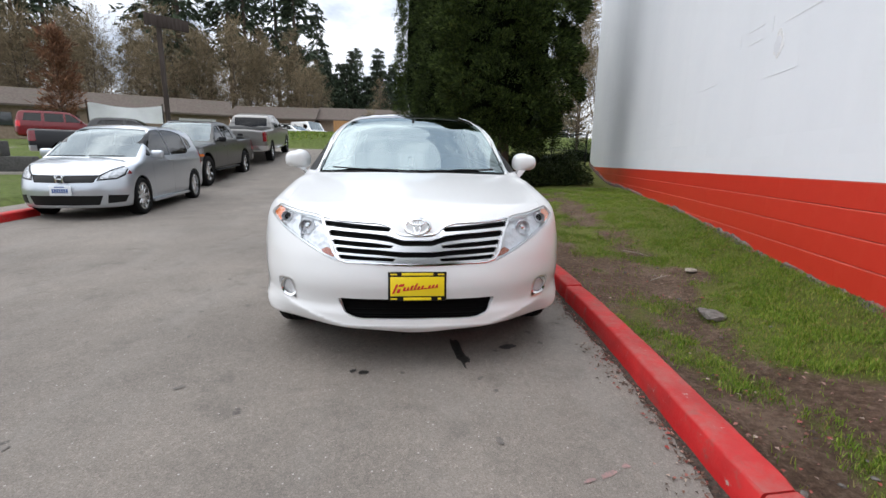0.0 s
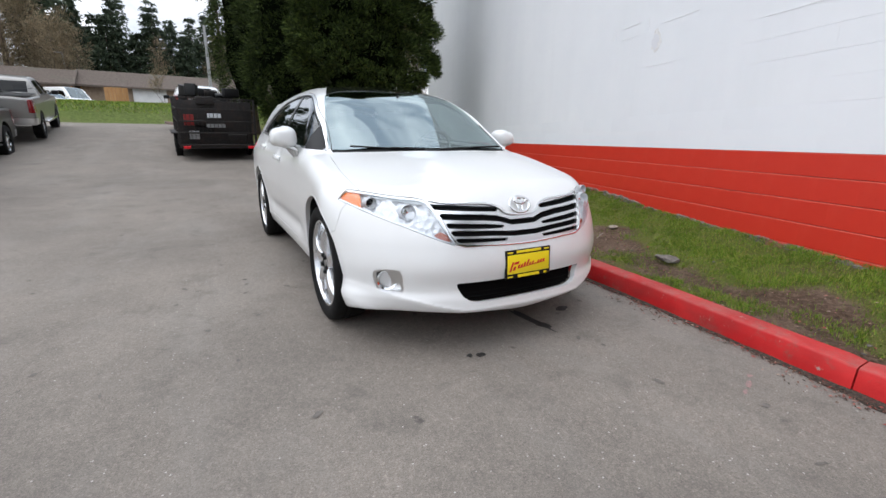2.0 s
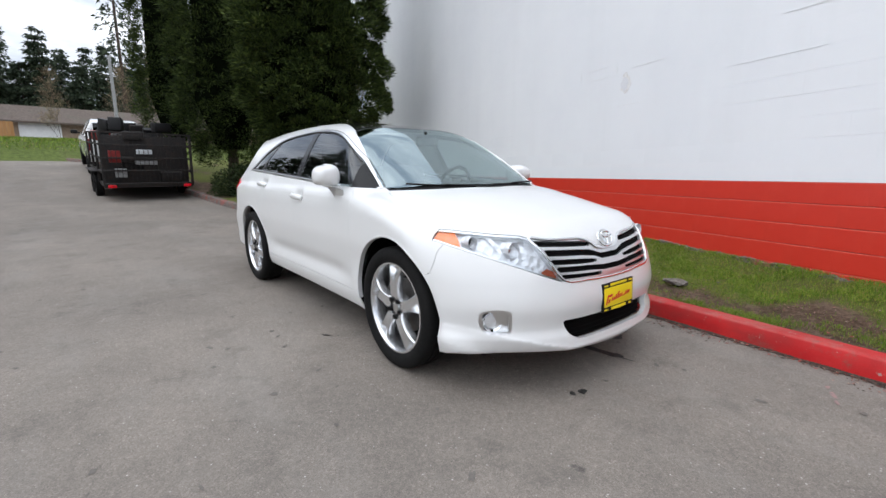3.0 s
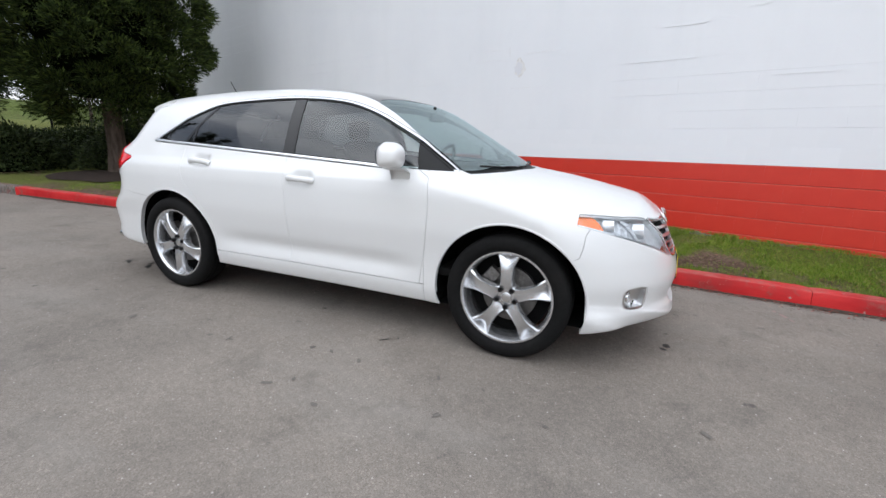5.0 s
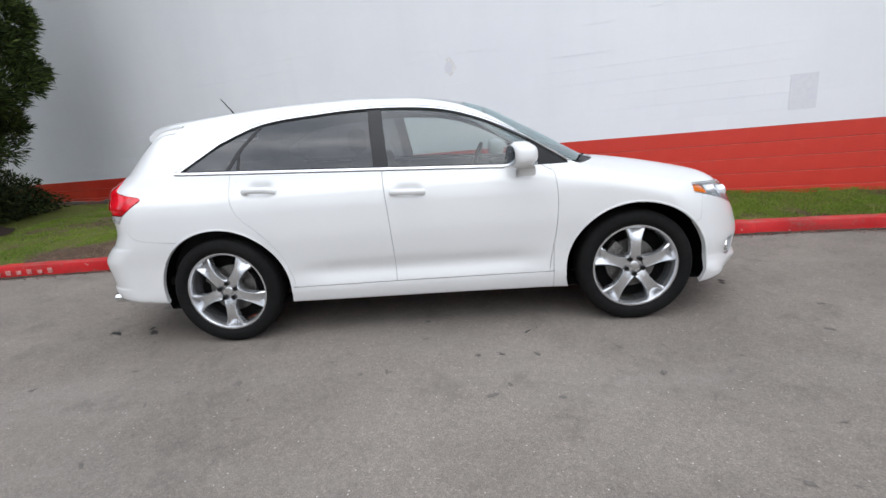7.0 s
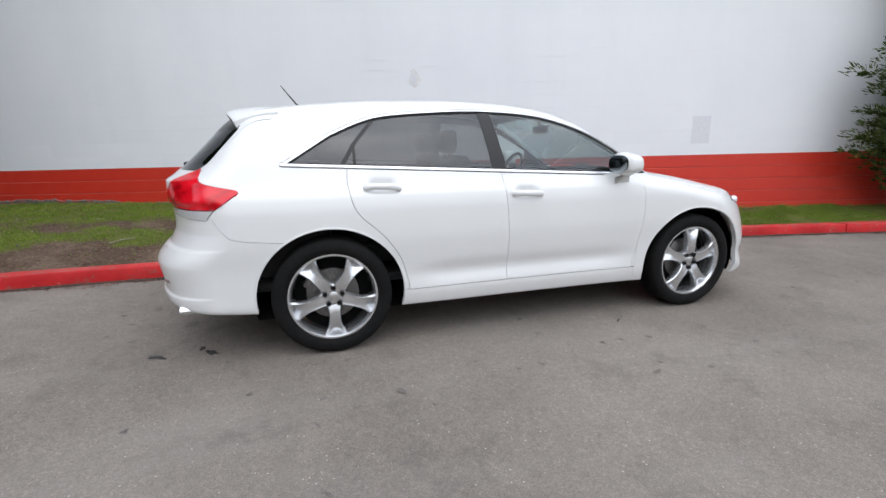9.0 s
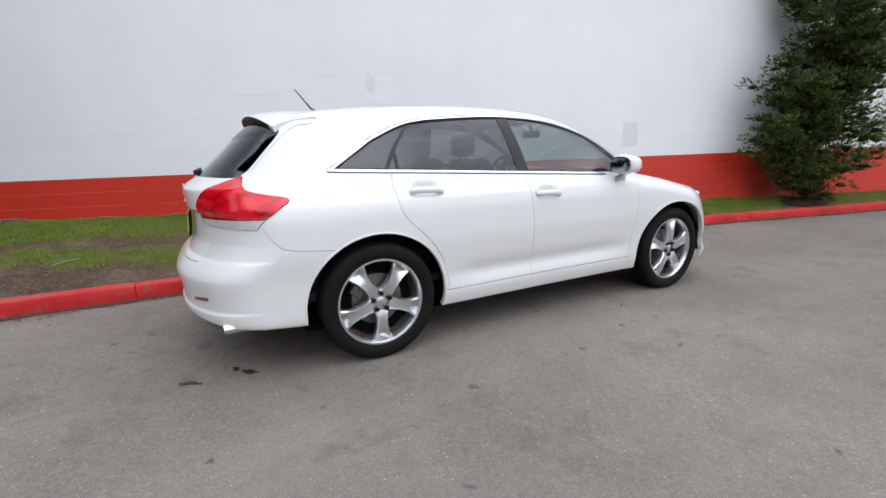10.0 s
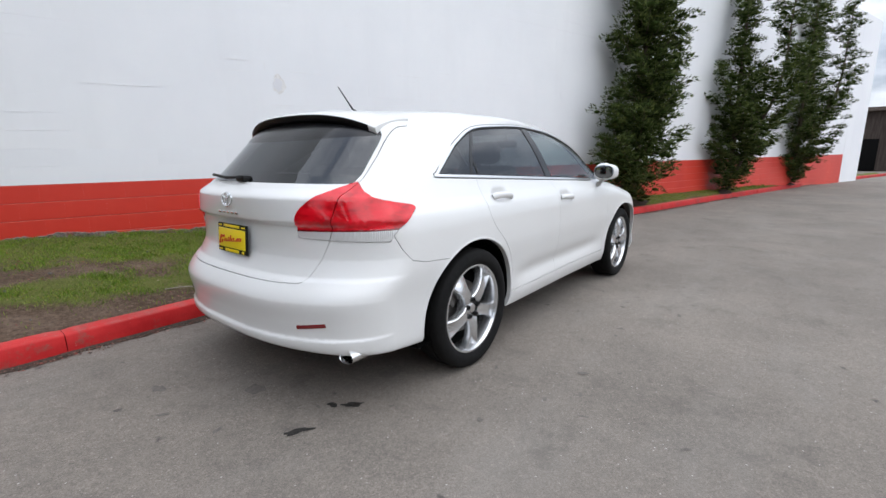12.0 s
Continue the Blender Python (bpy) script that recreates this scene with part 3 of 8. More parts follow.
l_.new(blend(TURF, ramp(TURF, edge, [(0.37, 0.0), (0.62, 1.0)]), sward, earth), b_.inputs["Base Color"])
bump(TURF, tn, 1.0, 0.035)

GRASS = material("grass_blades", (0.1, 0.2, 0.04), 0.6, spec=0.2)
n_, l_, b_ = nodes_of(GRASS)
geo = n_.new("ShaderNodeNewGeometry")
gcol = ramp(GRASS, geo.outputs["Random Per Island"], [(0.0, (0.075, 0.140, 0.014)), (0.45, (0.150, 0.248, 0.028)), (0.8, (0.235, 0.325, 0.048)), (0.92, (0.28, 0.265, 0.075)), (1.0, (0.30, 0.25, 0.13))])
gtone = noise_node(GRASS, 1.1, 4.0, 0.6)
l_.new(blend(GRASS, 0.55, gcol, ramp(GRASS, gtone, [(0.3, (0.55, 0.62, 0.5)), (0.7, (1.25, 1.12, 0.9))]), "MULTIPLY"), b_.inputs["Base Color"])
b_.inputs["Subsurface Weight"].default_value = 0.0

KERB_RED = material("worn_red_kerb_paint", (0.5, 0.04, 0.04), 0.55)
n_, l_, b_ = nodes_of(KERB_RED)
kn = noise_node(KERB_RED, 7.0, 7.0, 0.7)
kcol = ramp(KERB_RED, noise_node(KERB_RED, 3.0, 4.0), [(0.3, (0.40, 0.010, 0.012)), (0.7, (0.56, 0.026, 0.026))])
kcol = blend(KERB_RED, ramp(KERB_RED, noise_node(KERB_RED, 2.1, 5.0, 0.65, (1.0, 0.45, 1.0)), [(0.52, 0.0), (0.66, 0.55)]), kcol, (0.21, 0.035, 0.032))
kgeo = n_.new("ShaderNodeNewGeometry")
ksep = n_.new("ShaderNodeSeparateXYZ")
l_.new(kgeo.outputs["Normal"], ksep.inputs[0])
# faces turned up are mixed paler than the front, in blotches
facing_up = ramp(KERB_RED, ksep.outputs[2], [(0.35, 0.0), (0.85, 1.0)])
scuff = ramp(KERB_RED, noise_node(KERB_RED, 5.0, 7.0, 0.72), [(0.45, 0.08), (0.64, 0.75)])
kcol = blend(KERB_RED, blend(KERB_RED, 1.0, facing_up, scuff, "MULTIPLY"), kcol, (0.33, 0.105, 0.09))
kcol = blend(KERB_RED, ramp(KERB_RED, kn, [(0.56, 0.0), (0.68, 0.75)]), kcol, (0.20, 0.085, 0.07))
kcol = blend(KERB_RED, ramp(KERB_RED, noise_node(KERB_RED, 16.0, 6.0, 0.75), [(0.64, 0.0), (0.70, 0.85)]), kcol, (0.36, 0.31, 0.28))
l_.new(kcol, b_.inputs["Base Color"])
bump(KERB_RED, kn, 0.5, 0.012)
DIRT = grained("gutter_dirt", (0.020, 0.016, 0.013), (0.10, 0.080, 0.065), 70, 0.95, 1.0, 0.5, (0.16, 0.05, 0.04), 22.0, 0.01)
FLAKE = material("dead_leaf_bits", (0.2, 0.1, 0.07), 0.8)


def wall_paint(name, a, b, stain, rough):
    m = material(name, b, rough)
    n, l, s = nodes_of(m)
    big = noise_node(m, 0.55, 6.0, 0.6)
    col = ramp(m, big, [(0.3, a), (0.7, b)])
    run = noise_node(m, 2.2, 5.0, 0.6, (1.0, 1.0, 0.12))
    col = blend(m, ramp(m, run, [(0.5, 0.0), (0.8, 0.30)]), col, stain)
    info = n.new("ShaderNodeObjectInfo")
    col = blend(m, 0.10, col, ramp(m, info.outputs["Random"], [(0.0, (0.75, 0.75, 0.75)), (1.0, (1.0, 1.0, 1.0))]), "MULTIPLY")
    l.new(col, s.inputs["Base Color"])
    rough_n = noise_node(m, 22, 6.0, 0.7)
    bump(m, rough_n, 0.18, 0.006)
    return m


WALL_WHITE = wall_paint("white_block_paint", (0.81, 0.825, 0.855), (0.87, 0.88, 0.90), (0.76, 0.77, 0.79), 0.5)
WALL_RED = wall_paint("red_block_paint", (0.56, 0.026, 0.014), (0.70, 0.056, 0.030), (0.74, 0.12, 0.07), 0.38)
for m_ in (KERB_RED,):
    m_.node_tree.nodes["Principled BSDF"].inputs["Specular IOR Level"].default_value = 0.25
FOOTING = grained("crumbling_footing", (0.05, 0.042, 0.037), (0.30, 0.265, 0.235), 34, 0.95, 1.0, 0.75, (0.42, 0.055, 0.04), 7.0, 0.03)
FADED = grained("faded_white_letters", (0.42, 0.09, 0.08), (0.60, 0.36, 0.33), 30, 0.8, 0.3)
PATCH_GREY = grained("grey_paint_patch", (0.70, 0.705, 0.74), (0.76, 0.765, 0.79), 20, 0.6, 0.1)
PEELED = grained("peeled_plaster", (0.72, 0.715, 0.71), (0.84, 0.835, 0.83), 40, 0.8, 0.6, 0.5, (0.58, 0.55, 0.53), 12.0, 0.01)
RIDGE = grained("thick_white_paint", (0.76, 0.765, 0.78), (0.85, 0.855, 0.87), 30, 0.6, 0.3)
# paler red for the block joints: the sky's light on their ledges, painted in
SKYLIT_JOINT = grained("skylit_joint_paint", (0.58, 0.06, 0.04), (0.68, 0.17, 0.13), 24, 0.6, 0.3)

ys = np.concatenate([np.linspace(-160, -30, 12), np.arange(-28, 30, 0.5), np.linspace(31, 420, 24)])
xs = np.concatenate([np.linspace(-420, -30, 14), np.arange(-28, 9, 1.0), np.linspace(10, 420, 14)])


def ground_z(x, y):
    """The asphalt's height: level before the car, rising behind it; the far left lies lower."""
    z = float(road_rise(y))
    left = min(max((-6.3 - x) / 6.0, 0.0), 1.0)
    if 0 < y < 40:
        z += 0.05 * left
    return z


gv = [(x, y, ground_z(x, y)) for y in ys for x in xs]
nx = len(xs)
gf = [(j * nx + i, j * nx + i + 1, (j + 1) * nx + i + 1, (j + 1) * nx + i) for j in range(len(ys) - 1) for i in range(nx - 1)]
ground = tagged(link("ground", mesh_of("ground", gv, gf, ASPHALT, True)), "worn grey asphalt with pale chips and dark spots", "road", kind="structure")

# kerb: stones about 2.4 m long with open joints
kerb = tagged(new("kerb"), "red-painted concrete kerb, chipped and worn", "kerb", kind="structure")
joints = [-2.06]
while joints[-1] < 26:
    joints.append(joints[-1] + (2.35 if joints[-1] < 1 or joints[-1] > 4 else 1.7))
while joints[0] > -34:
    joints.insert(0, joints[0] - 2.4)
rng = random.Random(5)
for a, b in zip(joints, joints[1:]):
    kb = bmesh.new()
    rows = []
    n = 40
    dz, dx = rng.uniform(-0.006, 0.006), rng.uniform(-0.006, 0.006)
    for i in range(n + 1):
        y = a + 0.003 + (b - a - 0.006) * i / n
        e = 0.006 if i in (0, n) else 0.0
        x, z = float(kerb_x(y)) + dx, float(road_rise(y)) + dz
        w = 0.006 * noise.noise((y * 3.1, 0.3, 0.7)) + 0.003 * noise.noise((y * 17.0, 0.3, 0.7))
        chip = 0.016 * max(0.0, noise.noise((y * 5.3, 2.3, 0.7)) - 0.28)
        rows.append([kb.verts.new((x + ox + w + (e if ox < 0.05 else -e) + (chip if 0.1 < oz and ox < 0.02 else 0), y, z + oz - (e if oz > 0.1 else 0) - (chip if oz > 0.12 and ox < 0.03 else 0))) for ox, oz in ((0.0, -0.12), (0.005, 0.06), (0.010, KERB_TOP - 0.014), (0.015, KERB_TOP - 0.005), (0.026, KERB_TOP), (0.140, KERB_TOP + 0.002), (0.153, KERB_TOP - 0.008), (0.16, -0.1))])
    for p, q in zip(rows, rows[1:]):
        for k in range(7):
            kb.faces.new((p[k], p[k + 1], q[k + 1], q[k]))
    kb.faces.new(rows[0])
    kb.faces.new(rows[-1][::-1])
    bmesh.ops.recalc_face_normals(kb, faces=kb.faces)
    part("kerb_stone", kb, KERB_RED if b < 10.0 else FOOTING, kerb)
# faded white lettering on one kerb stone, as bars
for k in range(7):
    y = 6.05 + 0.115 * k
    kb = bmesh.new()
    h = (0.06, 0.045, 0.06, 0.05, 0.06, 0.04, 0.055)[k]
    z = float(road_rise(y)) + 0.035
    x = float(kerb_x(y)) - 0.004
    box(kb, x, x + 0.006, y, y + 0.06, z, z + h, 0.002)
    part("faded_letter_bar", kb, FADED, kerb)
# dirt and flakes of red paint along the gutter
db = bmesh.new()
rows = []
for y in np.arange(-12, 9, 0.05):
    x, z = float(kerb_x(y)), float(road_rise(y))
    w = 0.045 + 0.06 * noise.noise((y * 2.3, 1.7, 0.2)) + 0.04 * noise.noise((y * 9.0, 4.7, 0.2))
    rows.append([db.verts.new((x + 0.01, y, z + 0.016)), db.verts.new((x - w * 0.5, y, z + 0.007)), db.verts.new((x - max(w, 0.02), y, z + 0.0025))])
for p, q in zip(rows, rows[1:]):
    for k in range(2):
        db.faces.new((p[k + 1], p[k], q[k], q[k + 1]))
tagged(part("gutter_dirt", db, DIRT), "dark dirt and red paint flakes along the kerb", "dirt", kind="stuff")

def fill_mesh(me, V, T, mat, smooth=False):
    """Fills a mesh with points and triangles from arrays."""
    me.vertices.add(len(V))
    me.vertices.foreach_set("co", np.asarray(V, np.float32).reshape(-1))
    me.loops.add(len(T) * 3)
    me.loops.foreach_set("vertex_index", np.asarray(T, np.int32).reshape(-1))
    me.polygons.add(len(T))
    me.polygons.foreach_set("loop_start", np.arange(len(T), dtype=np.int32) * 3)
    if smooth:
        me.polygons.foreach_set("use_smooth", np.ones(len(T), bool))
    me.materials.append(mat)
    me.update(calc_edges=True)
    me.validate()


n_, l_, b_ = nodes_of(FLAKE)
geo = n_.new("ShaderNodeNewGeometry")
l_.new(ramp(FLAKE, geo.outputs["Random Per Island"], [(0.0, (0.03, 0.02, 0.014)), (0.6, (0.13, 0.075, 0.05)), (0.8, (0.26, 0.04, 0.03)), (1.0, (0.36, 0.29, 0.23))]), b_.inputs["Base Color"])


def flakes(name, spots, size, label, seed):
    """Small curled flakes lying flat: one bent quad at each (x, y, z)."""
    r = np.random.RandomState(seed)
    P = np.array(spots)
    n = len(P)
    a = r.uniform(0, 6.283, n)
    k = (size * r.uniform(0.4, 1.5, n))[:, None]
    d = np.stack([np.cos(a), np.sin(a), r.uniform(-0.15, 0.35, n)], 1) * k
    s = np.stack([-np.sin(a), np.cos(a), r.uniform(-0.15, 0.35, n)], 1) * k * r.uniform(0.35, 0.8, n)[:, None]
    up = np.array([0, 0, 0.004])
    V = np.stack([P - d, P + s + up, P + d, P - s + up], 1).reshape(-1, 3)
    i = np.arange(n) * 4
    me = bpy.data.meshes.new(name)
    fill_mesh(me, V, np.stack([i, i + 1, i + 2, i, i + 2, i + 3], 1).reshape(-1, 3), FLAKE)
    return tagged(link(name, me), label, "litter", kind="stuff")


# lawn surface with the share of bare soil
lys = np.concatenate([np.arange(-34, -9, 0.5), np.arange(-9, 9, 0.12), np.arange(9, 24, 0.4)])
lts = np.linspace(0, 1, 26)
lv, soil = [], []
for y in lys:
    x0, x1 = float(kerb_x(y)) + 0.13, wall_x(y) + 0.12
    if y > 15:
        x1 = max(x1, x0 + 8)
    x1 = max(x1, x0 + 0.25)
    for t in lts:
        x = x0 + (x1 - x0) * t
        s = soil_share(x, y)
        lv.append((x, y, lawn_z(t, y) - 0.008 + 0.030 * noise.noise((x * 2.2, y * 2.2, 0)) + 0.012 * noise.noise((x * 7, y * 7, 2)) - 0.012 * s))
        soil.append(s)
n = len(lts)
lf = [(j * n + i, j * n + i + 1, (j + 1) * n + i + 1, (j + 1) * n + i) for j in range(len(lys) - 1) for i in range(n - 1)]
lme = mesh_of("lawn", lv, lf, TURF, True)
la = lme.attributes.new("soil", "FLOAT", "POINT")
la.data.foreach_set("value", np.array(soil, np.float32))
lawn = tagged(link("lawn", lme), "patchy green lawn with bare brown soil beside the kerb", "lawn", kind="structure")


def blades(name, spots, label, height=(0.03, 0.075), width=0.006, seed=1):
    """Grass: one bent blade at each (x, y, z), all in one mesh."""
    r = np.random.RandomState(seed)
    P = np.array(spots)
    n = len(P)
    a, lean, h = r.uniform(0, 6.283, n), r.uniform(0.1, 0.9, n), r.uniform(*height, n)
    side_ = np.stack([np.cos(a), np.sin(a), 0 * a], 1)
    b = a + r.uniform(-1.5, 1.5, n)
    bend = np.stack([np.cos(b), np.sin(b), 0 * b], 1) * (lean * h)[:, None]
    w = (width * r.uniform(0.6, 1.4, n))[:, None]
    up = np.array([0, 0, 1.0])
    V = np.stack([P - side_ * w, P + side_ * w, P + bend * 0.35 + up * (h * 0.6)[:, None] + side_ * w * 0.7, P + bend * 0.35 + up * (h * 0.6)[:, None] - side_ * w * 0.7, P + bend + up * (h * np.sqrt(np.maximum(1 - lean * lean * 0.6, 0.2)))[:, None]], 1).reshape(-1, 3)
    me = bpy.data.meshes.new(name)
    i = np.arange(n) * 5
    T = np.stack([i, i + 1, i + 2, i, i + 2, i + 3, i + 3, i + 2, i + 4], 1).reshape(-1, 3)
    fill_mesh(me, V, T, GRASS)
    return tagged(link(name, me), label, "grass", kind="stuff")


rg = random.Random(11)


def sward_spots(count, longer):
    """Places for blades on the lawn; the longer ones stand in tufts."""
    out = []
    while len(out) < count:
        y = rg.uniform(-5.5, 8.5) if rg.random() < 0.88 else rg.uniform(-22, 14)
        x0, x1 = float(kerb_x(y)) + 0.15, wall_x(y) - 0.02
        if x1 < x0 + 0.1:
            continue
        for _ in range(6):
            t = rg.random()
            x = x0 + (x1 - x0) * t
            if longer and noise.noise((x * 3.3, y * 3.3, 4.0)) + 0.5 * noise.noise((x * 11, y * 11, 1.0)) < 0.10:
                continue
            if rg.random() > soil_share(x, y) * 0.96 + 0.02:
                out.append((x, y, lawn_z(t, y) - 0.014))
    return out


blades("grass", sward_spots(130000, False), "short green grass with yellow blades", (0.010, 0.030), 0.0020)
blades("grass", sward_spots(95000, True), "longer tufts of bright green grass", (0.020, 0.044), 0.0021, 3)

rl = random.Random(23)
leaf_spots = []
for _ in range(5200):
    y = rl.uniform(-9, 8)
    off = abs(rl.gauss(0, 0.055)) * (1.4 if noise.noise((y * 1.7, 3.0, 1.0)) > 0 else 0.7)
    leaf_spots.append((float(kerb_x(y)) - 0.004 - off, y, float(road_rise(y)) + 0.006))
flakes("gutter_litter", leaf_spots, 0.009, "dead leaf bits and red paint flakes in the gutter", 4)
leaf_spots = []
while len(leaf_spots) < 2600:
    y = rl.uniform(-4, 8)
    t = rl.random()
    x = float(kerb_x(y)) + 0.15 + (wall_x(y) - float(kerb_x(y)) - 0.17) * t
    if soil_share(x, y) > 0.35 or rl.random() < 0.12:
        leaf_spots.append((x, y, lawn_z(t, y) + 0.004))
flakes("lawn_litter", leaf_spots, 0.010, "dead leaf bits scattered on the bare soil", 6)

# small litter of the lawn: stones, a flat slab, a twig
STONE = grained("grey_stone", (0.07, 0.062, 0.055), (0.22, 0.20, 0.18), 30, 0.9, 0.6)
CHIP = grained("pale_chip", (0.20, 0.17, 0.14), (0.38, 0.33, 0.28), 30, 0.9, 0.4)


def stone(name, x, y, z, r, flat, mat, label, seed, cat="stone"):
    bm = bmesh.new()
    bmesh.ops.create_icosphere(bm, subdivisions=2, radius=1.0)
    for v in bm.verts:
        k = 1 + 0.35 * noise.noise(v.co * 1.3 + Vector((seed, 0, 0))) + 0.15 * noise.noise(v.co * 3.1 + Vector((0, seed, 0)))
        v.co = Vector((v.co.x * r * k, v.co.y * r * k * 0.75, v.co.z * r * flat * k))
    ob = part(name, bm, mat, at=Matrix.Translation((x, y, z)) @ Matrix.Rotation(seed * 1.7, 4, "Z"))
    return tagged(ob, label, cat)


def lawn_spot(x, y):
    x0, x1 = float(kerb_x(y)) + 0.13, wall_x(y) + 0.12
    return lawn_z(min(max((x - x0) / (x1 - x0), 0), 1), y)


stone("flat_stone", 2.17, -0.33, lawn_spot(2.17, -0.33) + 0.006, 0.12, 0.26, STONE, "flat grey broken stone lying in the grass", 1.0)
stone("flat_stone", 2.76, 0.82, lawn_spot(2.76, 0.82), 0.07, 0.3, CHIP, "small pale stone lying on bare soil", 2.2)
for k in range(40):
    y = rg.uniform(-3.2, 7.2)
    t = rg.choice((rg.uniform(0.02, 0.35), rg.uniform(0.3, 0.75)))
    x = float(kerb_x(y)) + 0.15 + (wall_x(y) - float(kerb_x(y)) - 0.2) * t
    tagged(stone("pebble", x, y, lawn_spot(x, y) + 0.002, rg.uniform(0.008, 0.02), 0.5, rg.choice((STONE, STONE, CHIP)), "small pebble lying on the soil", k * 0.37 + 0.1), group="pebbles on the lawn")
for (x, y, a) in ((2.32, 0.62, 0.5), (2.6, 1.6, 2.1), (1.75, 3.4, 1.0), (2.2, 5.0, 2.6)):
    bm = bmesh.new()
    z = lawn_spot(x, y) + 0.012
    d = Vector((math.cos(a), math.sin(a), 0))
    tube(bm, [Vector((x, y, z)) - d * 0.16, Vector((x, y, z + 0.012)) + Vector((0.012, 0, 0)), Vector((x, y, z + 0.006)) + d * 0.17], 0.005, 6)
    tube(bm, [Vector((x, y, z + 0.01)), Vector((x + 0.05, y + 0.05, z + 0.02))], 0.003, 5)
    tagged(part("twig", bm, CHIP), "dry brown twig lying on the lawn", "twig", "twigs on the lawn")

# dark oil spots and patches on the asphalt, each a thin film
OIL = grained("oil_film", (0.018, 0.017, 0.016), (0.045, 0.043, 0.04), 30, 0.5, 0.3)
FAINT = grained("faded_stain", (0.105, 0.095, 0.085), (0.17, 0.153, 0.138), 45, 0.85, 0.3)


def stain(x, y, rx, ry, turn, mat, seed, n=22):
    bm = bmesh.new()
    vs = []
    for i in range(n):
        a = 2 * math.pi * i / n
        k = 1 + 0.55 * noise.noise((math.cos(a) * 1.7 + seed, math.sin(a) * 1.7, seed * 0.3))
        p = Matrix.Rotation(turn, 2) @ Vector((rx * k * math.cos(a), ry * k * math.sin(a)))
        vs.append(bm.verts.new((x + p.x, y + p.y, ground_z(x, y) + 0.0025 + 0.0015 * (int(seed) % 2))))
    bm.faces.new(vs)
    ob = part("oil_stain", bm, mat)
    return tagged(ob, "dark oil stain on the asphalt" if mat is OIL else "faded grey stain on the asphalt", "stain", "stains on the asphalt")


stain(0.262, -0.68, 0.030, 0.19, 0.08, OIL, 1.0)
stain(0.285, -0.78, 0.040, 0.055, 0.3, OIL, 2.0)
stain(0.585, -0.62, 0.060, 0.030, 0.5, OIL, 3.0)
stain(-0.30, -0.92, 0.030, 0.020, 0.2, OIL, 3.4)
stain(-0.36, -0.90, 0.022, 0.014, 0.9, OIL, 3.7)
PINK_MARK = grained("faded_pink_paint", (0.19, 0.155, 0.145), (0.34, 0.20, 0.185), 70, 0.9, 0.3)
for dx, dy, rx, ry in ((0, 0, 0.036, 0.014), (0.085, 0.04, 0.02, 0.012), (-0.09, -0.03, 0.026, 0.010)):
    tagged(stain(0.722 + dx, -1.789 + dy, rx, ry, 0.4, PINK_MARK, 30.0 + dx * 9), "faded pink paint mark on the asphalt", "paint mark")
stain(-0.68, 3.56, 0.055, 0.022, 0.7, OIL, 4.0)
stain(-0.60, 3.63, 0.03, 0.02, 0.1, OIL, 5.0)
stain(-0.66, 3.88, 0.07, 0.022, 1.1, OIL, 6.0)
stain(0.31, 4.14, 0.045, 0.03, 0.0, FAINT, 7.0)
stain(-0.12, 3.8, 0.06, 0.05, 0.0, FAINT, 8.0)
stain(-1.345, 0.723, 0.026, 0.012, 0.5, FAINT, 9.0)
stain(-1.036, 0.736, 0.036, 0.008, -0.8, OIL, 9.4)
stain(-0.982, 0.667, 0.010, 0.006, 0.2, OIL, 9.7)
for k in range(44):
    y = rg.uniform(-2.4, 4.8)
    x = -1.05 - abs(rg.gauss(0, 0.8)) if 0 < y < 3 else rg.uniform(-2.6, 0.9)
    stain(x, y, rg.uniform(0.010, 0.034), rg.uniform(0.006, 0.018), rg.uniform(0, 3), FAINT, 10.0 + k)
# ---- the white crossover ----
car = thing("crossover_car", "white five-door crossover car parked beside the red kerb", "car")
SKIN = skin_of(body_solid, (-1.06, -1.05, 0.1), (1.06, 4.05, 1.72), 0.024)
HALF = cut(SKIN, lambda V, N: V[:, 0])[0]
mid_line = np.abs(HALF[0][:, 0]) < 5e-4
HALF[0][mid_line, 0] = 0.0
HALF[1][mid_line, 0] = 0.0

# outlines: side views in (along, up), front and rear views in (across, up), top views in (across, along)
WINDOW_LINE = np.array(smooth_line([(0.375, 1.069), (0.52, 1.165), (0.70, 1.275), (0.98, 1.41), (1.28, 1.492), (1.68, 1.522), (2.08, 1.51), (2.45, 1.472), (2.73, 1.365)], 6, False).tolist()
                       + smooth_line([(2.985, 1.207), (3.0, 1.194), (2.985, 1.187), (2.48, 1.163), (1.63, 1.122), (0.83, 1.083)], 6, False).tolist())
ARCH_F, ARCH_R = (0.0, 0.375, 0.432), (2.775, 0.375, 0.435)
DOOR_F = smooth_line([(0.515, 1.03), (0.50, 0.86), (0.515, 0.65), (0.545, 0.48), (0.56, 0.372)], 6, False).tolist() + smooth_line([(1.588, 0.372), (1.588, 0.6), (1.60, 0.85), (1.625, 1.125)], 5, False).tolist() + [(1.63, 1.135), (0.83, 1.095), (0.62, 1.092)]
DOOR_R = smooth_line([(2.64, 1.17), (2.645, 1.06), (2.60, 0.90), (2.45, 0.75), (2.345, 0.60), (2.30, 0.46), (2.285, 0.372)], 6, False).tolist() + smooth_line([(1.588, 0.372), (1.588, 0.6), (1.60, 0.85), (1.625, 1.125)], 5, False).tolist() + [(1.63, 1.135), (2.48, 1.172), (2.63, 1.18)]
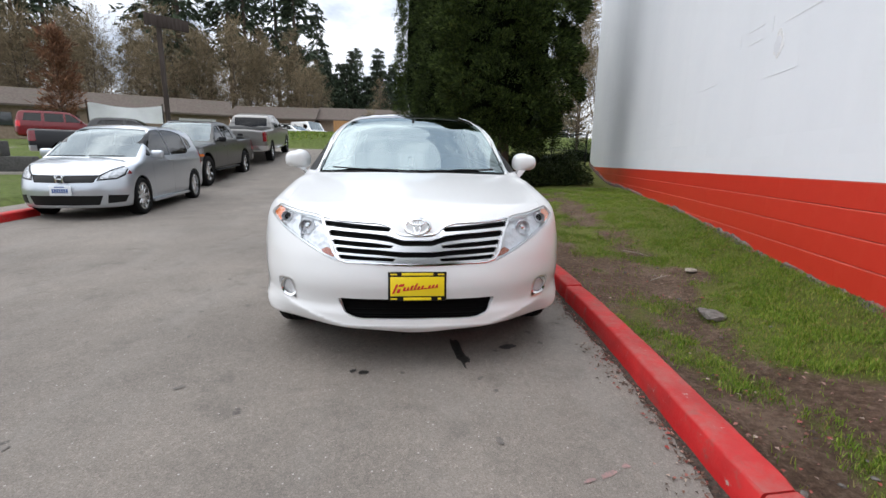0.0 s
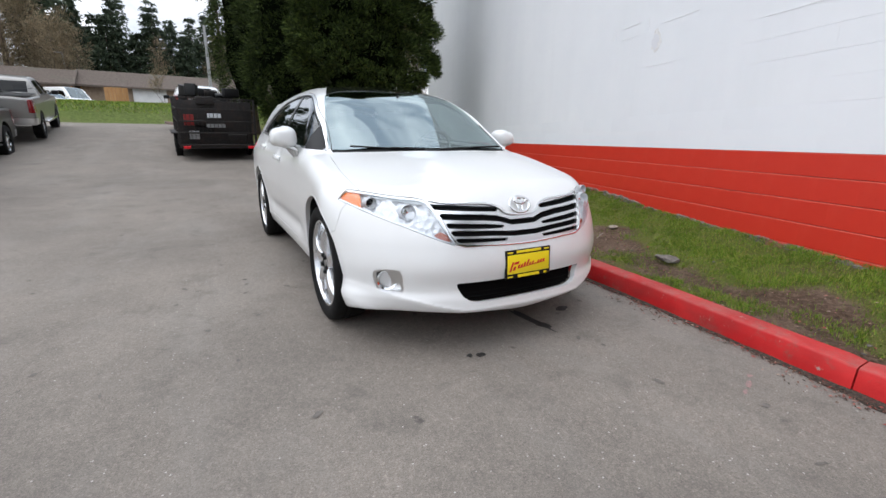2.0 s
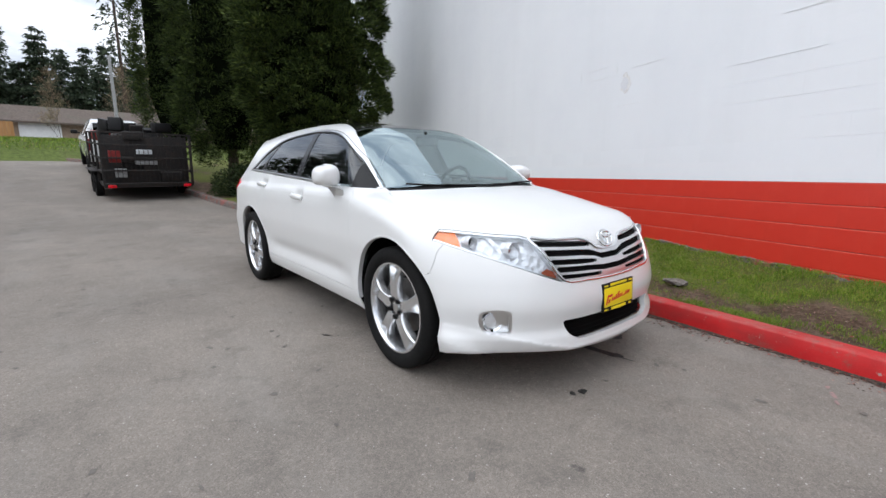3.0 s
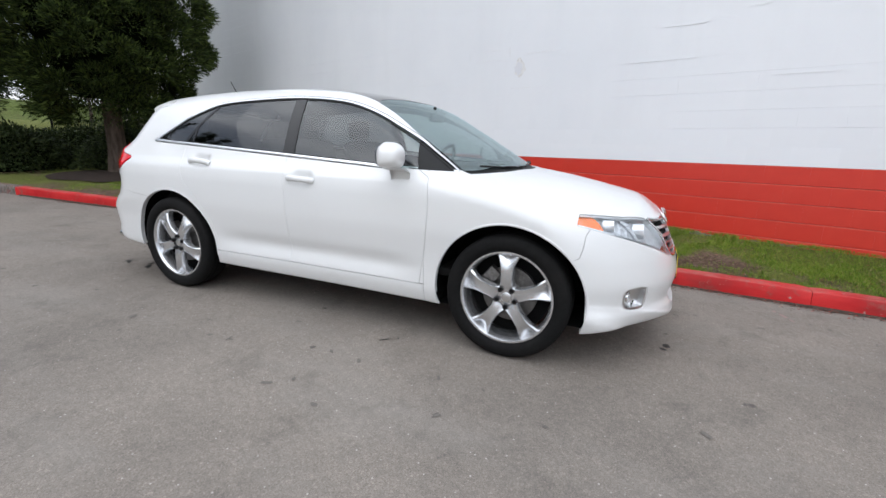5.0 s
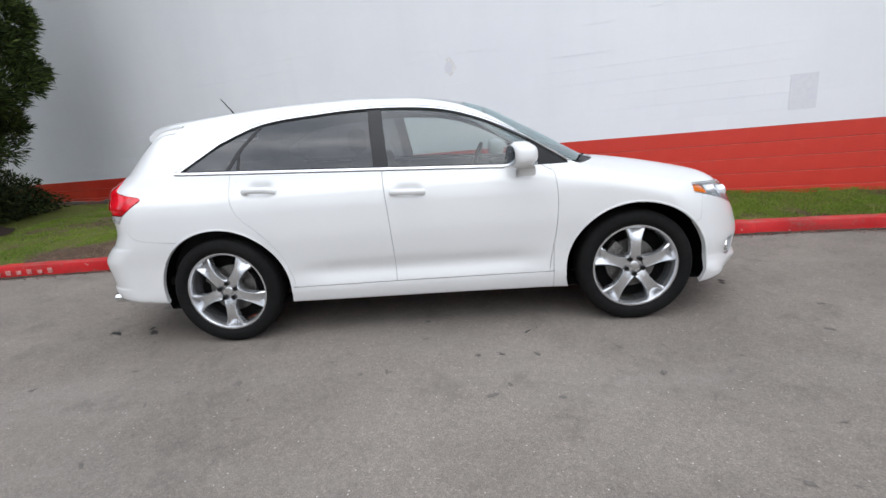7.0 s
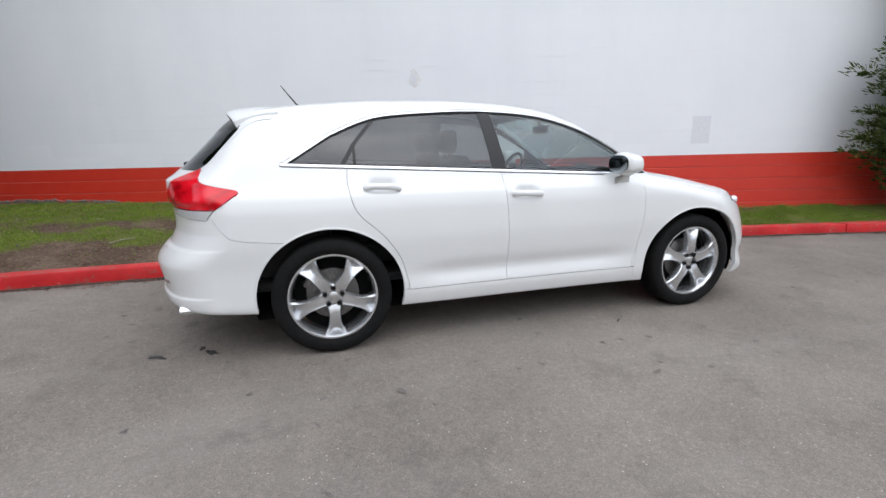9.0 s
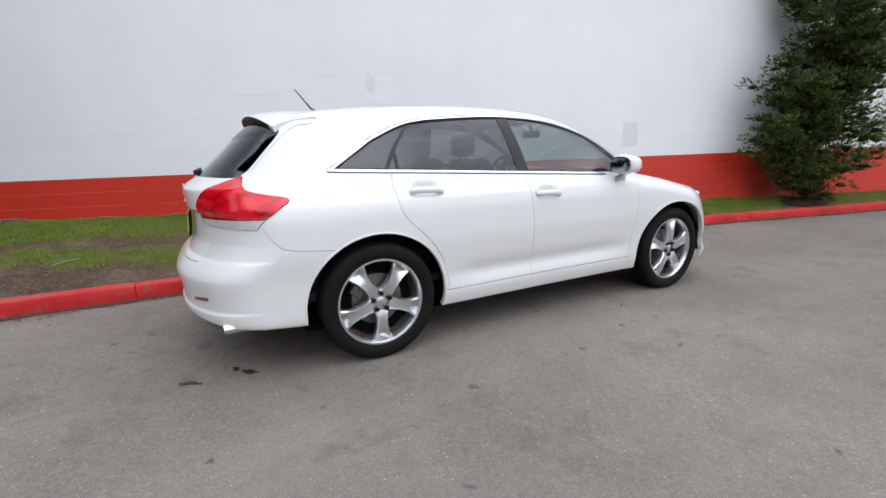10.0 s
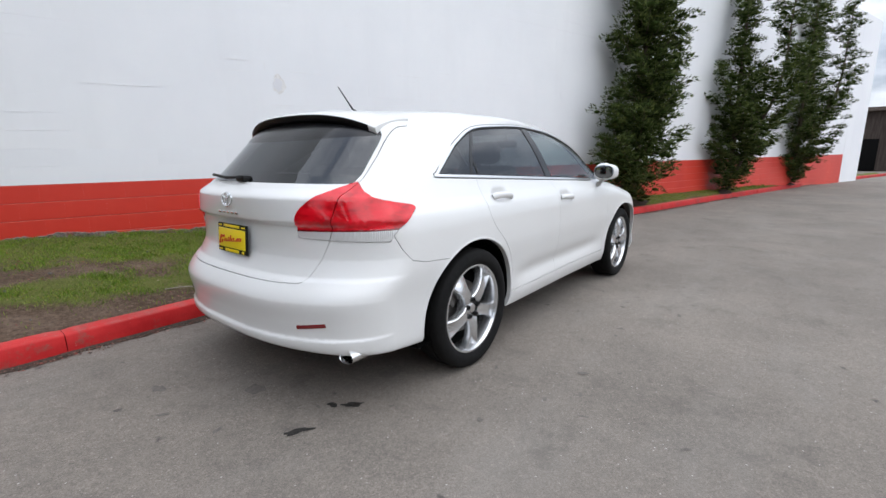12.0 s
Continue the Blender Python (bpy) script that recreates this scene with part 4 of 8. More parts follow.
LAMP = smooth_line([(0.99, 0.905), (0.90, 0.892), (0.80, 0.882), (0.68, 0.868), (0.535, 0.848), (0.495, 0.765), (0.437, 0.638), (0.455, 0.635), (0.54, 0.667), (0.65, 0.715), (0.76, 0.762), (0.85, 0.805), (0.95, 0.86)], 4)
GRILLE = [(0.0, 0.762), (0.06, 0.765), (0.105, 0.775), (0.15, 0.808), (0.215, 0.826), (0.31, 0.83), (0.435, 0.836), (0.53, 0.845), (0.488, 0.765), (0.43, 0.637), (0.27, 0.622), (0.12, 0.614), (0.0, 0.611)]
INTAKE = [(0.0, 0.418), (0.425, 0.425), (0.435, 0.415), (0.40, 0.35), (0.36, 0.322), (0.31, 0.313), (0.0, 0.306)]
FOG = smooth_line([(0.806, 0.484), (0.722, 0.500), (0.694, 0.478), (0.682, 0.388), (0.704, 0.371), (0.774, 0.371), (0.798, 0.396)], 4)
HOOD = smooth_line([(0.0, 0.085), (0.40, 0.145), (0.62, 0.235), (0.73, 0.31)], 5, False).tolist() + smooth_line([(0.775, 0.25), (0.80, 0.0), (0.81, -0.25), (0.80, -0.45)], 5, False).tolist() + [(0.70, -1.2), (0, -1.2)]
SHIELD = smooth_line([(0.0, 0.155), (0.40, 0.215), (0.62, 0.29), (0.745, 0.375)], 5, False).tolist() + smooth_line([(0.735, 0.42), (0.69, 0.64), (0.625, 0.90), (0.58, 1.045)], 5, False).tolist() + smooth_line([(0.50, 1.075), (0.25, 1.03), (0.0, 1.0)], 5, False).tolist()
TAIL = smooth_line([(0.50, 0.905), (0.52, 1.02), (0.58, 1.09), (0.65, 1.142), (0.705, 1.178), (0.72, 1.24)], 4, False).tolist() + [(0.99, 1.3), (0.99, 0.86), (0.90, 0.888)]
TAIL_SIDE = [(3.262, 1.032), (3.262, 1.043), (3.272, 1.053), (3.291, 1.058), (3.372, 1.073), (3.437, 1.088), (3.473, 1.102), (3.485, 1.124), (3.479, 1.149), (3.470, 1.178), (3.49, 1.21), (4.1, 1.21), (4.1, 0.88), (3.445, 0.88), (3.429, 0.91), (3.392, 0.949), (3.355, 0.972), (3.29, 1.018)]
GATE = [(0.0, 0.69), (0.45, 0.69), (0.56, 0.694), (0.578, 0.70), (0.592, 0.722), (0.665, 0.90), (0.69, 0.95), (0.71, 1.17)] + [(0.705, 1.20), (0.695, 1.30), (0.668, 1.42), (0.652, 1.47), (0.642, 1.7), (0.0, 1.7)]
REAR_GLASS = smooth_line([(0.0, 1.165), (0.40, 1.165), (0.655, 1.163), (0.690, 1.180), (0.677, 1.30), (0.654, 1.40), (0.60, 1.45), (0.48, 1.50), (0.25, 1.53), (0.0, 1.54)], 4, False).tolist()
GAP = 0.0015


def in_side(poly):
    return lambda V, N: inside(poly, V[:, 1], V[:, 2])


def in_front(poly):
    wide = [(-0.6 if u == 0 else u, v) for u, v in poly]
    return lambda V, N: inside(wide, V[:, 0], V[:, 2])


def in_top(poly):
    wide = [(-0.6 if u == 0 else u, v) for u, v in poly]
    return lambda V, N: inside(wide, V[:, 0], V[:, 1])


def both(*fs):
    return lambda V, N: np.minimum.reduce([f(V, N) for f in fs])


ARCH_WIDE = 0.955


def arch(c, grow=0.0):
    def f(V, N):
        r = np.hypot((V[:, 1] - c[0]) * ARCH_WIDE, np.maximum(V[:, 2] - c[1], -0.35 + 0 * V[:, 2]))
        return np.minimum(c[2] + grow - r, V[:, 0] - 0.55)
    return f


def more(f, by):
    return lambda V, N: f(V, N) + by


def less(f):
    return lambda V, N: -f(V, N)


front_of = lambda y: (lambda V, N: y - V[:, 1])
behind = lambda y: (lambda V, N: V[:, 1] - y)
above = lambda z: (lambda V, N: V[:, 2] - z)
outer = lambda x: (lambda V, N: V[:, 0] - x)


def take(body, f, gap=GAP):
    """Cuts a piece out of a body: the piece and the rest, with a gap between them."""
    piece = cut(body, more(f, -gap))[0]
    rest = cut(body, more(f, gap))[1]
    return piece, rest


rest = cut(HALF, lambda V, N: -0.72 - N[:, 2] - 4 * np.clip(V[:, 2] - 0.34, 0, 1))[1]
for c in (ARCH_F, ARCH_R):
    rest = cut(rest, arch(c))[1]
glass_side, rest = take(rest, both(in_side(WINDOW_LINE), outer(0.5)), 0.0)
shield, rest = take(rest, both(in_top(SHIELD), above(1.06)), 0.0)
lamp, rest = take(rest, both(in_front(LAMP), front_of(-0.36 + 0.0)))
grille_hole, rest = take(rest, both(in_front(GRILLE), front_of(-0.5)))
intake_hole, rest = take(rest, both(in_front(INTAKE), front_of(-0.6)), 0.0)
fog_hole, rest = take(rest, both(in_front(FOG), front_of(-0.3)), 0.0)
hood, rest = take(rest, both(in_top(HOOD), lambda V, N: V[:, 2] - 0.74 - 0.09 * np.clip((V[:, 0] - 0.45) / 0.08, 0, 1), front_of(0.36)))
tail, rest = take(rest, both(in_front(TAIL), behind(3.2), in_side(TAIL_SIDE)))
rear_glass, rest = take(rest, both(in_front(REAR_GLASS), behind(3.16)), 0.0)
gate, rest = take(rest, both(in_front(GATE), behind(3.06)))
door_f, rest = take(rest, both(in_side(DOOR_F), outer(0.6)))
door_r, rest = take(rest, both(in_side(DOOR_R), outer(0.6)))
bumper_line = smooth_line([(-1.2, 0.90), (-0.5, 0.86), (-0.40, 0.70), (-0.38, 0.66), (-0.2, 0.60)], 4, False).tolist() + [(-0.2, 0.0), (-1.2, 0.0)]
bumper_f, rest = take(rest, in_side(bumper_line))
bumper_rear_line = [(3.0, 0.738), (3.24, 0.758), (3.33, 0.78), (3.385, 0.84), (3.43, 0.93), (4.2, 0.93), (4.2, 0.1), (3.0, 0.1)]
bumper_r, rest = take(rest, in_side(bumper_rear_line))
cowl, rest = take(rest, both(lambda V, N: 0.735 - V[:, 0], above(0.95), front_of(0.5), behind(-0.05)), 0.0)
fender, rest = take(rest, both(front_of(0.53), lambda V, N: 1.10 - V[:, 2], outer(0.3)))
roof_glass, rest = take(rest, both(lambda V, N: 0.47 + 0.10 * np.clip((1.40 - V[:, 1]) / 0.35, 0, 1) - V[:, 0], above(1.4), behind(0.9), front_of(1.72)))
sill, rest = take(rest, both(lambda V, N: 0.372 - V[:, 2], behind(0.3), front_of(2.5)), 0.0035)


def centre(piece):
    return joined(piece, flipped(piece))


bumper_f, bumper_r, gate, door_f, door_r = (refit(k, body_solid) for k in (bumper_f, bumper_r, gate, door_f, door_r))
for k in (bumper_f, bumper_r, gate):
    k[0][np.abs(k[0][:, 0]) < 1e-3, 0] = 0.0
panel("hood", centre(hood), PEARL, car)
panel("front_bumper", centre(bumper_f), PEARL, car, thick=0.03)
panel("rear_bumper", centre(bumper_r), PEARL, car, thick=0.03)
gate_ob = panel("tailgate", centre(gate), PEARL, car, "white tailgate with a dark rear window")
glass_band, glass_clear = cut(rear_glass, lambda V, N: V[:, 2] - 1.385 - 0.05 * V[:, 0] ** 2)
panel("rear_window", centre(glass_clear), TINT_REAR, gate_ob, "dark privacy glass", thick=0.0, lift=-0.004)
panel("glass_band", centre(glass_band), GLOSS_BLACK, gate_ob, "black band along the top of the glass", thick=0.0, lift=-0.004)
panel("windshield", centre(shield), WINDSHIELD, car, "clear curved windshield", thick=0.0, lift=-0.004)
panel("roof_glass", centre(roof_glass), DARK_GLASS, car, "black glass roof panel", lift=-0.002)
panel("cowl", centre(cowl), BLACK, car, "black plastic cowl below the windshield", thick=0.02, lift=-0.012)
body = panel("body_shell", centre(rest), PEARL, car, thick=0.03)

SIDES = ((1, "left"), (-1, "right"))
split_f = smooth_line([(1.577, 0.9), (1.577, 1.118), (1.622, 1.50), (1.64, 1.6)], 3, False)
split_r = smooth_line([(1.668, 0.9), (1.676, 1.125), (1.716, 1.51), (1.73, 1.6)], 3, False)


def behind_line(line):
    return lambda V, N: V[:, 1] - np.interp(V[:, 2], line[:, 1], line[:, 0])


c_line = np.array([(2.73, 1.10), (2.690, 1.168), (2.60, 1.31), (2.445, 1.487), (2.36, 1.6)])
c_line2 = np.array([(2.70, 1.10), (2.662, 1.168), (2.572, 1.31), (2.417, 1.487), (2.335, 1.6)])
m_line = np.array([(0.60, 1.0), (0.605, 1.09), (0.66, 1.25), (0.70, 1.4)])
g_quarter, g0 = cut(glass_side, behind_line(c_line))
post_c, g0 = cut(g0, behind_line(c_line2))
g_rear, g0 = cut(g0, behind_line(split_r))
g_corner, g_rear = cut(g_rear, behind(2.600))
bar_c, g_rear = cut(g_rear, behind(2.582))
post_b, g0 = cut(g0, behind_line(split_f))
g_front, g_tip = cut(g0, behind_line(m_line))

for sgn, _ in SIDES:
    S = (lambda k: k) if sgn > 0 else flipped
    panel("front_fender", S(fender), PEARL, car)
    panel("sill", S(sill), PEARL, car, thick=0.03)
    df = panel("front_door", S(door_f), PEARL, car)
    dr = panel("rear_door", S(door_r), PEARL, car)
    panel("window", S(g_front), TINT_FRONT, df, "lightly tinted side glass", thick=0.0, lift=-0.006)
    panel("window", S(g_rear), TINT_SIDE, dr, "dark privacy glass", thick=0.0, lift=-0.006)
    panel("quarter_window", S(g_quarter), TINT_REAR, car, "dark privacy glass", thick=0.0, lift=-0.006)
    panel("pillar_trim", S(post_b), GLOSS_BLACK, car, "glossy black centre pillar", thick=0.01, lift=-0.002)
    panel("pillar_trim", S(post_c), GLOSS_BLACK, dr, "glossy black pillar strip", thick=0.01, lift=-0.003)
    panel("pillar_trim", S(bar_c), GLOSS_BLACK, dr, "thin upright black window bar", thick=0.01, lift=-0.003)
    panel("corner_window", S(g_corner), TINT_SIDE, dr, "small dark corner glass", thick=0.0, lift=-0.006)
    panel("mirror_triangle", S(g_tip), BLACK, df, "black plastic corner behind the mirror", thick=0.01, lift=-0.004)


def on_side(y, z, sgn=-1):
    """The point of the skin at (y, z), and its normal."""
    y, z = np.asarray(y, float), np.asarray(z, float)
    lo, hi = np.full(y.shape, 0.3), np.full(y.shape, 1.1)
    for _ in range(24):
        m = (lo + hi) / 2
        s = body_solid(m, y, z) > 0
        lo, hi = np.where(s, m, lo), np.where(s, hi, m)
    e = 0.004
    g = np.stack([body_solid(hi + e, y, z) - body_solid(hi - e, y, z), body_solid(hi, y + e, z) - body_solid(hi, y - e, z), body_solid(hi, y, z + e) - body_solid(hi, y, z - e)], -1)
    g = -g / np.linalg.norm(g, axis=-1)[..., None]
    P = np.stack([hi, y, z], -1)
    return P * [sgn, 1, 1], g * [sgn, 1, 1]


def on_front(x, z, back=False):
    """The point of the skin seen from ahead (or behind) at (x, z), and its normal."""
    x, z = np.asarray(x, float), np.asarray(z, float)
    d = -1 if back else 1
    lo, hi = np.full(x.shape, 4.2 if back else -1.2), np.full(x.shape, 2.6 if back else 0.6)
    for _ in range(26):
        m = (lo + hi) / 2
        s = body_solid(x, m, z) > 0
        lo, hi = np.where(s, lo, m), np.where(s, m, hi)
    e = 0.004
    g = np.stack([body_solid(x + e, hi, z) - body_solid(x - e, hi, z), body_solid(x, hi + e, z) - body_solid(x, hi - e, z), body_solid(x, hi, z + e) - body_solid(x, hi, z - e)], -1)
    g = -g / np.linalg.norm(g, axis=-1)[..., None]
    return np.stack([x, hi, z], -1), g


# chrome line round the side windows
for sgn, _ in SIDES:
    loop = np.concatenate([WINDOW_LINE, WINDOW_LINE[:1]])
    P, Nn = on_side(loop[:, 0], loop[:, 1], sgn)
    part("window_trim", ribbon(bmesh.new(), P + Nn * 0.002, Nn, 0.017, 0.006), SATIN, car, "bright chrome window surround")
    d = np.gradient(WINDOW_LINE, axis=0)
    inward = np.stack([d[:, 1], -d[:, 0]], 1) / (np.linalg.norm(d, axis=1)[:, None] + 1e-9)
    seal = WINDOW_LINE + inward * 0.012
    seal = np.concatenate([seal, seal[:1]])
    P, Nn = on_side(seal[:, 0], seal[:, 1], sgn)
    outside = np.concatenate([WINDOW_LINE - inward * 0.011, WINDOW_LINE[:1] - inward[:1] * 0.011])
    Q, Qn = on_side(outside[:, 0], outside[:, 1], sgn)
    part("window_seal", ribbon(bmesh.new(), Q - Qn * 0.001, Qn, 0.0045, 0.0025), BLACK, car, "thin black line outside the window trim")
    part("window_seal", ribbon(bmesh.new(), P - Nn * 0.004, Nn, 0.010, 0.003), BLACK, car, "thin black rubber window seal")

# wheels: tyre, rim with five forked spokes, brake disc, hub
def rim_spokes():
    """Five broad blades, each waisted near the hub and forked towards the rim."""
    bm = bmesh.new()
    for k in range(5):
        a0 = math.radians(90 + 72 * k)
        t, s = Vector((math.cos(a0), math.sin(a0))), Vector((-math.sin(a0), math.cos(a0)))
        rows = []
        for r, w, out, dip in ((0.050, 0.046, 0.004, 0.0), (0.080, 0.037, 0.014, 0.000), (0.115, 0.034, 0.018, 0.001), (0.155, 0.036, 0.017, 0.003), (0.185, 0.042, 0.014, 0.005), (0.208, 0.050, 0.010, 0.016), (0.232, 0.060, 0.004, 0.030), (0.252, 0.071, -0.004, 0.044)):
            row = []
            for u, h in ((-1.0, -0.05), (-1.0, -0.009), (-0.84, 0.0), (-0.66, -0.002), (-0.22, -dip), (0.22, -dip), (0.66, -0.002), (0.84, 0.0), (1.0, -0.009), (1.0, -0.05)):
                q = t * r + s * (u * w)
                row.append(bm.verts.new((out + h, q.x, q.y)))
            rows.append(row)
        for a, b in zip(rows, rows[1:]):
            for i in range(9):
                bm.faces.new((a[i], a[i + 1], b[i + 1], b[i]))
    bmesh.ops.recalc_face_normals(bm, faces=bm.faces)
    return bm


def build_wheel(parent, x, y, sgn, turn):
    """One wheel; its outer face looks along +x, turned for the other side."""
    at = Matrix.Translation((x, y, 0.372)) @ Matrix.Rotation(0 if sgn > 0 else math.pi, 4, "Z") @ Matrix.Rotation(turn, 4, "X")
    bm = bmesh.new()
    R = 0.372
    prof = [(0.276, 0.085), (0.292, 0.104), (0.315, 0.112), (0.345, 0.108), (0.362, 0.098), (0.369, 0.085), (R, 0.06), (R, 0.045), (R - 0.008, 0.042), (R - 0.008, 0.036), (R, 0.033), (R, 0.004), (R - 0.008, 0.002), (R - 0.008, -0.004), (R, -0.006), (R, -0.06), (0.362, -0.098), (0.33, -0.112), (0.276, -0.085)]
    ring(bm, prof, 64)
    wheel = part("wheel", bm, RUBBER, parent, "black tyre on a five-spoke alloy wheel", at=at)
    bm = bmesh.new()
    ring(bm, [(0.266, 0.094), (0.277, 0.094), (0.279, 0.085), (0.276, 0.07), (0.276, -0.085), (0.254, -0.085), (0.250, 0.05), (0.258, 0.082)], 64)
    rim = part("rim", bm, ALLOY, wheel, "silver alloy rim")
    part("spokes", rim_spokes(), ALLOY, wheel, "five forked silver spokes", at=Matrix.Translation((0.078, 0, 0)) @ Matrix.Diagonal((1, 1.06, 1.06, 1)))
    bm = bmesh.new()
    ring(bm, [(0.0, 0.083), (0.022, 0.083), (0.027, 0.081), (0.029, 0.03), (0.0, 0.03)], 24)
    part("hub_cap", bm, SATIN, wheel)
    bm = bmesh.new()
    ring(bm, [(0.0, 0.072), (0.075, 0.072), (0.082, 0.066), (0.085, 0.02), (0.0, 0.02)], 30)
    part("hub", bm, ALLOY, wheel)
    for k in range(5):
        a = math.radians(54 + 72 * k)
        bm = bmesh.new()
        ring(bm, [(0.0, 0.006), (0.0075, 0.006), (0.009, 0.003), (0.0095, 0.012), (0.0145, 0.012), (0.0155, 0.009), (0.0155, -0.02), (0.0, -0.02)], 12)
        part("lug_nut", bm, BLACK, wheel, at=Matrix.Translation((0.082, 0.056 * math.cos(a), 0.056 * math.sin(a))))
    bm = bmesh.new()
    ring(bm, [(0.06, 0.0), (0.165, 0.0), (0.165, -0.025), (0.06, -0.025)], 48)
    part("brake_disc", bm, STEEL, wheel, "grey steel brake disc")
    bm = bmesh.new()
    ring(bm, [(0.0, -0.03), (0.24, -0.03), (0.24, -0.05), (0.0, -0.05)], 32)
    part("backing_plate", bm, SHADOW_GAP, wheel)
    bm = bmesh.new()
    box(bm, -0.03, 0.03, -0.06, 0.06, 0.11, 0.19, 0.012, m=Matrix.Rotation(-turn + (-0.9 if sgn > 0 else 0.9), 4, "X"))
    part("brake_caliper", bm, STEEL, wheel)
    return wheel


for sgn, _ in SIDES:
    build_wheel(car, sgn * 0.825, 0.0, sgn, 0.0)
    build_wheel(car, sgn * 0.825, 2.775, sgn, 0.628)

# wheel wells and floor pan
for sgn, _ in SIDES:
    for c in (ARCH_F, ARCH_R):
        bm = bmesh.new()
        n = 28
        rows = []
        for i in range(n + 1):
            a = math.radians(-48 + 276 * i / n)
            rows.append([bm.verts.new((sgn * xx, c[0] + rr * math.cos(a) / ARCH_WIDE, max(c[1] + rr * math.sin(a), 0.25))) for xx, rr in ((0.86, c[2] + 0.022), (0.80, c[2] + 0.03), (0.50, c[2] + 0.03), (0.50, 0.05))])
        for a, b in zip(rows, rows[1:]):
            for k in range(3):
                bm.faces.new((a[k], b[k], b[k + 1], a[k + 1]))
        part("wheel_well", bm, SHADOW_GAP, car, "black wheel housing")
        # lip rolled inwards round the arch
        rim_bm = bmesh.new()
        rows = []
        for i in range(41):
            a = math.radians(-30 + 240 * i / 40)
            y, z = c[0] + c[2] * math.cos(a) / ARCH_WIDE, c[1] + c[2] * math.sin(a)
            if z < 0.30:
                continue
            P, _n = on_side(np.array([y]), np.array([z]), sgn)
            p = P[0]
            rows.append([rim_bm.verts.new((p[0] + sgn * d, c[0] + (c[2] + e) * math.cos(a) / ARCH_WIDE, c[1] + (c[2] + e) * math.sin(a))) for d, e in ((-0.001, 0.012), (0.003, 0.004), (0.0, -0.003), (-0.03, -0.002))])
        for a, b in zip(rows, rows[1:]):
            for k in range(3):
                rim_bm.faces.new((a[k], b[k], b[k + 1], a[k + 1]))
        bmesh.ops.recalc_face_normals(rim_bm, faces=rim_bm.faces)
        part("arch_lip", rim_bm, PEARL, car)
bm = bmesh.new()
box(bm, -0.80, 0.80, 0.45, 2.32, 0.235, 0.30, 0.02)
box(bm, -0.50, 0.50, -0.70, 3.55, 0.24, 0.36, 0.02)
part("floor_pan", bm, SHADOW_GAP, car, "black underside")
# lamps of the crossover
def lens_unit(name, piece, label):
    holder = panel(name, piece, SHADOW_GAP, car, label, thick=0.0, lift=-0.075)
    return holder


SLOTS = [
    [(0.14, 0.804), (0.20, 0.812), (0.512, 0.834), (0.526, 0.823), (0.515, 0.806), (0.25, 0.789), (0.155, 0.784)],
    [(0.0, 0.737), (0.08, 0.740), (0.16, 0.765), (0.25, 0.775), (0.475, 0.788), (0.490, 0.777), (0.475, 0.757), (0.25, 0.744), (0.15, 0.732), (0.08, 0.711), (0.0, 0.707)],
    [(0.13, 0.714), (0.24, 0.727), (0.455, 0.740), (0.467, 0.731), (0.455, 0.714), (0.22, 0.701), (0.14, 0.700)],
    [(0.0, 0.678), (0.08, 0.680), (0.22, 0.692), (0.435, 0.702), (0.448, 0.692), (0.435, 0.675), (0.2, 0.664), (0.08, 0.652), (0.0, 0.650)],
    [(0.12, 0.648), (0.42, 0.664), (0.430, 0.656), (0.415, 0.641), (0.13, 0.632)],
]
gr = finer(grille_hole, 2)
lamp = finer(lamp)
for sl in SLOTS:
    gr = cut(gr, in_front(sl))[1]
grille = panel("grille", centre(gr), SATIN, car, "satin chrome grille with black slots", thick=0.035, lift=-0.004)
panel("mesh_backing", centre(grille_hole), MESH_BLACK, grille, "black backing behind the bars", thick=0.0, lift=-0.022)
panel("intake_mesh", centre(intake_hole), MESH_BLACK, car, "black lower air intake", thick=0.0, lift=-0.045)
loop = np.array(GRILLE + [(-x, z) for x, z in GRILLE[::-1]])
loop = smooth_line(loop[[i for i in range(len(loop)) if i == 0 or np.hypot(*(loop[i] - loop[i - 1])) > 1e-3]][:-1], 3)
loop = np.concatenate([loop, loop[:1]])
P, Nn = on_front(loop[:, 0], loop[:, 1])
part("grille_frame", ribbon(bmesh.new(), P, Nn, 0.013, 0.005), CHROME, grille, "bright chrome frame")
for k in range(5):
    bm = bmesh.new()
    z = 0.325 + k * 0.021
    xx = np.linspace(-0.40, 0.40, 21)
    P, Nn = on_front(xx, np.full(21, z))
    tube(bm, P - Nn * 0.036, 0.003, 6)
    part("intake_bar", bm, MESH_BLACK, car)


def oval(bm, at, rx, rz, r, tilt=0.0, flat=0.55):
    """An oval ring standing in the xz plane."""
    n = 40
    rows = []
    for i in range(n):
        a = 2 * math.pi * i / n
        c = Vector((rx * math.cos(a), 0, rz * math.sin(a)))
        d = Vector((math.cos(a), 0, math.sin(a)))
        rows.append([bm.verts.new(Vector(at) + Matrix.Rotation(tilt, 3, "X") @ (c + d * r * math.cos(b) + Vector((0, flat * r * math.sin(b), 0)))) for b in (0, 1.05, 2.1, 3.14, 4.19, 5.24)])
    for i in range(n):
        a, b = rows[i], rows[(i + 1) % n]
        for k in range(6):
            bm.faces.new((a[k], a[(k + 1) % 6], b[(k + 1) % 6], b[k]))
    return bm


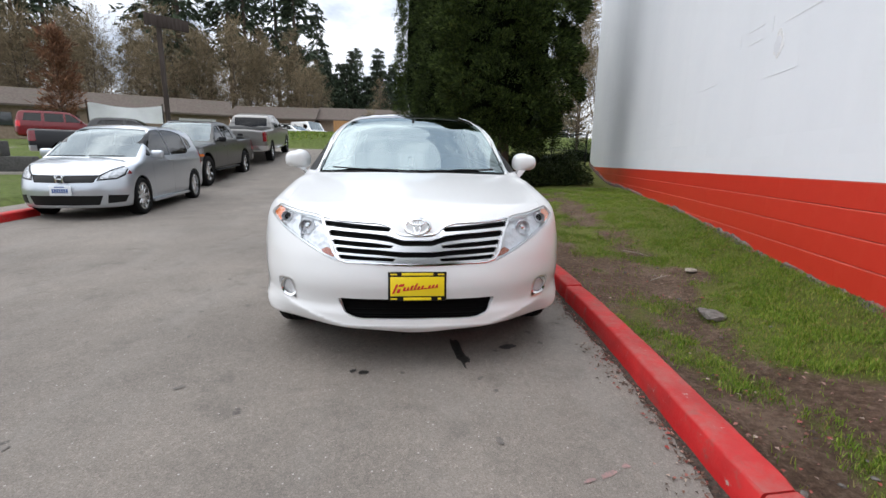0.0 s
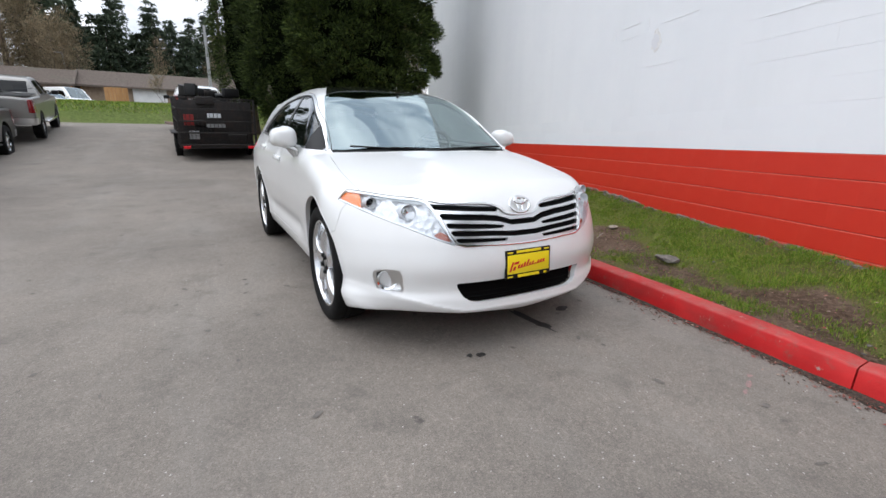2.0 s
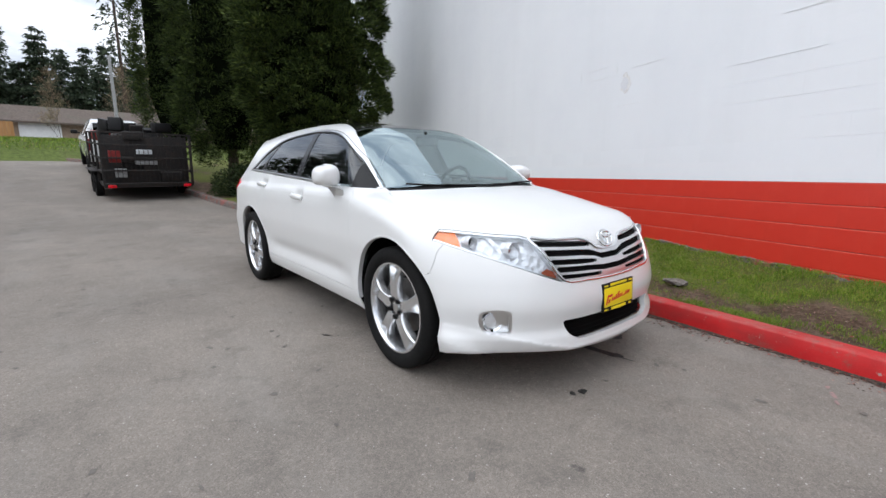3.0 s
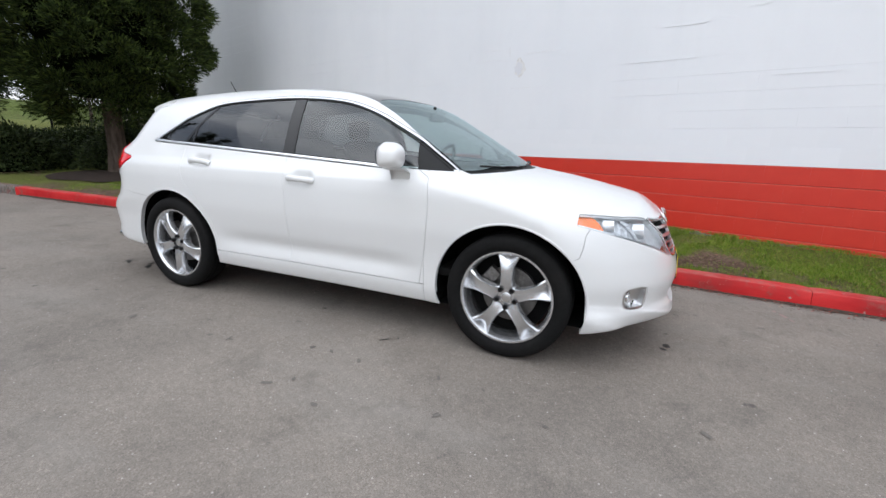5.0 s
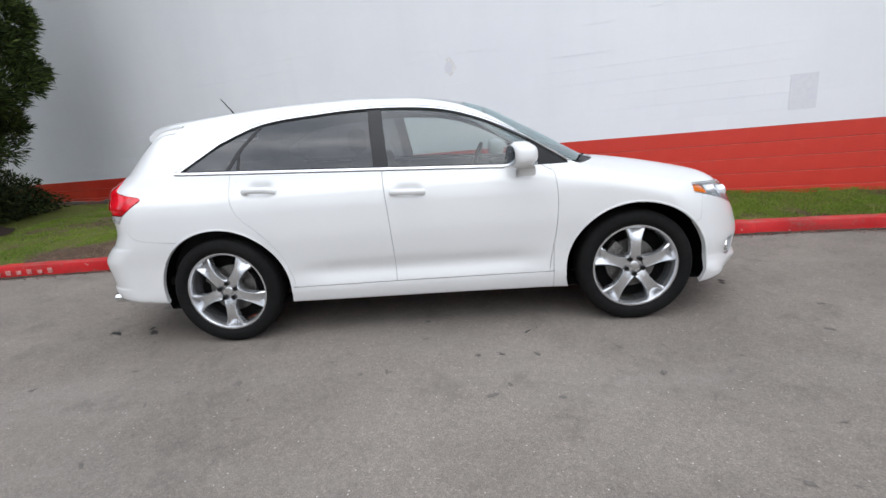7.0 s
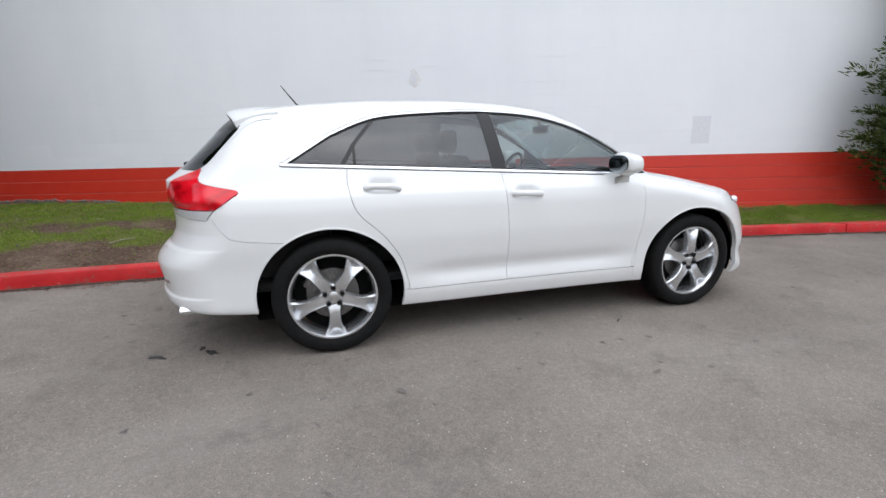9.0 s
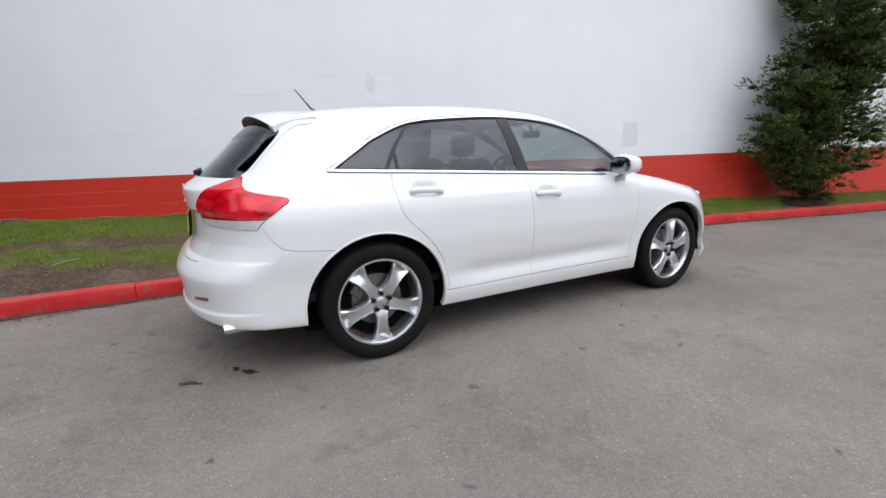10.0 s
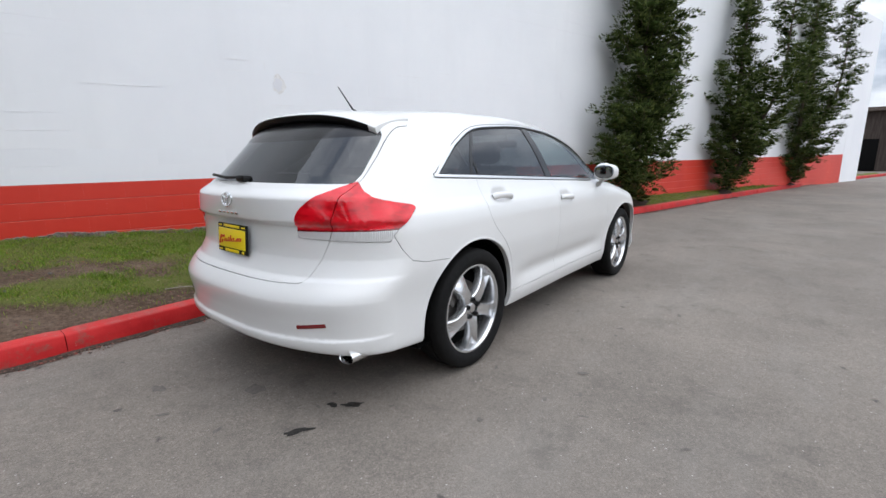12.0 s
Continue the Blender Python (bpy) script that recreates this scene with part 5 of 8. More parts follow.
def badge(name, at, size, tilt, parent):
    """An oval badge: a ring with two crossed ovals."""
    bm = bmesh.new()
    oval(bm, at, size, size * 0.66, size * 0.12, tilt)
    oval(bm, Vector(at) + Vector((0, 0, size * 0.40 * math.cos(tilt))), size * 0.58, size * 0.25, size * 0.10, tilt)
    oval(bm, at, size * 0.24, size * 0.60, size * 0.10, tilt)
    part(name, bm, CHROME, parent, "chrome oval badge")


badge("badge", (0, -0.815, 0.812), 0.068, radians(-28), car)
# raised plinth of the badge
P, Nn = on_front(np.array([0.0]), np.array([0.80]))

for sgn, _ in SIDES:
    S = (lambda k: k) if sgn > 0 else flipped
    unit = panel("headlamp", S(lamp), REFLECTOR, car, "clear headlamp with a silver inside", thick=0.0, lift=-0.032)
    panel("lens", S(lamp), CLEAR_LENS, unit, "clear plastic lens", thick=0.0)
    tip = cut(lamp, lambda V, N: V[:, 0] - 0.815 + 0.25 * (V[:, 2] - 0.85))[0]
    panel("side_marker", S(tip), AMBER, unit, "amber side marker", thick=0.0, lift=-0.014)
    edge_in = cut(lamp, more(in_front(LAMP), -0.009))[1]
    panel("lamp_rim", S(edge_in), SATIN, unit, "grey rim of the lamp", thick=0.03, lift=-0.003)
    mid = cut(lamp, in_front([(0.67, 0.70), (0.685, 0.70), (0.715, 0.90), (0.69, 0.90)]))[0]
    panel("divider", S(mid), REFLECTOR, unit, thick=0.0, lift=-0.02)
    brow = cut(lamp, in_front([(0.52, 0.853), (0.56, 0.838), (0.70, 0.857), (0.78, 0.868), (0.78, 0.90), (0.52, 0.88)]))[0]
    panel("brow", S(brow), SATIN, unit, "dark upper edge", thick=0.0, lift=-0.022)
    low = cut(lamp, in_front([(0.455, 0.648), (0.468, 0.685), (0.50, 0.70), (0.535, 0.682), (0.52, 0.668)]))[0]
    panel("turn_signal", S(low), DULL_AMBER, unit, "dull amber turn signal", thick=0.0, lift=-0.014)
    for (x, z, r, mat) in ((0.770, 0.822, 0.026, TRIM_GREY), (0.625, 0.785, 0.036, CHROME)):
        P, Nn = on_front(np.array([x]), np.array([z]))
        bm = bmesh.new()
        ring(bm, [(r * 1.25, 0.0), (r * 1.28, -0.012), (r, -0.02), (r, 0.03), (r * 1.15, 0.045)], 28, axis="z")
        q = Vector((0.25 * (x - 0.5), -1, 0.1)).to_track_quat("Z", "Y").to_matrix().to_4x4()
        place = Matrix.Translation((sgn * x, P[0][1] + 0.055, z)) @ (q if sgn > 0 else Matrix.Diagonal((-1, 1, 1, 1)) @ q @ Matrix.Diagonal((-1, 1, 1, 1)))
        part("bezel", bm, REFLECTOR, unit, at=place)
        bm = bmesh.new()
        bmesh.ops.create_uvsphere(bm, u_segments=20, v_segments=10, radius=r * 0.95, matrix=Matrix.Diagonal((1, 1, 0.5, 1)))
        part("projector", bm, mat, unit, "dark glass projector" if mat is TRIM_GREY else "", at=place)
    fu = panel("fog_lamp", S(fog_hole), SATIN, car, "round fog lamp in a silver bezel", thick=0.0, lift=-0.035)
    rimline, hole = cut(fog_hole, lambda V, N: 0.012 - inside(FOG, V[:, 0], V[:, 2]))
    panel("bezel", S(rimline), SATIN, fu, thick=0.035, lift=-0.004)
    P, Nn = on_front(np.array([0.745]), np.array([0.43]))
    bm = bmesh.new()
    bmesh.ops.create_uvsphere(bm, u_segments=24, v_segments=12, radius=0.046, matrix=Matrix.Diagonal((1, 1, 0.3, 1)))
    q = Vector((sgn * 0.35, -1, 0)).to_track_quat("Z", "Y").to_matrix().to_4x4()
    part("lens", bm, LAMP_WHITE, fu, at=Matrix.Translation((sgn * 0.738, P[0][1] + 0.045, 0.432)) @ q)
    bm = bmesh.new()
    ring(bm, [(0.046, 0.0), (0.056, 0.0), (0.056, 0.018), (0.046, 0.012)], 28, axis="z")
    part("ring", bm, CHROME, fu, at=Matrix.Translation((sgn * 0.738, P[0][1] + 0.04, 0.432)) @ q)

    # tail lamps: red above, clear strip below, split by the tailgate line
    red, clear = cut(finer(tail), lambda V, N: V[:, 2] - 0.948 - 0.012 * (V[:, 0] - 0.7))
    divider, clear = cut(clear, lambda V, N: V[:, 2] - 0.940 - 0.012 * (V[:, 0] - 0.7))
    gate_line = lambda V, N: V[:, 0] - np.interp(V[:, 2], [0.90, 0.95, 1.10, 1.18], [0.664, 0.682, 0.70, 0.712])
    tu = panel("tail_lamp", S(tail), SHADOW_GAP, car, "red tail lamp with a clear lower strip", thick=0.0, lift=-0.03)
    r_out, r_in = cut(red, more(gate_line, -0.002))[0], cut(red, more(gate_line, 0.002))[1]
    c_out, c_in = cut(clear, more(gate_line, -0.002))[0], cut(clear, more(gate_line, 0.002))[1]
    panel("red_lens", S(r_out), RED_LENS, tu, lift=0.006, thick=0.02)
    panel("red_lens", S(r_in), RED_LENS, tu, lift=0.006, thick=0.02)
    panel("lamp_divider", S(divider), DEEP_RED, tu, "dark red line between the lenses", lift=0.0055, thick=0.02)
    panel("clear_strip", S(c_out), LAMP_WHITE, tu, "clear ribbed strip", lift=0.005, thick=0.02)
    panel("clear_strip", S(c_in), LAMP_WHITE, tu, "clear ribbed strip", lift=0.005, thick=0.02)
    # reflector in the rear bumper, tail pipe
    xx = np.linspace(0.575, 0.715, 9)
    P, Nn = on_front(xx, np.linspace(0.484, 0.503, 9), True)
    bm = bmesh.new()
    ribbon(bm, (P * [sgn, 1, 1])[::sgn], (Nn * [sgn, 1, 1])[::sgn], 0.021, 0.004)
    part("bumper_reflector", bm, DEEP_RED, car, "red reflector in the bumper")
    bm = bmesh.new()
    ring(bm, [(0.040, 0.0), (0.044, 0.004), (0.044, -0.20), (0.038, -0.20), (0.038, -0.01)], 28, axis="z")
    part("tail_pipe", bm, CHROME, car, "polished steel tail pipe", at=Matrix.Translation((sgn * 0.775, 3.66, 0.340)) @ Matrix.Rotation(radians(-90), 4, "X") @ Matrix.Diagonal((1.25, 0.85, 1, 1)))
    bm = bmesh.new()
    ring(bm, [(0.0, -0.08), (0.038, -0.08), (0.038, -0.09), (0.0, -0.09)], 20, axis="z")
    part("pipe_inside", bm, SHADOW_GAP, car, at=Matrix.Translation((sgn * 0.775, 3.66, 0.340)) @ Matrix.Rotation(radians(-90), 4, "X") @ Matrix.Diagonal((1.25, 0.85, 1, 1)))

    # door mirror
    bm = bmesh.new()
    bmesh.ops.create_uvsphere(bm, u_segments=32, v_segments=20, radius=1.0)
    for v in bm.verts:
        x, y, z = v.co
        f = lambda k: math.copysign(abs(k) ** 0.72, k)
        y2 = f(y) * (0.105 if y < 0 else 0.055)
        v.co = Vector((f(x) * (0.098 - 0.008 * z), y2 - sgn * 0.02 * x, f(z) * (0.080 - 0.010 * (1 if sgn * x > 0 else 0))))
    mir = part("door_mirror", bm, PEARL, car, "white door mirror", at=Matrix.Translation((sgn * 0.985, 0.745, 1.152)))
    bm = bmesh.new()
    bmesh.ops.create_uvsphere(bm, u_segments=28, v_segments=14, radius=1.0)
    for v in bm.verts:
        x, y, z = v.co
        f = lambda k: math.copysign(abs(k) ** 0.75, k)
        v.co = Vector((f(x) * 0.080, 0.004 * y - sgn * 0.02 * x, f(z) * 0.060))
    part("mirror_glass", bm, MIRROR, mir, "mirror glass", at=Matrix.Translation((0, 0.054, 0)))
    bm = bmesh.new()
    for (xa, za, wa), (xb, zb, wb2) in (((0.955, 1.085, 0.045), (0.905, 1.02, 0.065)),):
        ra = [bm.verts.new((sgn * xa + dx, 0.70 + dy * wa, za + dz)) for dx, dy, dz in ((-0.03, -1, 0), (0.03, -1, 0), (0.03, 0.8, 0), (-0.03, 0.8, 0))]
        rb = [bm.verts.new((sgn * xb, 0.70 + dy * wb2, zb + dz)) for dy, dz in ((-1, 0.035), (-1, -0.03), (0.9, -0.03), (0.9, 0.035))]
        for k in range(4):
            bm.faces.new((ra[k], ra[(k + 1) % 4], rb[(k + 1) % 4], rb[k]))
        bm.faces.new(ra)
        bm.faces.new(rb[::-1])
    bmesh.ops.recalc_face_normals(bm, faces=bm.faces)
    part("mirror_arm", bm, PEARL, car, at=None)

    # door handles: a bowed grip over the hollow of the door
    for y0, z0 in ((1.458, 0.966), (2.437, 1.034)):
        yy = np.linspace(-0.11, 0.11, 15)
        P, Nn = on_side(y0 + yy, np.full(15, z0) + 0.04 * yy, sgn)
        lift_by = 0.034 * (1 - (yy / 0.11) ** 4)
        bm = bmesh.new()
        line = P[0] + (P[-1] - P[0]) * np.linspace(0, 1, 15)[:, None]
        tube(bm, line + Nn[0] * (0.002 + 0.75 * lift_by)[:, None], 0.015, 10, 1.35)
        part("door_handle", bm, PEARL, car, "white door handle")

# number plates: yellow dealer cards in dark frames
def plate(at, tilt, name):
    """A dealer plate facing -y before its turn, with bars for its lettering."""
    bm = bmesh.new()
    box(bm, -0.158, 0.158, 0.0, 0.012, -0.080, 0.080, 0.004)
    fr = part(name, bm, BLACK, car, "yellow dealer plate in a black frame", at=at)
    bm = bmesh.new()
    box(bm, -0.146, 0.146, -0.004, 0.004, -0.053, 0.053, 0.002)
    part("card", bm, PLATE_YELLOW, fr, "yellow card")
    for x0, x1, z0, z1 in ((-0.085, 0.085, 0.061, 0.075), (-0.075, 0.075, -0.076, -0.060), (-0.145, -0.11, 0.063, 0.071), (0.11, 0.145, 0.063, 0.071), (-0.145, -0.11, -0.072, -0.064), (0.11, 0.13, -0.074, -0.062)):
        bm = bmesh.new()
        box(bm, x0, x1, -0.003, 0.002, z0, z1, 0.001)
        part("lettering_bar", bm, PLATE_YELLOW, fr)
    bm = bmesh.new()
    slant = Matrix(((1, 0, 0.45, 0), (0, 1, 0, 0), (0.10, 0, 1, 0), (0, 0, 0, 1)))
    box(bm, -0.126, -0.114, -0.007, -0.002, -0.026, 0.026, 0.002, m=slant)
    box(bm, -0.108, -0.078, -0.007, -0.002, 0.010, 0.024, 0.004, m=slant)
    box(bm, -0.104, -0.088, -0.007, -0.002, -0.024, -0.002, 0.003, m=slant)
    for k in range(10):
        x = -0.074 + 0.0195 * k
        tall = (0.004, 0.002, 0.010, 0.020, 0.002, 0.004, -0.010, 0.002, 0.003, 0.002)[k]
        box(bm, x, x + 0.012, -0.007, -0.002, -0.016, tall, 0.0035, m=slant)
    box(bm, -0.07, 0.12, -0.0066, -0.002, -0.0175, -0.0140, 0.001, m=slant)
    part("script_bar", bm, PLATE_RED, fr, "red script drawn as bars")
    return fr


plate(Matrix.Translation((0, -0.922, 0.50)) @ Matrix.Rotation(radians(-4), 4, "X"), 0, "front_plate")
plate(Matrix.Translation((0, 3.785, 0.86)) @ Matrix.Rotation(math.pi, 4, "Z") @ Matrix.Rotation(radians(-4), 4, "X"), 0, "rear_plate")
badge("badge", (0, 3.792, 1.075), 0.052, radians(8), gate_ob)
for k in range(5):
    bm = bmesh.new()
    box(bm, -0.10 + 0.045 * k, -0.075 + 0.045 * k, 3.782, 3.792, 0.998, 1.012, 0.002)
    part("lettering_bar", bm, CHROME, gate_ob)
# roof spoiler over the rear window
bm = bmesh.new()
rows = []
for i in range(33):
    u = -1 + 2 * i / 32
    x = 0.628 * u
    a = abs(u)
    z_of = lambda y: float(cabin_top(y - 0.13 * x * x)) - 0.05 * (abs(x) / 0.6) ** 2.2
    y0, y1 = 3.02 + 0.0 * a, 3.375 - 0.10 * a ** 3
    drop = 0.055 * a ** 4
    zt = z_of(y0)
    sec = []
    for s, dz in ((0.0, 0.004), (0.25, 0.013), (0.55, 0.017), (0.85, 0.014), (0.96, 0.009), (1.0, 0.001), (0.995, -0.010), (0.965, -0.030), (0.90, -0.045), (0.70, -0.056), (0.40, -0.066), (0.15, -0.078)):
        y = y0 + (y1 - y0) * s
        sec.append(bm.verts.new((x, y, z_of(y0) + (z_of(y) - z_of(y0)) * 0.82 + dz - drop * (0.35 + 0.65 * s))))
    rows.append(sec)
n = len(rows[0])
for a, b in zip(rows, rows[1:]):
    for k in range(n):
        bm.faces.new((a[k], b[k], b[(k + 1) % n], a[(k + 1) % n]))
bm.faces.new(rows[0])
bm.faces.new(rows[-1][::-1])
bmesh.ops.recalc_face_normals(bm, faces=bm.faces)
bm.normal_update()
for f in bm.faces:
    if f.normal.z < -0.12 and len(f.verts) == 4 and max(abs(v.co.x) for v in f.verts) < 0.60:
        f.material_index = 1
part("roof_spoiler", bm, [PEARL, BLACK], gate_ob, "white roof spoiler over the rear window")
bm = bmesh.new()
box(bm, -0.44, 0.44, 3.13, 3.30, 1.44, 1.475, 0.012, m=None)
part("spoiler_underside", bm, BLACK, gate_ob, "black underside of the spoiler")
# rear wiper
bm = bmesh.new()
tube(bm, [(-0.03, 3.70, 1.190), (0.14, 3.715, 1.185), (0.36, 3.68, 1.196)], 0.011, 8, 0.8)
box(bm, -0.06, 0.03, 3.665, 3.72, 1.165, 1.20, 0.012)
part("rear_wiper", bm, BLACK, gate_ob, "black rear wiper")
# front wipers
for pts in ([(-0.62, 0.30, 1.112), (-0.36, 0.215, 1.098), (-0.12, 0.175, 1.090)], [(0.02, 0.165, 1.090), (0.30, 0.20, 1.098), (0.62, 0.29, 1.108)]):
    bm = bmesh.new()
    tube(bm, [(x, y - 0.012, z - 0.012) for x, y, z in pts], 0.006, 8)
    tube(bm, [(pts[-1][0] - 0.0, pts[-1][1] - 0.03, pts[-1][2] - 0.012), (pts[1][0], pts[1][1] - 0.02, pts[1][2] - 0.006)], 0.006, 8)
    part("wiper", bm, BLACK, car, "black windshield wiper")
# aerial
bm = bmesh.new()
rod(bm, (-0.04, 2.905, 1.582), (-0.025, 3.022, 1.732), 0.006, 0.003, 8)
rod(bm, (-0.04, 2.885, 1.572), (-0.04, 2.915, 1.598), 0.022, 0.009, 12)
part("aerial", bm, BLACK, car, "thin black roof aerial")

# inside: seats, dashboard, wheel, lining
def seat(x, y, turn=0.0, wide=0.26):
    s = thing_part = None
    bm = bmesh.new()
    box(bm, x - wide, x + wide, y - 0.28, y + 0.26, 0.52, 0.68, 0.05, 3)
    st = part("seat", bm, LEATHER, car, "black leather seat")
    bm = bmesh.new()
    box(bm, x - wide + 0.01, x + wide - 0.01, -0.07, 0.07, 0.0, 0.62, 0.055, 3, m=None)
    bmesh.ops.transform(bm, matrix=Matrix.Translation((0, y + 0.24, 0.62)) @ Matrix.Rotation(radians(-16), 4, "X"), verts=bm.verts)
    part("backrest", bm, LEATHER, st)
    return st


def headrest(x, y, z, st):
    bm = bmesh.new()
    box(bm, x - 0.13, x + 0.13, y - 0.05, y + 0.05, z, z + 0.17, 0.045, 3)
    rod(bm, (x - 0.05, y, z - 0.06), (x - 0.05, y, z + 0.02), 0.007)
    rod(bm, (x + 0.05, y, z - 0.06), (x + 0.05, y, z + 0.02), 0.007)
    part("headrest", bm, LEATHER, st)


for x in (-0.38, 0.38):
    headrest(x, 1.86, 1.235, seat(x, 1.42))
    headrest(x, 2.76, 1.215, seat(x, 2.32, wide=0.36))
bm = bmesh.new()
box(bm, -0.74, 0.74, 0.34, 0.80, 0.72, 1.035, 0.07, 3)
box(bm, 0.22, 0.56, 0.60, 0.84, 1.0, 1.07, 0.03, 3)
part("dashboard", bm, TRIM_GREY, car, "dark grey dashboard")
bm = bmesh.new()
ring(bm, [(0.175 + 0.016 * math.cos(a), 0.016 * math.sin(a)) for a in np.linspace(0, 2 * math.pi, 9)[:-1]], 36, axis="z")
box(bm, -0.16, 0.16, -0.025, 0.02, -0.012, 0.012, 0.01)
box(bm, -0.06, 0.06, -0.07, 0.05, -0.02, 0.02, 0.015)
part("steering_wheel", bm, LEATHER, car, "black steering wheel", at=Matrix.Translation((0.38, 0.98, 1.05)) @ Matrix.Rotation(radians(-65), 4, "X"))
bm = bmesh.new()
box(bm, -0.115, 0.115, 0.86, 0.90, 1.385, 1.455, 0.02, 3)
rod(bm, (0, 0.88, 1.45), (0, 0.90, 1.50), 0.012)
part("rear_view_mirror", bm, BLACK, car, "inside rear-view mirror")
panel("cabin_lining", centre(cut(rest, above(0.9))[0]), TRIM_GREY, car, "grey cabin lining", thick=0.0, lift=-0.034)
panel("headliner", centre(roof_glass), TRIM_GREY, car, thick=0.0, lift=-0.03)
for sgn, _ in SIDES:
    S = (lambda k: k) if sgn > 0 else flipped
    panel("door_lining", S(door_f), TRIM_GREY, car, thick=0.0, lift=-0.05)
    panel("door_lining", S(door_r), TRIM_GREY, car, thick=0.0, lift=-0.05)
bm = bmesh.new()
box(bm, -0.78, 0.78, 0.40, 3.5, 0.40, 0.46, 0.02)
box(bm, -0.72, 0.72, 2.75, 3.62, 0.46, 1.05, 0.05)
part("cabin_floor", bm, TRIM_GREY, car)
# ---- trees and bushes ----
def leaf_material(name, dark, mid, light, rough=0.65):
    m = material(name, mid, rough, spec=0.12)
    n, l, b = nodes_of(m)
    g = n.new("ShaderNodeNewGeometry")
    c = ramp(m, g.outputs["Random Per Island"], [(0.0, dark), (0.55, mid), (1.0, light)])
    tone = noise_node(m, 0.9, 4.0, 0.6)
    l.new(blend(m, 0.6, c, ramp(m, tone, [(0.3, (0.55, 0.6, 0.5)), (0.7, (1.15, 1.12, 0.95))]), "MULTIPLY"), b.inputs["Base Color"])
    return m


CEDAR_LEAF = leaf_material("cedar_foliage", (0.009, 0.015, 0.005), (0.032, 0.051, 0.014), (0.105, 0.140, 0.036))
YEW_LEAF = leaf_material("yew_foliage", (0.020, 0.032, 0.011), (0.068, 0.098, 0.028), (0.185, 0.225, 0.070))
# greens of the far firs are lightened: the haze of distance is in the colour
FIR_LEAF = leaf_material("hazed_fir_foliage", (0.020, 0.029, 0.020), (0.048, 0.068, 0.045), (0.090, 0.115, 0.072))
BUSH_LEAF = leaf_material("bush_foliage", (0.012, 0.02, 0.009), (0.03, 0.045, 0.016), (0.06, 0.08, 0.03))
MOSS_TWIG = leaf_material("bare_twigs", (0.14, 0.105, 0.068), (0.25, 0.195, 0.135), (0.38, 0.31, 0.22), 0.9)
RUST_LEAF = leaf_material("rusty_leaves", (0.10, 0.045, 0.03), (0.17, 0.085, 0.055), (0.26, 0.14, 0.09), 0.9)
BARK = grained("bark", (0.045, 0.033, 0.026), (0.13, 0.10, 0.08), 18, 0.95, 0.9, 0.0, stretch=(1, 1, 0.25), distance=0.03)
MULCH_SHADE = grained("shaded_mulch", (0.02, 0.014, 0.011), (0.07, 0.05, 0.04), 45, 0.95, 1.0, distance=0.03)


def sprays(P, D, length, width, seed, droop=0.25):
    """Leaf sprays: a bent, pointed pair of blades at each point P along D. Returns points and triangles."""
    r = np.random.RandomState(seed)
    n = len(P)
    D = D / (np.linalg.norm(D, axis=1)[:, None] + 1e-9)
    R = r.normal(size=(n, 3))
    S = np.cross(D, R)
    S /= np.linalg.norm(S, axis=1)[:, None] + 1e-9
    L = (length * r.uniform(0.6, 1.4, n))[:, None]
    W = (width * r.uniform(0.6, 1.4, n))[:, None]
    down = np.array([0, 0, -1.0]) * droop
    V = np.stack([P, P + D * L * 0.45 + S * W + down * L * 0.15, P + D * L + down * L * 0.6, P + D * L * 0.45 - S * W + down * L * 0.15], 1).reshape(-1, 3)
    i = np.arange(n) * 4
    return V, np.stack([i, i + 1, i + 2, i, i + 2, i + 3], 1).reshape(-1, 3)


def crown(name, V, T, mat, parent, label=""):
    me = bpy.data.meshes.new(name)
    fill_mesh(me, V, T, mat)
    return link(name, me, parent, label)


def trunk_mesh(pts, radii, seg=9):
    bm = bmesh.new()
    rows = []
    for i, (p, r) in enumerate(zip(pts, radii)):
        rows.append([bm.verts.new((p[0] + r * math.cos(6.2832 * k / seg) * (1 + 0.15 * noise.noise((k, i, 1.3))), p[1] + r * math.sin(6.2832 * k / seg), p[2])) for k in range(seg)])
    for a, b in zip(rows, rows[1:]):
        for k in range(seg):
            bm.faces.new((a[k], a[(k + 1) % seg], b[(k + 1) % seg], b[k]))
    bm.faces.new(rows[-1])
    return bm


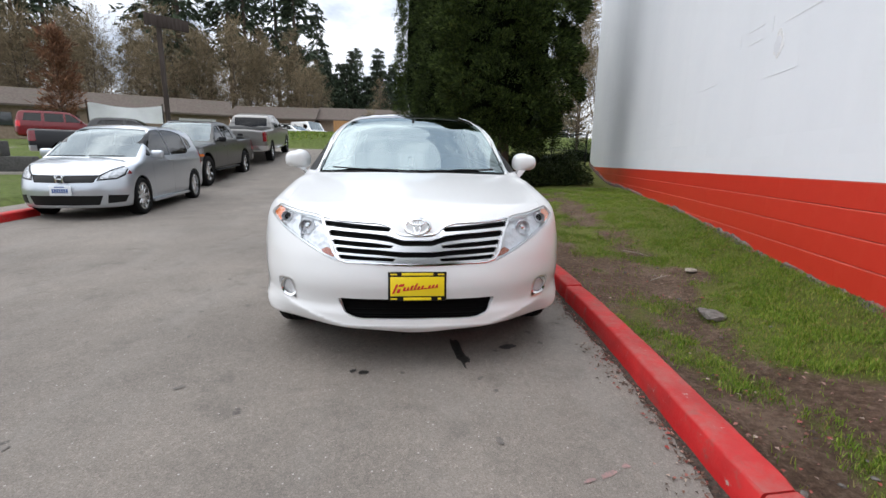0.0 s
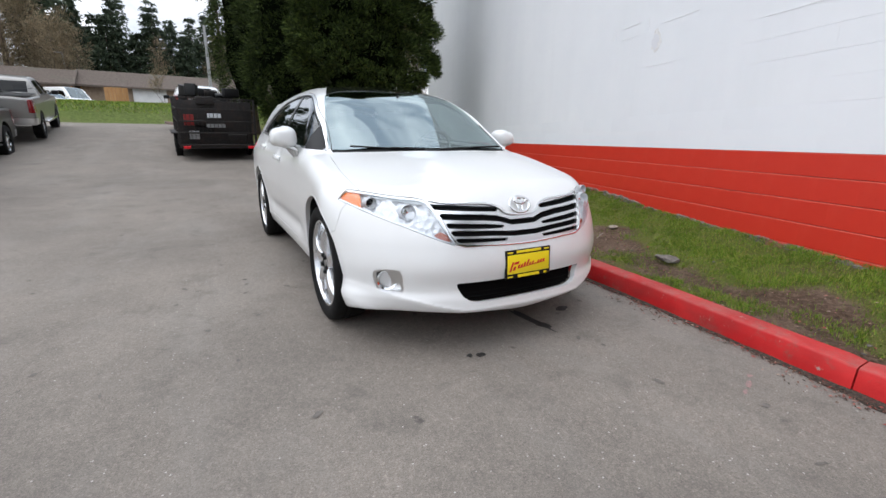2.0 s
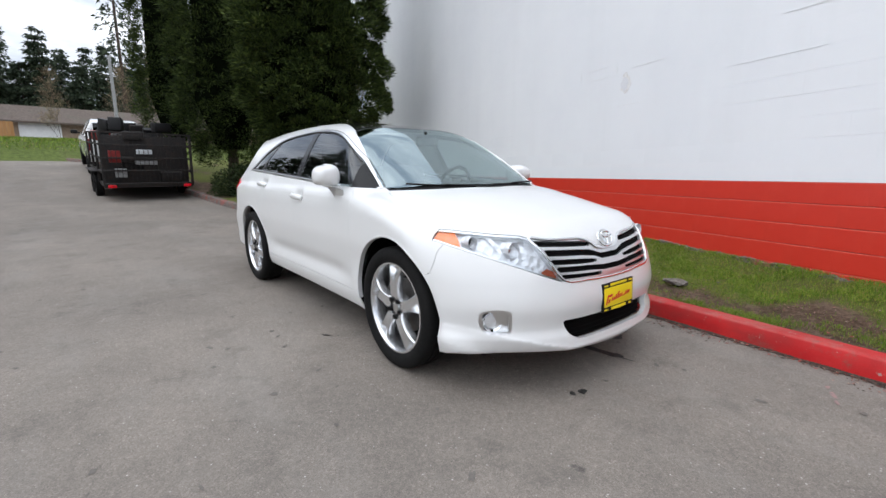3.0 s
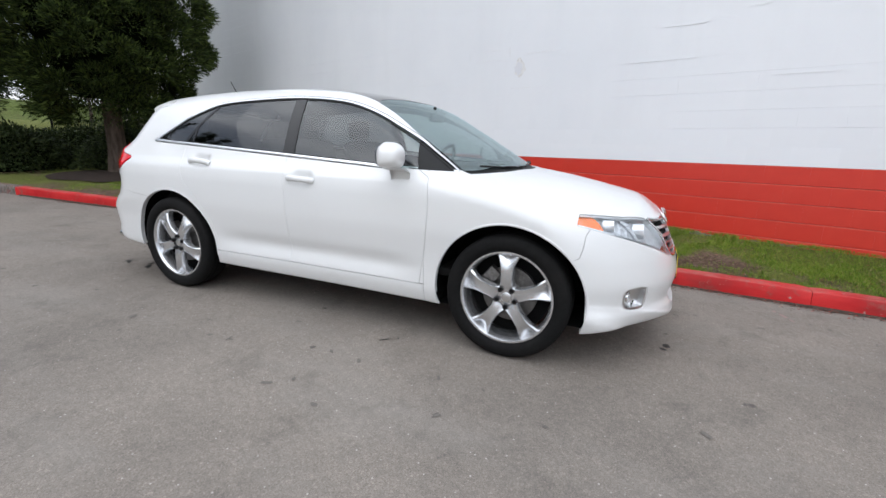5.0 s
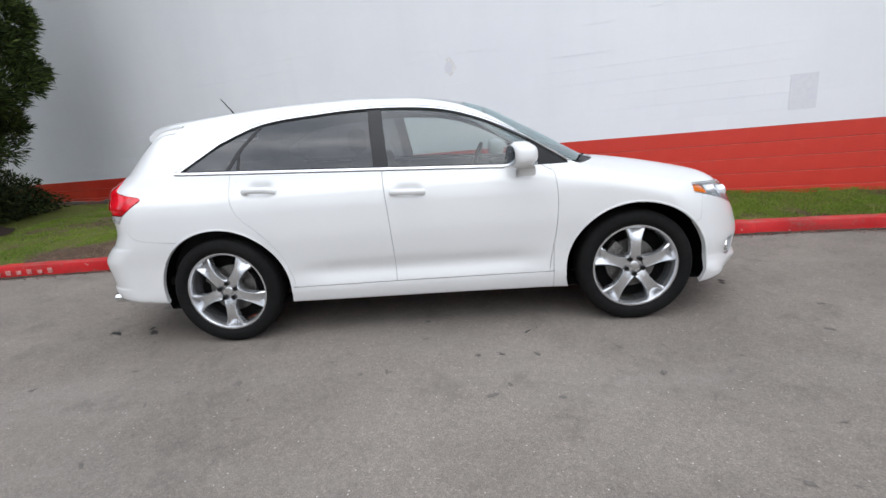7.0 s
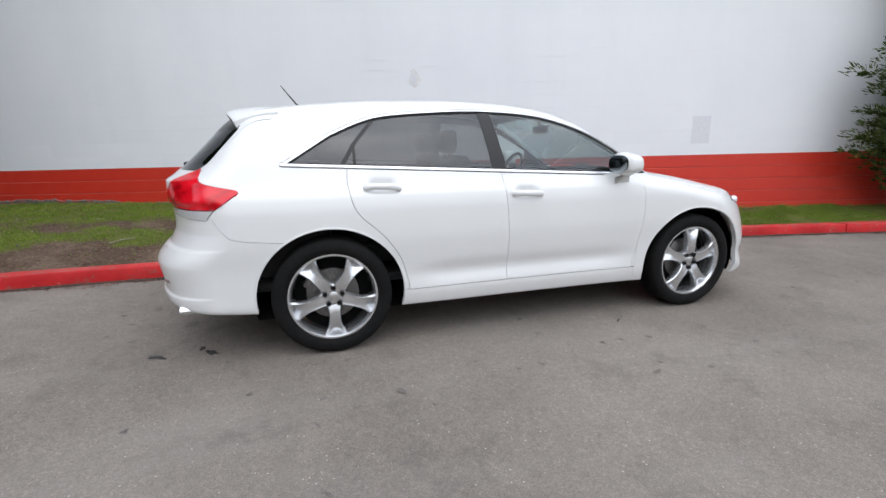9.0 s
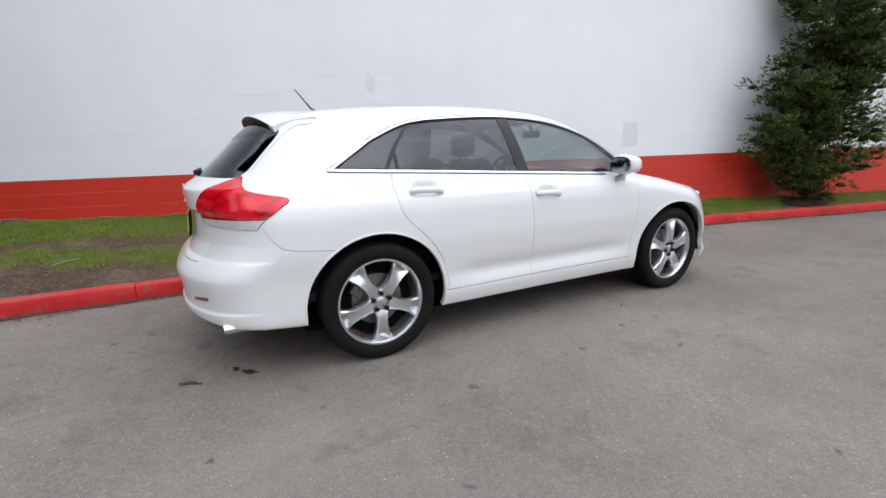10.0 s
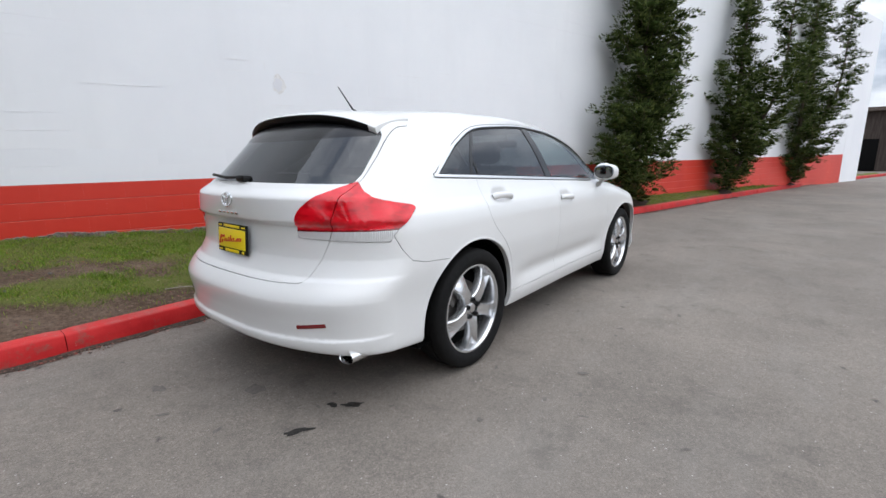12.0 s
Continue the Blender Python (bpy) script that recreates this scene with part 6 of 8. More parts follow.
def cedar(x, y, z, height, radius, lumps, per, seed, label, skirt=0.5):
    """A broad columnar cedar: plumes of sprays over a core coloured as inner shade."""
    r = np.random.RandomState(seed)
    t = thing("cedar_tree", label, "tree", "tall cedars beside the wall", at=Matrix.Translation((x, y, z)) @ Matrix.Diagonal((1, 0.86, 1, 1)))
    part("trunk", trunk_mesh([(0, 0, -0.15), (0.02, 0, 0.5), (0, 0.03, height * 0.5), (0, 0, height * 0.9)], [0.22, 0.17, 0.12, 0.03]), BARK, t, "brown bark trunk")
    h = ((np.arange(lumps) + r.uniform(0, 1, lumps)) / lumps) ** 0.95
    a = (np.arange(lumps) * 2.39996 + r.normal(size=lumps) * 0.2) % (2 * np.pi)
    rad = radius * np.clip(np.minimum(1.0, 0.50 + h * 3.6) * (1 - h ** 3.2), 0.02, 1) * (1 + 0.10 * np.sin(3 * a + seed)) * r.uniform(0.74, 1.02, lumps)
    C = np.stack([rad * np.cos(a), rad * np.sin(a), skirt + h * (height - skirt)], 1)
    size = r.uniform(0.22, 0.44, lumps)
    idx = np.repeat(np.arange(lumps), per)
    q = r.normal(size=(len(idx), 3))
    q /= np.linalg.norm(q, axis=1)[:, None]
    face = np.stack([np.cos(a), np.sin(a), 0.45 + 0 * a], 1)[idx]
    q = np.where(((q * face).sum(1) < -0.1)[:, None], -q, q)
    P = C[idx] + q * np.array([1.0, 1.0, 0.72]) * (size[idx] * r.uniform(0.55, 1.08, len(idx)))[:, None]
    D = q * 0.9 + face * 0.6 + np.array([0, 0, 0.25]) + r.normal(size=(len(idx), 3)) * 0.45
    V, T = sprays(P, D, 0.125, 0.0115, seed + 1, 0.3)
    crown("crown", V, T, CEDAR_LEAF, t, "dense dark green foliage")
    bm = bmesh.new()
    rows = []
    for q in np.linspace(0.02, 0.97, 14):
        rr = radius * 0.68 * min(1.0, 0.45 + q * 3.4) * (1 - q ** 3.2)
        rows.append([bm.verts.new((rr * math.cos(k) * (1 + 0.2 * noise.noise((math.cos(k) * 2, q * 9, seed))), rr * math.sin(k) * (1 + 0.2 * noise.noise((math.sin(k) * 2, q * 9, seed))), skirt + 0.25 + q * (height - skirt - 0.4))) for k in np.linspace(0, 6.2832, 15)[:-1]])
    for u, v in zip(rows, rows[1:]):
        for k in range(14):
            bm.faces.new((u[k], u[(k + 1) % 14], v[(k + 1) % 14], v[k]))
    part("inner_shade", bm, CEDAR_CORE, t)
    return t


# near-black green: shade deep in the foliage, put into an added core's colour
CEDAR_CORE = grained("foliage_shade", (0.002, 0.003, 0.0015), (0.006, 0.009, 0.004), 9, 0.95, 0.8, distance=0.08)
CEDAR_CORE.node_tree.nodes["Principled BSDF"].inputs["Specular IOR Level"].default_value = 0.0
cedar(2.65, 9.4, 0.40, 11.0, 1.74, 640, 480, 3, "tall broad dark green cedar standing on the lawn", 1.05)
cedar(1.75, 14.2, 0.85, 11.5, 1.38, 460, 190, 5, "tall slim dark green cedar behind the utility trailer")
cedar(0.75, 17.6, 1.25, 12.0, 1.18, 380, 170, 8, "tall slim dark green cedar at the bend of the kerb")


# dark green of the added tuft lumps, with inner shade in the colour
YEW_CORE = grained("conifer_shade", (0.012, 0.020, 0.006), (0.045, 0.068, 0.018), 14, 0.95, 0.8, distance=0.05)
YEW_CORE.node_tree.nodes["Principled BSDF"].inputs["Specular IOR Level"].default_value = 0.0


def yew(x, y, z, height, radius, branches, seed, label, forks=1, thin=1.0):
    """An upright conifer grown along a wall: ragged tiers of tufted branches with upturned ends."""
    r = np.random.RandomState(seed)
    t = thing("conifer", label, "tree", "conifers along the white wall", at=Matrix.Translation((x, y, z)) @ Matrix.Rotation(WALL_TURN, 4, "Z"))
    Ps, Ds, Cs = [], [], []
    limbs = bmesh.new()
    for f in range(forks):
        bx = (0.0, -0.95, -0.25)[f] * r.uniform(0.85, 1.15)
        by = (0.0, -0.45, 1.0)[f] * r.uniform(0.85, 1.15)
        hh = height * (1.0 if f == 0 else r.uniform(0.78, 0.95))
        spine = lambda q: np.array([bx * min(1.0, q * 1.9) ** 1.3, by * min(1.0, q * 1.8) + 0.06 * np.sin(q * 7 + seed), hh * q])
        pts = [spine(q) for q in np.linspace(-0.02, 1, 9)]
        part("trunk", trunk_mesh(pts, np.linspace(0.085, 0.012, 9) * (1.0 if f == 0 else 0.8), 8), BARK, t, "brown trunk" if f == 0 else "brown side stem")
        nb = branches if f == 0 else int(branches * 0.6)
        for k in range(nb):
            q = 0.018 + 0.982 * (k + r.uniform(0, 1)) / nb
            a = r.uniform(0, 2 * np.pi)
            full = min(1.0, 0.74 + q * 2.6) * (1.0 - 0.66 * q ** 2.2) + 0.06
            if forks > 1:
                full = min(1.0, 0.22 + q * 4.5) * (1.0 if q < 0.36 else max(0.44, 1.0 - 2.2 * (q - 0.36))) * (1.0 - 0.6 * max(0.0, q - 0.7))
            wave = 0.85 + 0.30 * noise.noise((q * 9.0, math.sin(a) * 1.3, seed + f * 5.0))
            reach = radius * full * wave * r.uniform(0.60, 1.12) * (0.8 if forks > 1 else 1) * (1.22 if r.rand() < 0.05 else 1)
            d = np.array([np.cos(a) * (0.28 if np.cos(a) > 0 and bx > -0.2 else (0.66 if forks == 1 else 0.48)), np.sin(a), r.uniform(-0.02, 0.42)])
            b0 = spine(q)
            tip = b0 + d * reach + np.array([0, 0, 0.24 * reach])
            mid = b0 + d * reach * 0.55 + np.array([0, 0, -0.03])
            rod(limbs, b0, mid, 0.014, 0.008, 5)
            rod(limbs, mid, tip, 0.008, 0.003, 5)
            tufts = max(2, int(reach * 6.0 * thin))
            for j in range(tufts):
                w = 0.22 + 0.80 * (j + r.uniform(0, 1)) / tufts
                c = (b0 + (mid - b0) * w / 0.55) if w < 0.55 else (mid + (tip - mid) * (w - 0.55) / 0.45)
                c = c + r.normal(size=3) * np.array([0.08, 0.08, 0.03])
                m = 64
                o = r.normal(size=(m, 3))
                o /= np.linalg.norm(o, axis=1)[:, None]
                o[:, 2] = np.abs(o[:, 2]) * 0.85 - 0.18
                o += (o @ d)[:, None] * d[None] * 0.9
                rad = r.uniform(0.10, 0.19)
                Cs.append((c, rad * 0.50))
                Ps.append(c + o * rad * r.uniform(0.6, 1.0, (m, 1)))
                Ds.append(o + d * 0.9 + [0, 0, 0.40] + r.normal(size=(m, 3)) * 0.3)
    tagged(part("limb", limbs, BARK, t), kind="stuff")
    V, T = sprays(np.concatenate(Ps), np.concatenate(Ds), 0.080, 0.0100, seed + 1, 0.05)
    # a lump added in every tuft fills it and darkens its middle
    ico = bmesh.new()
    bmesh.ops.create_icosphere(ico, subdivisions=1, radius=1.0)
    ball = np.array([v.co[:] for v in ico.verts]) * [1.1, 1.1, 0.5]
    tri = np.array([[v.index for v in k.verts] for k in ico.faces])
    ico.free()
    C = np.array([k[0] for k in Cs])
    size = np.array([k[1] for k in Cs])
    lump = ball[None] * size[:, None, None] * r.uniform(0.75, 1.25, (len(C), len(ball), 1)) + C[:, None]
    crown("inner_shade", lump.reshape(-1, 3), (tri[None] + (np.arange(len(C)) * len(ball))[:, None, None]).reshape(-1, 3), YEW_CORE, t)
    crown("crown", V, T, YEW_LEAF, t, "ragged dark green foliage with gaps")
    return t


yew(0.74, -6.40, 0.16, 6.6, 1.38, 250, 21, "upright dark green conifer against the white wall", 1, 1.0)
yew(-0.62, -11.7, 0.14, 6.9, 2.2, 130, 22, "forked ragged conifer against the white wall", 2, 0.95)
yew(-2.15, -18.1, 0.12, 8.2, 3.0, 130, 24, "forked ragged conifer with long side branches", 3, 0.62)
# beds under the trees: mulch, darkened to carry the shade below the branches
for (x, y, rx, ry) in ((0.74, -6.45, 0.30, 0.7), (-0.56, -11.7, 0.18, 0.6), (-2.10, -18.1, 0.16, 0.6), (2.5, 9.4, 1.0, 1.1)):
    bm = bmesh.new()
    c = bm.verts.new((x, y, (lawn_spot(x, y)) + 0.07))
    vs = []
    for k in range(22):
        a = 2 * math.pi * k / 22
        q = 1 + 0.2 * noise.noise((math.cos(a) * 2, math.sin(a) * 2, x))
        px, py = x + rx * q * math.cos(a), y + ry * q * math.sin(a)
        vs.append(bm.verts.new((px, py, lawn_spot(px, py) + 0.012)))
    for k in range(22):
        bm.faces.new((c, vs[k], vs[(k + 1) % 22]))
    tagged(part("shaded_mulch_bed", bm, MULCH_SHADE), "dark bed round a trunk: mulch and the painted shade under the tree", "mulch", "mulch beds")


def bush(x, y, z, rx, ry, rz, n, seed, label, mat=BUSH_LEAF, name="bush", cat="bush"):
    r = np.random.RandomState(seed)
    t = thing(name, label, cat, at=Matrix.Translation((x, y, z)))
    d = r.normal(size=(n, 3))
    d /= np.linalg.norm(d, axis=1)[:, None]
    d[:, 2] = np.abs(d[:, 2])
    lump = np.array([1 + 0.22 * noise.noise(Vector(q) * 2.6 + Vector((seed, 0, 0))) for q in d])
    P = d * np.array([rx, ry, rz]) * (lump * r.uniform(0.72, 1.0, n))[:, None]
    V, T = sprays(P, d + r.normal(size=(n, 3)) * 0.6, 0.07, 0.016, seed, 0.1)
    crown("crown", V, T, mat, t)
    # added core, near-black for the shade inside the bush
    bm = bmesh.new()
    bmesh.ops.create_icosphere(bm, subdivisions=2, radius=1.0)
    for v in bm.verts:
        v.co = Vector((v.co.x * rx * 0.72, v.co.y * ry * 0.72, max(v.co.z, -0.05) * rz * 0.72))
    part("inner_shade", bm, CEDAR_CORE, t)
    return t


bush(1.75, 11.6, 0.42, 1.25, 0.95, 0.95, 11000, 36, "low dark bush behind the foot of the cedar")
bush(3.55, 10.2, 0.45, 1.2, 1.2, 0.85, 10000, 37, "low dark green bush between cedar and wall")
bush(4.75, 10.9, 0.45, 0.95, 1.5, 0.95, 10000, 31, "low dark green bush at the corner of the wall")
bush(4.2, 13.3, 0.55, 1.5, 1.2, 0.9, 8000, 32, "low dark bush under the cedars")


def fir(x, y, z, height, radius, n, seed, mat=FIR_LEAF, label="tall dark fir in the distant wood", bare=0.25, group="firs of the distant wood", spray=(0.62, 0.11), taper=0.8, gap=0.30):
    r = np.random.RandomState(seed)
    t = thing("fir_tree", label, "tree", group, at=Matrix.Translation((x, y, z)))
    part("trunk", trunk_mesh([(0, 0, -0.3), (0, 0, height * 0.5), (0, 0, height * 0.97)], [height * 0.008, height * 0.005, 0.02], 7), BARK, t)
    levels = int(height * 1.9)
    Ps, Ds = [], []
    for k in range(levels):
        q = bare + (1 - bare) * (k + r.uniform(0, 1)) / levels
        for _ in range(5):
            if r.rand() < gap:
                continue
            a = r.uniform(0, 6.2832)
            reach = radius * (1 - (q - bare) / (1 - bare)) ** taper * r.uniform(0.5, 1.2) + 0.25
            m = max(4, int(n / (levels * 5) * (0.4 + reach / radius)))
            w = r.uniform(0.12, 1, m)
            P = np.stack([np.cos(a) * reach * w, np.sin(a) * reach * w, q * height - 0.30 * reach * w ** 1.6 + 0 * w], 1) + r.normal(size=(m, 3)) * [0.22, 0.22, 0.10]
            Ps.append(P)
            Ds.append(np.tile([np.cos(a), np.sin(a), -0.35], (m, 1)) + r.normal(size=(m, 3)) * 0.5)
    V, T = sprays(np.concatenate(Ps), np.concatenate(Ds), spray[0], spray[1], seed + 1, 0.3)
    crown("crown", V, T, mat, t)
    return t


def bare_tree(x, y, z, height, seed, mat=MOSS_TWIG, twigs=2600, label="bare brown tree without leaves", spread=0.25, group="bare trees of the wood"):
    r = random.Random(seed)
    nr = np.random.RandomState(seed)
    t = thing("bare_tree", label, "tree", group, at=Matrix.Translation((x, y, z)))
    wood = bmesh.new()
    tips = []

    def grow(p, d, length, rad, depth):
        q = p + d * length
        rod(wood, p, q, rad, rad * 0.65, 6 if depth < 2 else 4, False)
        tips.append((p, q, depth))
        if depth < 4:
            for _ in range(3 if depth < 3 else 2):
                nd = (d + Vector((r.gauss(0, spread), r.gauss(0, spread), r.gauss(0.10, spread * 0.6)))).normalized()
                grow(p + d * length * r.uniform(0.55, 1.0), nd, length * r.uniform(0.55, 0.8), rad * 0.6, depth + 1)
    grow(Vector((0, 0, -0.2)), Vector((0, 0, 1)), height * 0.36, height * 0.0055, 0)
    part("trunk", wood, BARK, t)
    ends = [k for k in tips if k[2] >= 2]
    pick = nr.randint(0, len(ends), twigs)
    w = nr.uniform(0, 1, twigs)
    P = np.array([list(ends[i][0].lerp(ends[i][1], k)) for i, k in zip(pick, w)]) + nr.normal(size=(twigs, 3)) * height * 0.02
    D = np.array([list(ends[i][1] - ends[i][0]) for i in pick])
    D = D / (np.linalg.norm(D, axis=1)[:, None] + 1e-6) + nr.normal(size=(twigs, 3)) * 0.35 + [0, 0, 0.55]
    V, T = sprays(P, D, height * 0.065, height * 0.0016 if mat is MOSS_TWIG else height * 0.008, seed, 0.0)
    crown("crown", V, T, mat, t)
    return t


def alder(x, y, z, height, seed, twigs=3600, label="bare brown alder without leaves", group="bare trees of the wood", mat=MOSS_TWIG, wide=0.0014):
    """A straight thin trunk with rising side branches and a haze of fine twigs."""
    nr = np.random.RandomState(seed)
    t = thing("bare_tree", label, "tree", group, at=Matrix.Translation((x, y, z)))
    wood = bmesh.new()
    lean = nr.normal(size=2) * 0.03
    spine = lambda q: Vector((lean[0] * height * q, lean[1] * height * q, height * q))
    for q in np.linspace(0, 0.9, 7):
        rod(wood, spine(q - 0.02), spine(q + 0.13), height * 0.0075 * (1.02 - q), height * 0.0075 * (0.9 - q), 6, False)
    ends = []
    for k in range(46):
        q = 0.16 + 0.82 * (k + nr.uniform(0, 1)) / 46
        a = nr.uniform(0, 6.2832)
        reach = height * (0.05 + 0.20 * (1 - q) ** 0.8 * min(1, q * 3.2)) * nr.uniform(0.6, 1.25)
        d = Vector((math.cos(a), math.sin(a), nr.uniform(0.3, 1.1)))
        p = spine(q)
        rod(wood, p, p + d * reach, height * 0.002 * (1.2 - q), 0.008, 4, False)
        ends.append((np.array(p), np.array(d * reach)))
    part("trunk", wood, BARK, t)
    i = nr.randint(0, len(ends), twigs)
    B, D = np.array([e[0] for e in ends])[i], np.array([e[1] for e in ends])[i]
    P = B + D * nr.uniform(0.1, 1.0, (twigs, 1)) + nr.normal(size=(twigs, 3)) * height * 0.022
    L = D / np.linalg.norm(D, axis=1)[:, None] + nr.normal(size=(twigs, 3)) * 0.55 + [0, 0, 0.2]
    V, T = sprays(P, L, height * 0.05, height * wide, seed, 0.0)
    crown("crown", V, T, mat, t, "haze of fine brown twigs" if mat is MOSS_TWIG else "withered rusty leaves")
    return t
# ---- parked vehicles ----
SILVER = car_paint("silver_paint", (0.50, 0.535, 0.575), 0.75, 0.30, 0.3)
GUNMETAL = car_paint("dark_grey_paint", (0.065, 0.064, 0.060), 0.55, 0.28, 0.3)
PEWTER = car_paint("pewter_paint", (0.24, 0.232, 0.218), 0.6, 0.30, 0.3)
for m_ in (GUNMETAL, PEWTER):
    m_.node_tree.nodes["Principled BSDF"].inputs["Coat Weight"].default_value = 0.3
CHERRY = car_paint("dark_red_paint", (0.15, 0.003, 0.007), 0.1, 0.3)
CHERRY.node_tree.nodes["Principled BSDF"].inputs["Coat Weight"].default_value = 0.3
NAVY_BLACK = car_paint("black_paint", (0.006, 0.006, 0.007), 0.0, 0.3)
NAVY_BLACK.node_tree.nodes["Principled BSDF"].inputs["Coat Weight"].default_value = 0.1
VAN_WHITE = car_paint("white_paint", (0.78, 0.78, 0.77), 0.0, 0.3)
CAR_GLASS = window_glass("car_glass", (0.05, 0.055, 0.055), 1.0, 1.42)
FRONT_GLASS = window_glass("front_glass", (0.22, 0.27, 0.27), 1.0, 2.5, (0.86, 0.97, 1.0))
HEAD_CLEAR = material("clear_headlamp", (0.36, 0.375, 0.39), 0.14, 0.6, 0.7)
head_facet = speckle(HEAD_CLEAR, 16)
bump(HEAD_CLEAR, head_facet.outputs["Distance"], 0.6, 0.03)
PLATE_WHITE = material("plate_white", (0.72, 0.75, 0.78), 0.4)
PLATE_BLUE = material("plate_blue", (0.08, 0.13, 0.30), 0.4)


def vehicle(name, label, cat, paint, at, k):
    """A parked vehicle facing -y with its front axle over the origin; k holds its curves and outlines."""
    nose_, stern_, side_, hood_, roof_, keel_ = (curve_keys(k[c]) for c in ("nose", "stern", "side", "hood", "roof", "keel"))
    cf, cr, pf, pr = k.get("plan", (0.40, 0.20, 3.2, 3.0))
    half = k["half"]

    def solid(x, y, z):
        a = np.abs(x)
        s = side_(z) - a
        f = y - nose_(z) - cf * (a / half) ** pf
        r = stern_(z) - cr * (a / half) ** pr - y
        hood_s = hood_(y) - k.get("fall", 0.07) * (a / half) ** 2.6 - z
        cab = (roof_(y - k.get("sweep", 0.14) * a * a) - 0.05 * (a / half) ** 2.4 - z) * 0.85
        top = np.maximum(hood_s, cab)
        d = soft_min(s, top, k.get("edge", 0.08))
        d = soft_min(soft_min(d, f, 0.10), r, 0.10)
        return soft_min(d, z - keel_(y), 0.04)
    y0, y1 = k["nose"][0][1] - 0.5, max(v for _, v in k["stern"]) + 0.2
    zt = max(v for _, v in k["roof"]) + 0.1
    sk = skin_of(solid, (-half - 0.1, y0, 0.12), (half + 0.1, y1, zt), k.get("step", 0.05))
    hf = cut(sk, lambda V, N: V[:, 0])[0]
    m = np.abs(hf[0][:, 0]) < 2e-3
    hf[0][m, 0] = 0.0
    hf[1][m, 0] = 0.0
    t = thing(name, label, cat, at=at)
    rest_ = cut(hf, lambda V, N: -0.8 - N[:, 2] - 4 * np.clip(V[:, 2] - 0.5, 0, 1))[1]
    for wy in k["axles"]:
        rr = k["arch"]
        rest_ = cut(rest_, lambda V, N: np.minimum(rr - np.hypot(V[:, 1] - wy, np.maximum(V[:, 2] - k["tyre"], -0.3)), V[:, 0] - half * 0.6))[1]
    panes = []
    for poly in k["windows"]:
        p, rest_ = cut(rest_, both(in_side(poly), outer(half * 0.4)))
        panes.append(("side_window", p))
    s0, s1, sx, sz = k["shield"]
    p, rest_ = cut(rest_, both(lambda V, N: sx - 0.16 * (V[:, 2] - sz) - V[:, 0], lambda V, N: V[:, 1] - s0, lambda V, N: s1 - V[:, 1], lambda V, N: V[:, 2] - sz, lambda V, N: -0.30 - N[:, 1] + 0.0))
    panes.append(("windshield", p))
    if "back" in k:
        b0, b1, bx, bz0, bz1 = k["back"]
        p, rest_ = cut(rest_, both(lambda V, N: bx - V[:, 0], lambda V, N: V[:, 1] - b0, lambda V, N: b1 - V[:, 1], lambda V, N: V[:, 2] - bz0, lambda V, N: bz1 - V[:, 2], lambda V, N: N[:, 1] - 0.25))
        panes.append(("rear_window", p))
    bits = []
    for nm, poly, mat, front in k.get("lamps", ()):
        limit = (lambda V, N: k["axles"][0] - 0.3 - V[:, 1]) if front else (lambda V, N: V[:, 1] - max(v for _, v in k["stern"]) + k.get("tail_depth", 0.3))
        p, rest_ = cut(rest_, both(in_front(poly), limit))
        bits.append((nm, p, mat))
    seams = k.get("seams", ())
    pieces = [rest_]
    for sy in seams:
        nxt = []
        for q in pieces:
            a_, b_2 = cut(q, lambda V, N: V[:, 1] - sy - 0.004)[0], cut(q, lambda V, N: V[:, 1] - sy + 0.004)[1]
            nxt += [z for z in (b_2, a_) if len(z[2])]
        pieces = nxt
    names = k.get("names", ["body"] * len(pieces))
    for nm, q in zip(names, pieces):
        panel(nm, joined(q, flipped(q)), paint, t, thick=0.04)
    for nm, p in panes:
        if nm in ("windshield", "rear_window"):
            panel(nm, joined(p, flipped(p)), FRONT_GLASS if nm == "windshield" else CAR_GLASS, t, "glossy window glass", thick=0.0, lift=-0.01)
        else:
            panel(nm, p, CAR_GLASS, t, "glossy window glass", thick=0.0, lift=-0.01)
            panel(nm, flipped(p), CAR_GLASS, t, "glossy window glass", thick=0.0, lift=-0.01)
    for nm, p, mat in bits:
        if nm.startswith("grille") or nm.startswith("intake") or nm.startswith("bumper"):
            panel(nm, joined(p, flipped(p)), mat, t, thick=0.03, lift=-0.006 if mat is BLACK else 0.008)
        else:
            panel(nm, p, mat, t, thick=0.02, lift=0.004)
            panel(nm, flipped(p), mat, t, thick=0.02, lift=0.004)
    R, W = k["tyre"], k.get("tyre_w", 0.11)
    rim_r = k.get("rim", R * 0.66)
    for wy in k["axles"]:
        for sg in (1, -1):
            bm = bmesh.new()
            ring(bm, [(rim_r, W * 0.75), (rim_r * 1.06, W), (R * 0.93, W), (R, W * 0.75), (R, -W), (rim_r, -W)], 32)
            w = part("wheel", bm, RUBBER, t, "black tyre on a light alloy wheel", at=Matrix.Translation((sg * (half - W * 0.95), wy, R)) @ Matrix.Rotation(0 if sg > 0 else math.pi, 4, "Z"))
            bm = bmesh.new()
            ring(bm, [(rim_r * 0.90, W * 0.80), (rim_r, W * 0.82), (rim_r, -W), (rim_r * 0.9, -W)], 32)
            part("rim", bm, k.get("rim_mat", ALLOY), w)
            bm = bmesh.new()
            for j in range(k.get("spokes", 5)):
                a = 2 * math.pi * j / k.get("spokes", 5) + 0.4
                mtx = Matrix.Rotation(a, 4, "X")
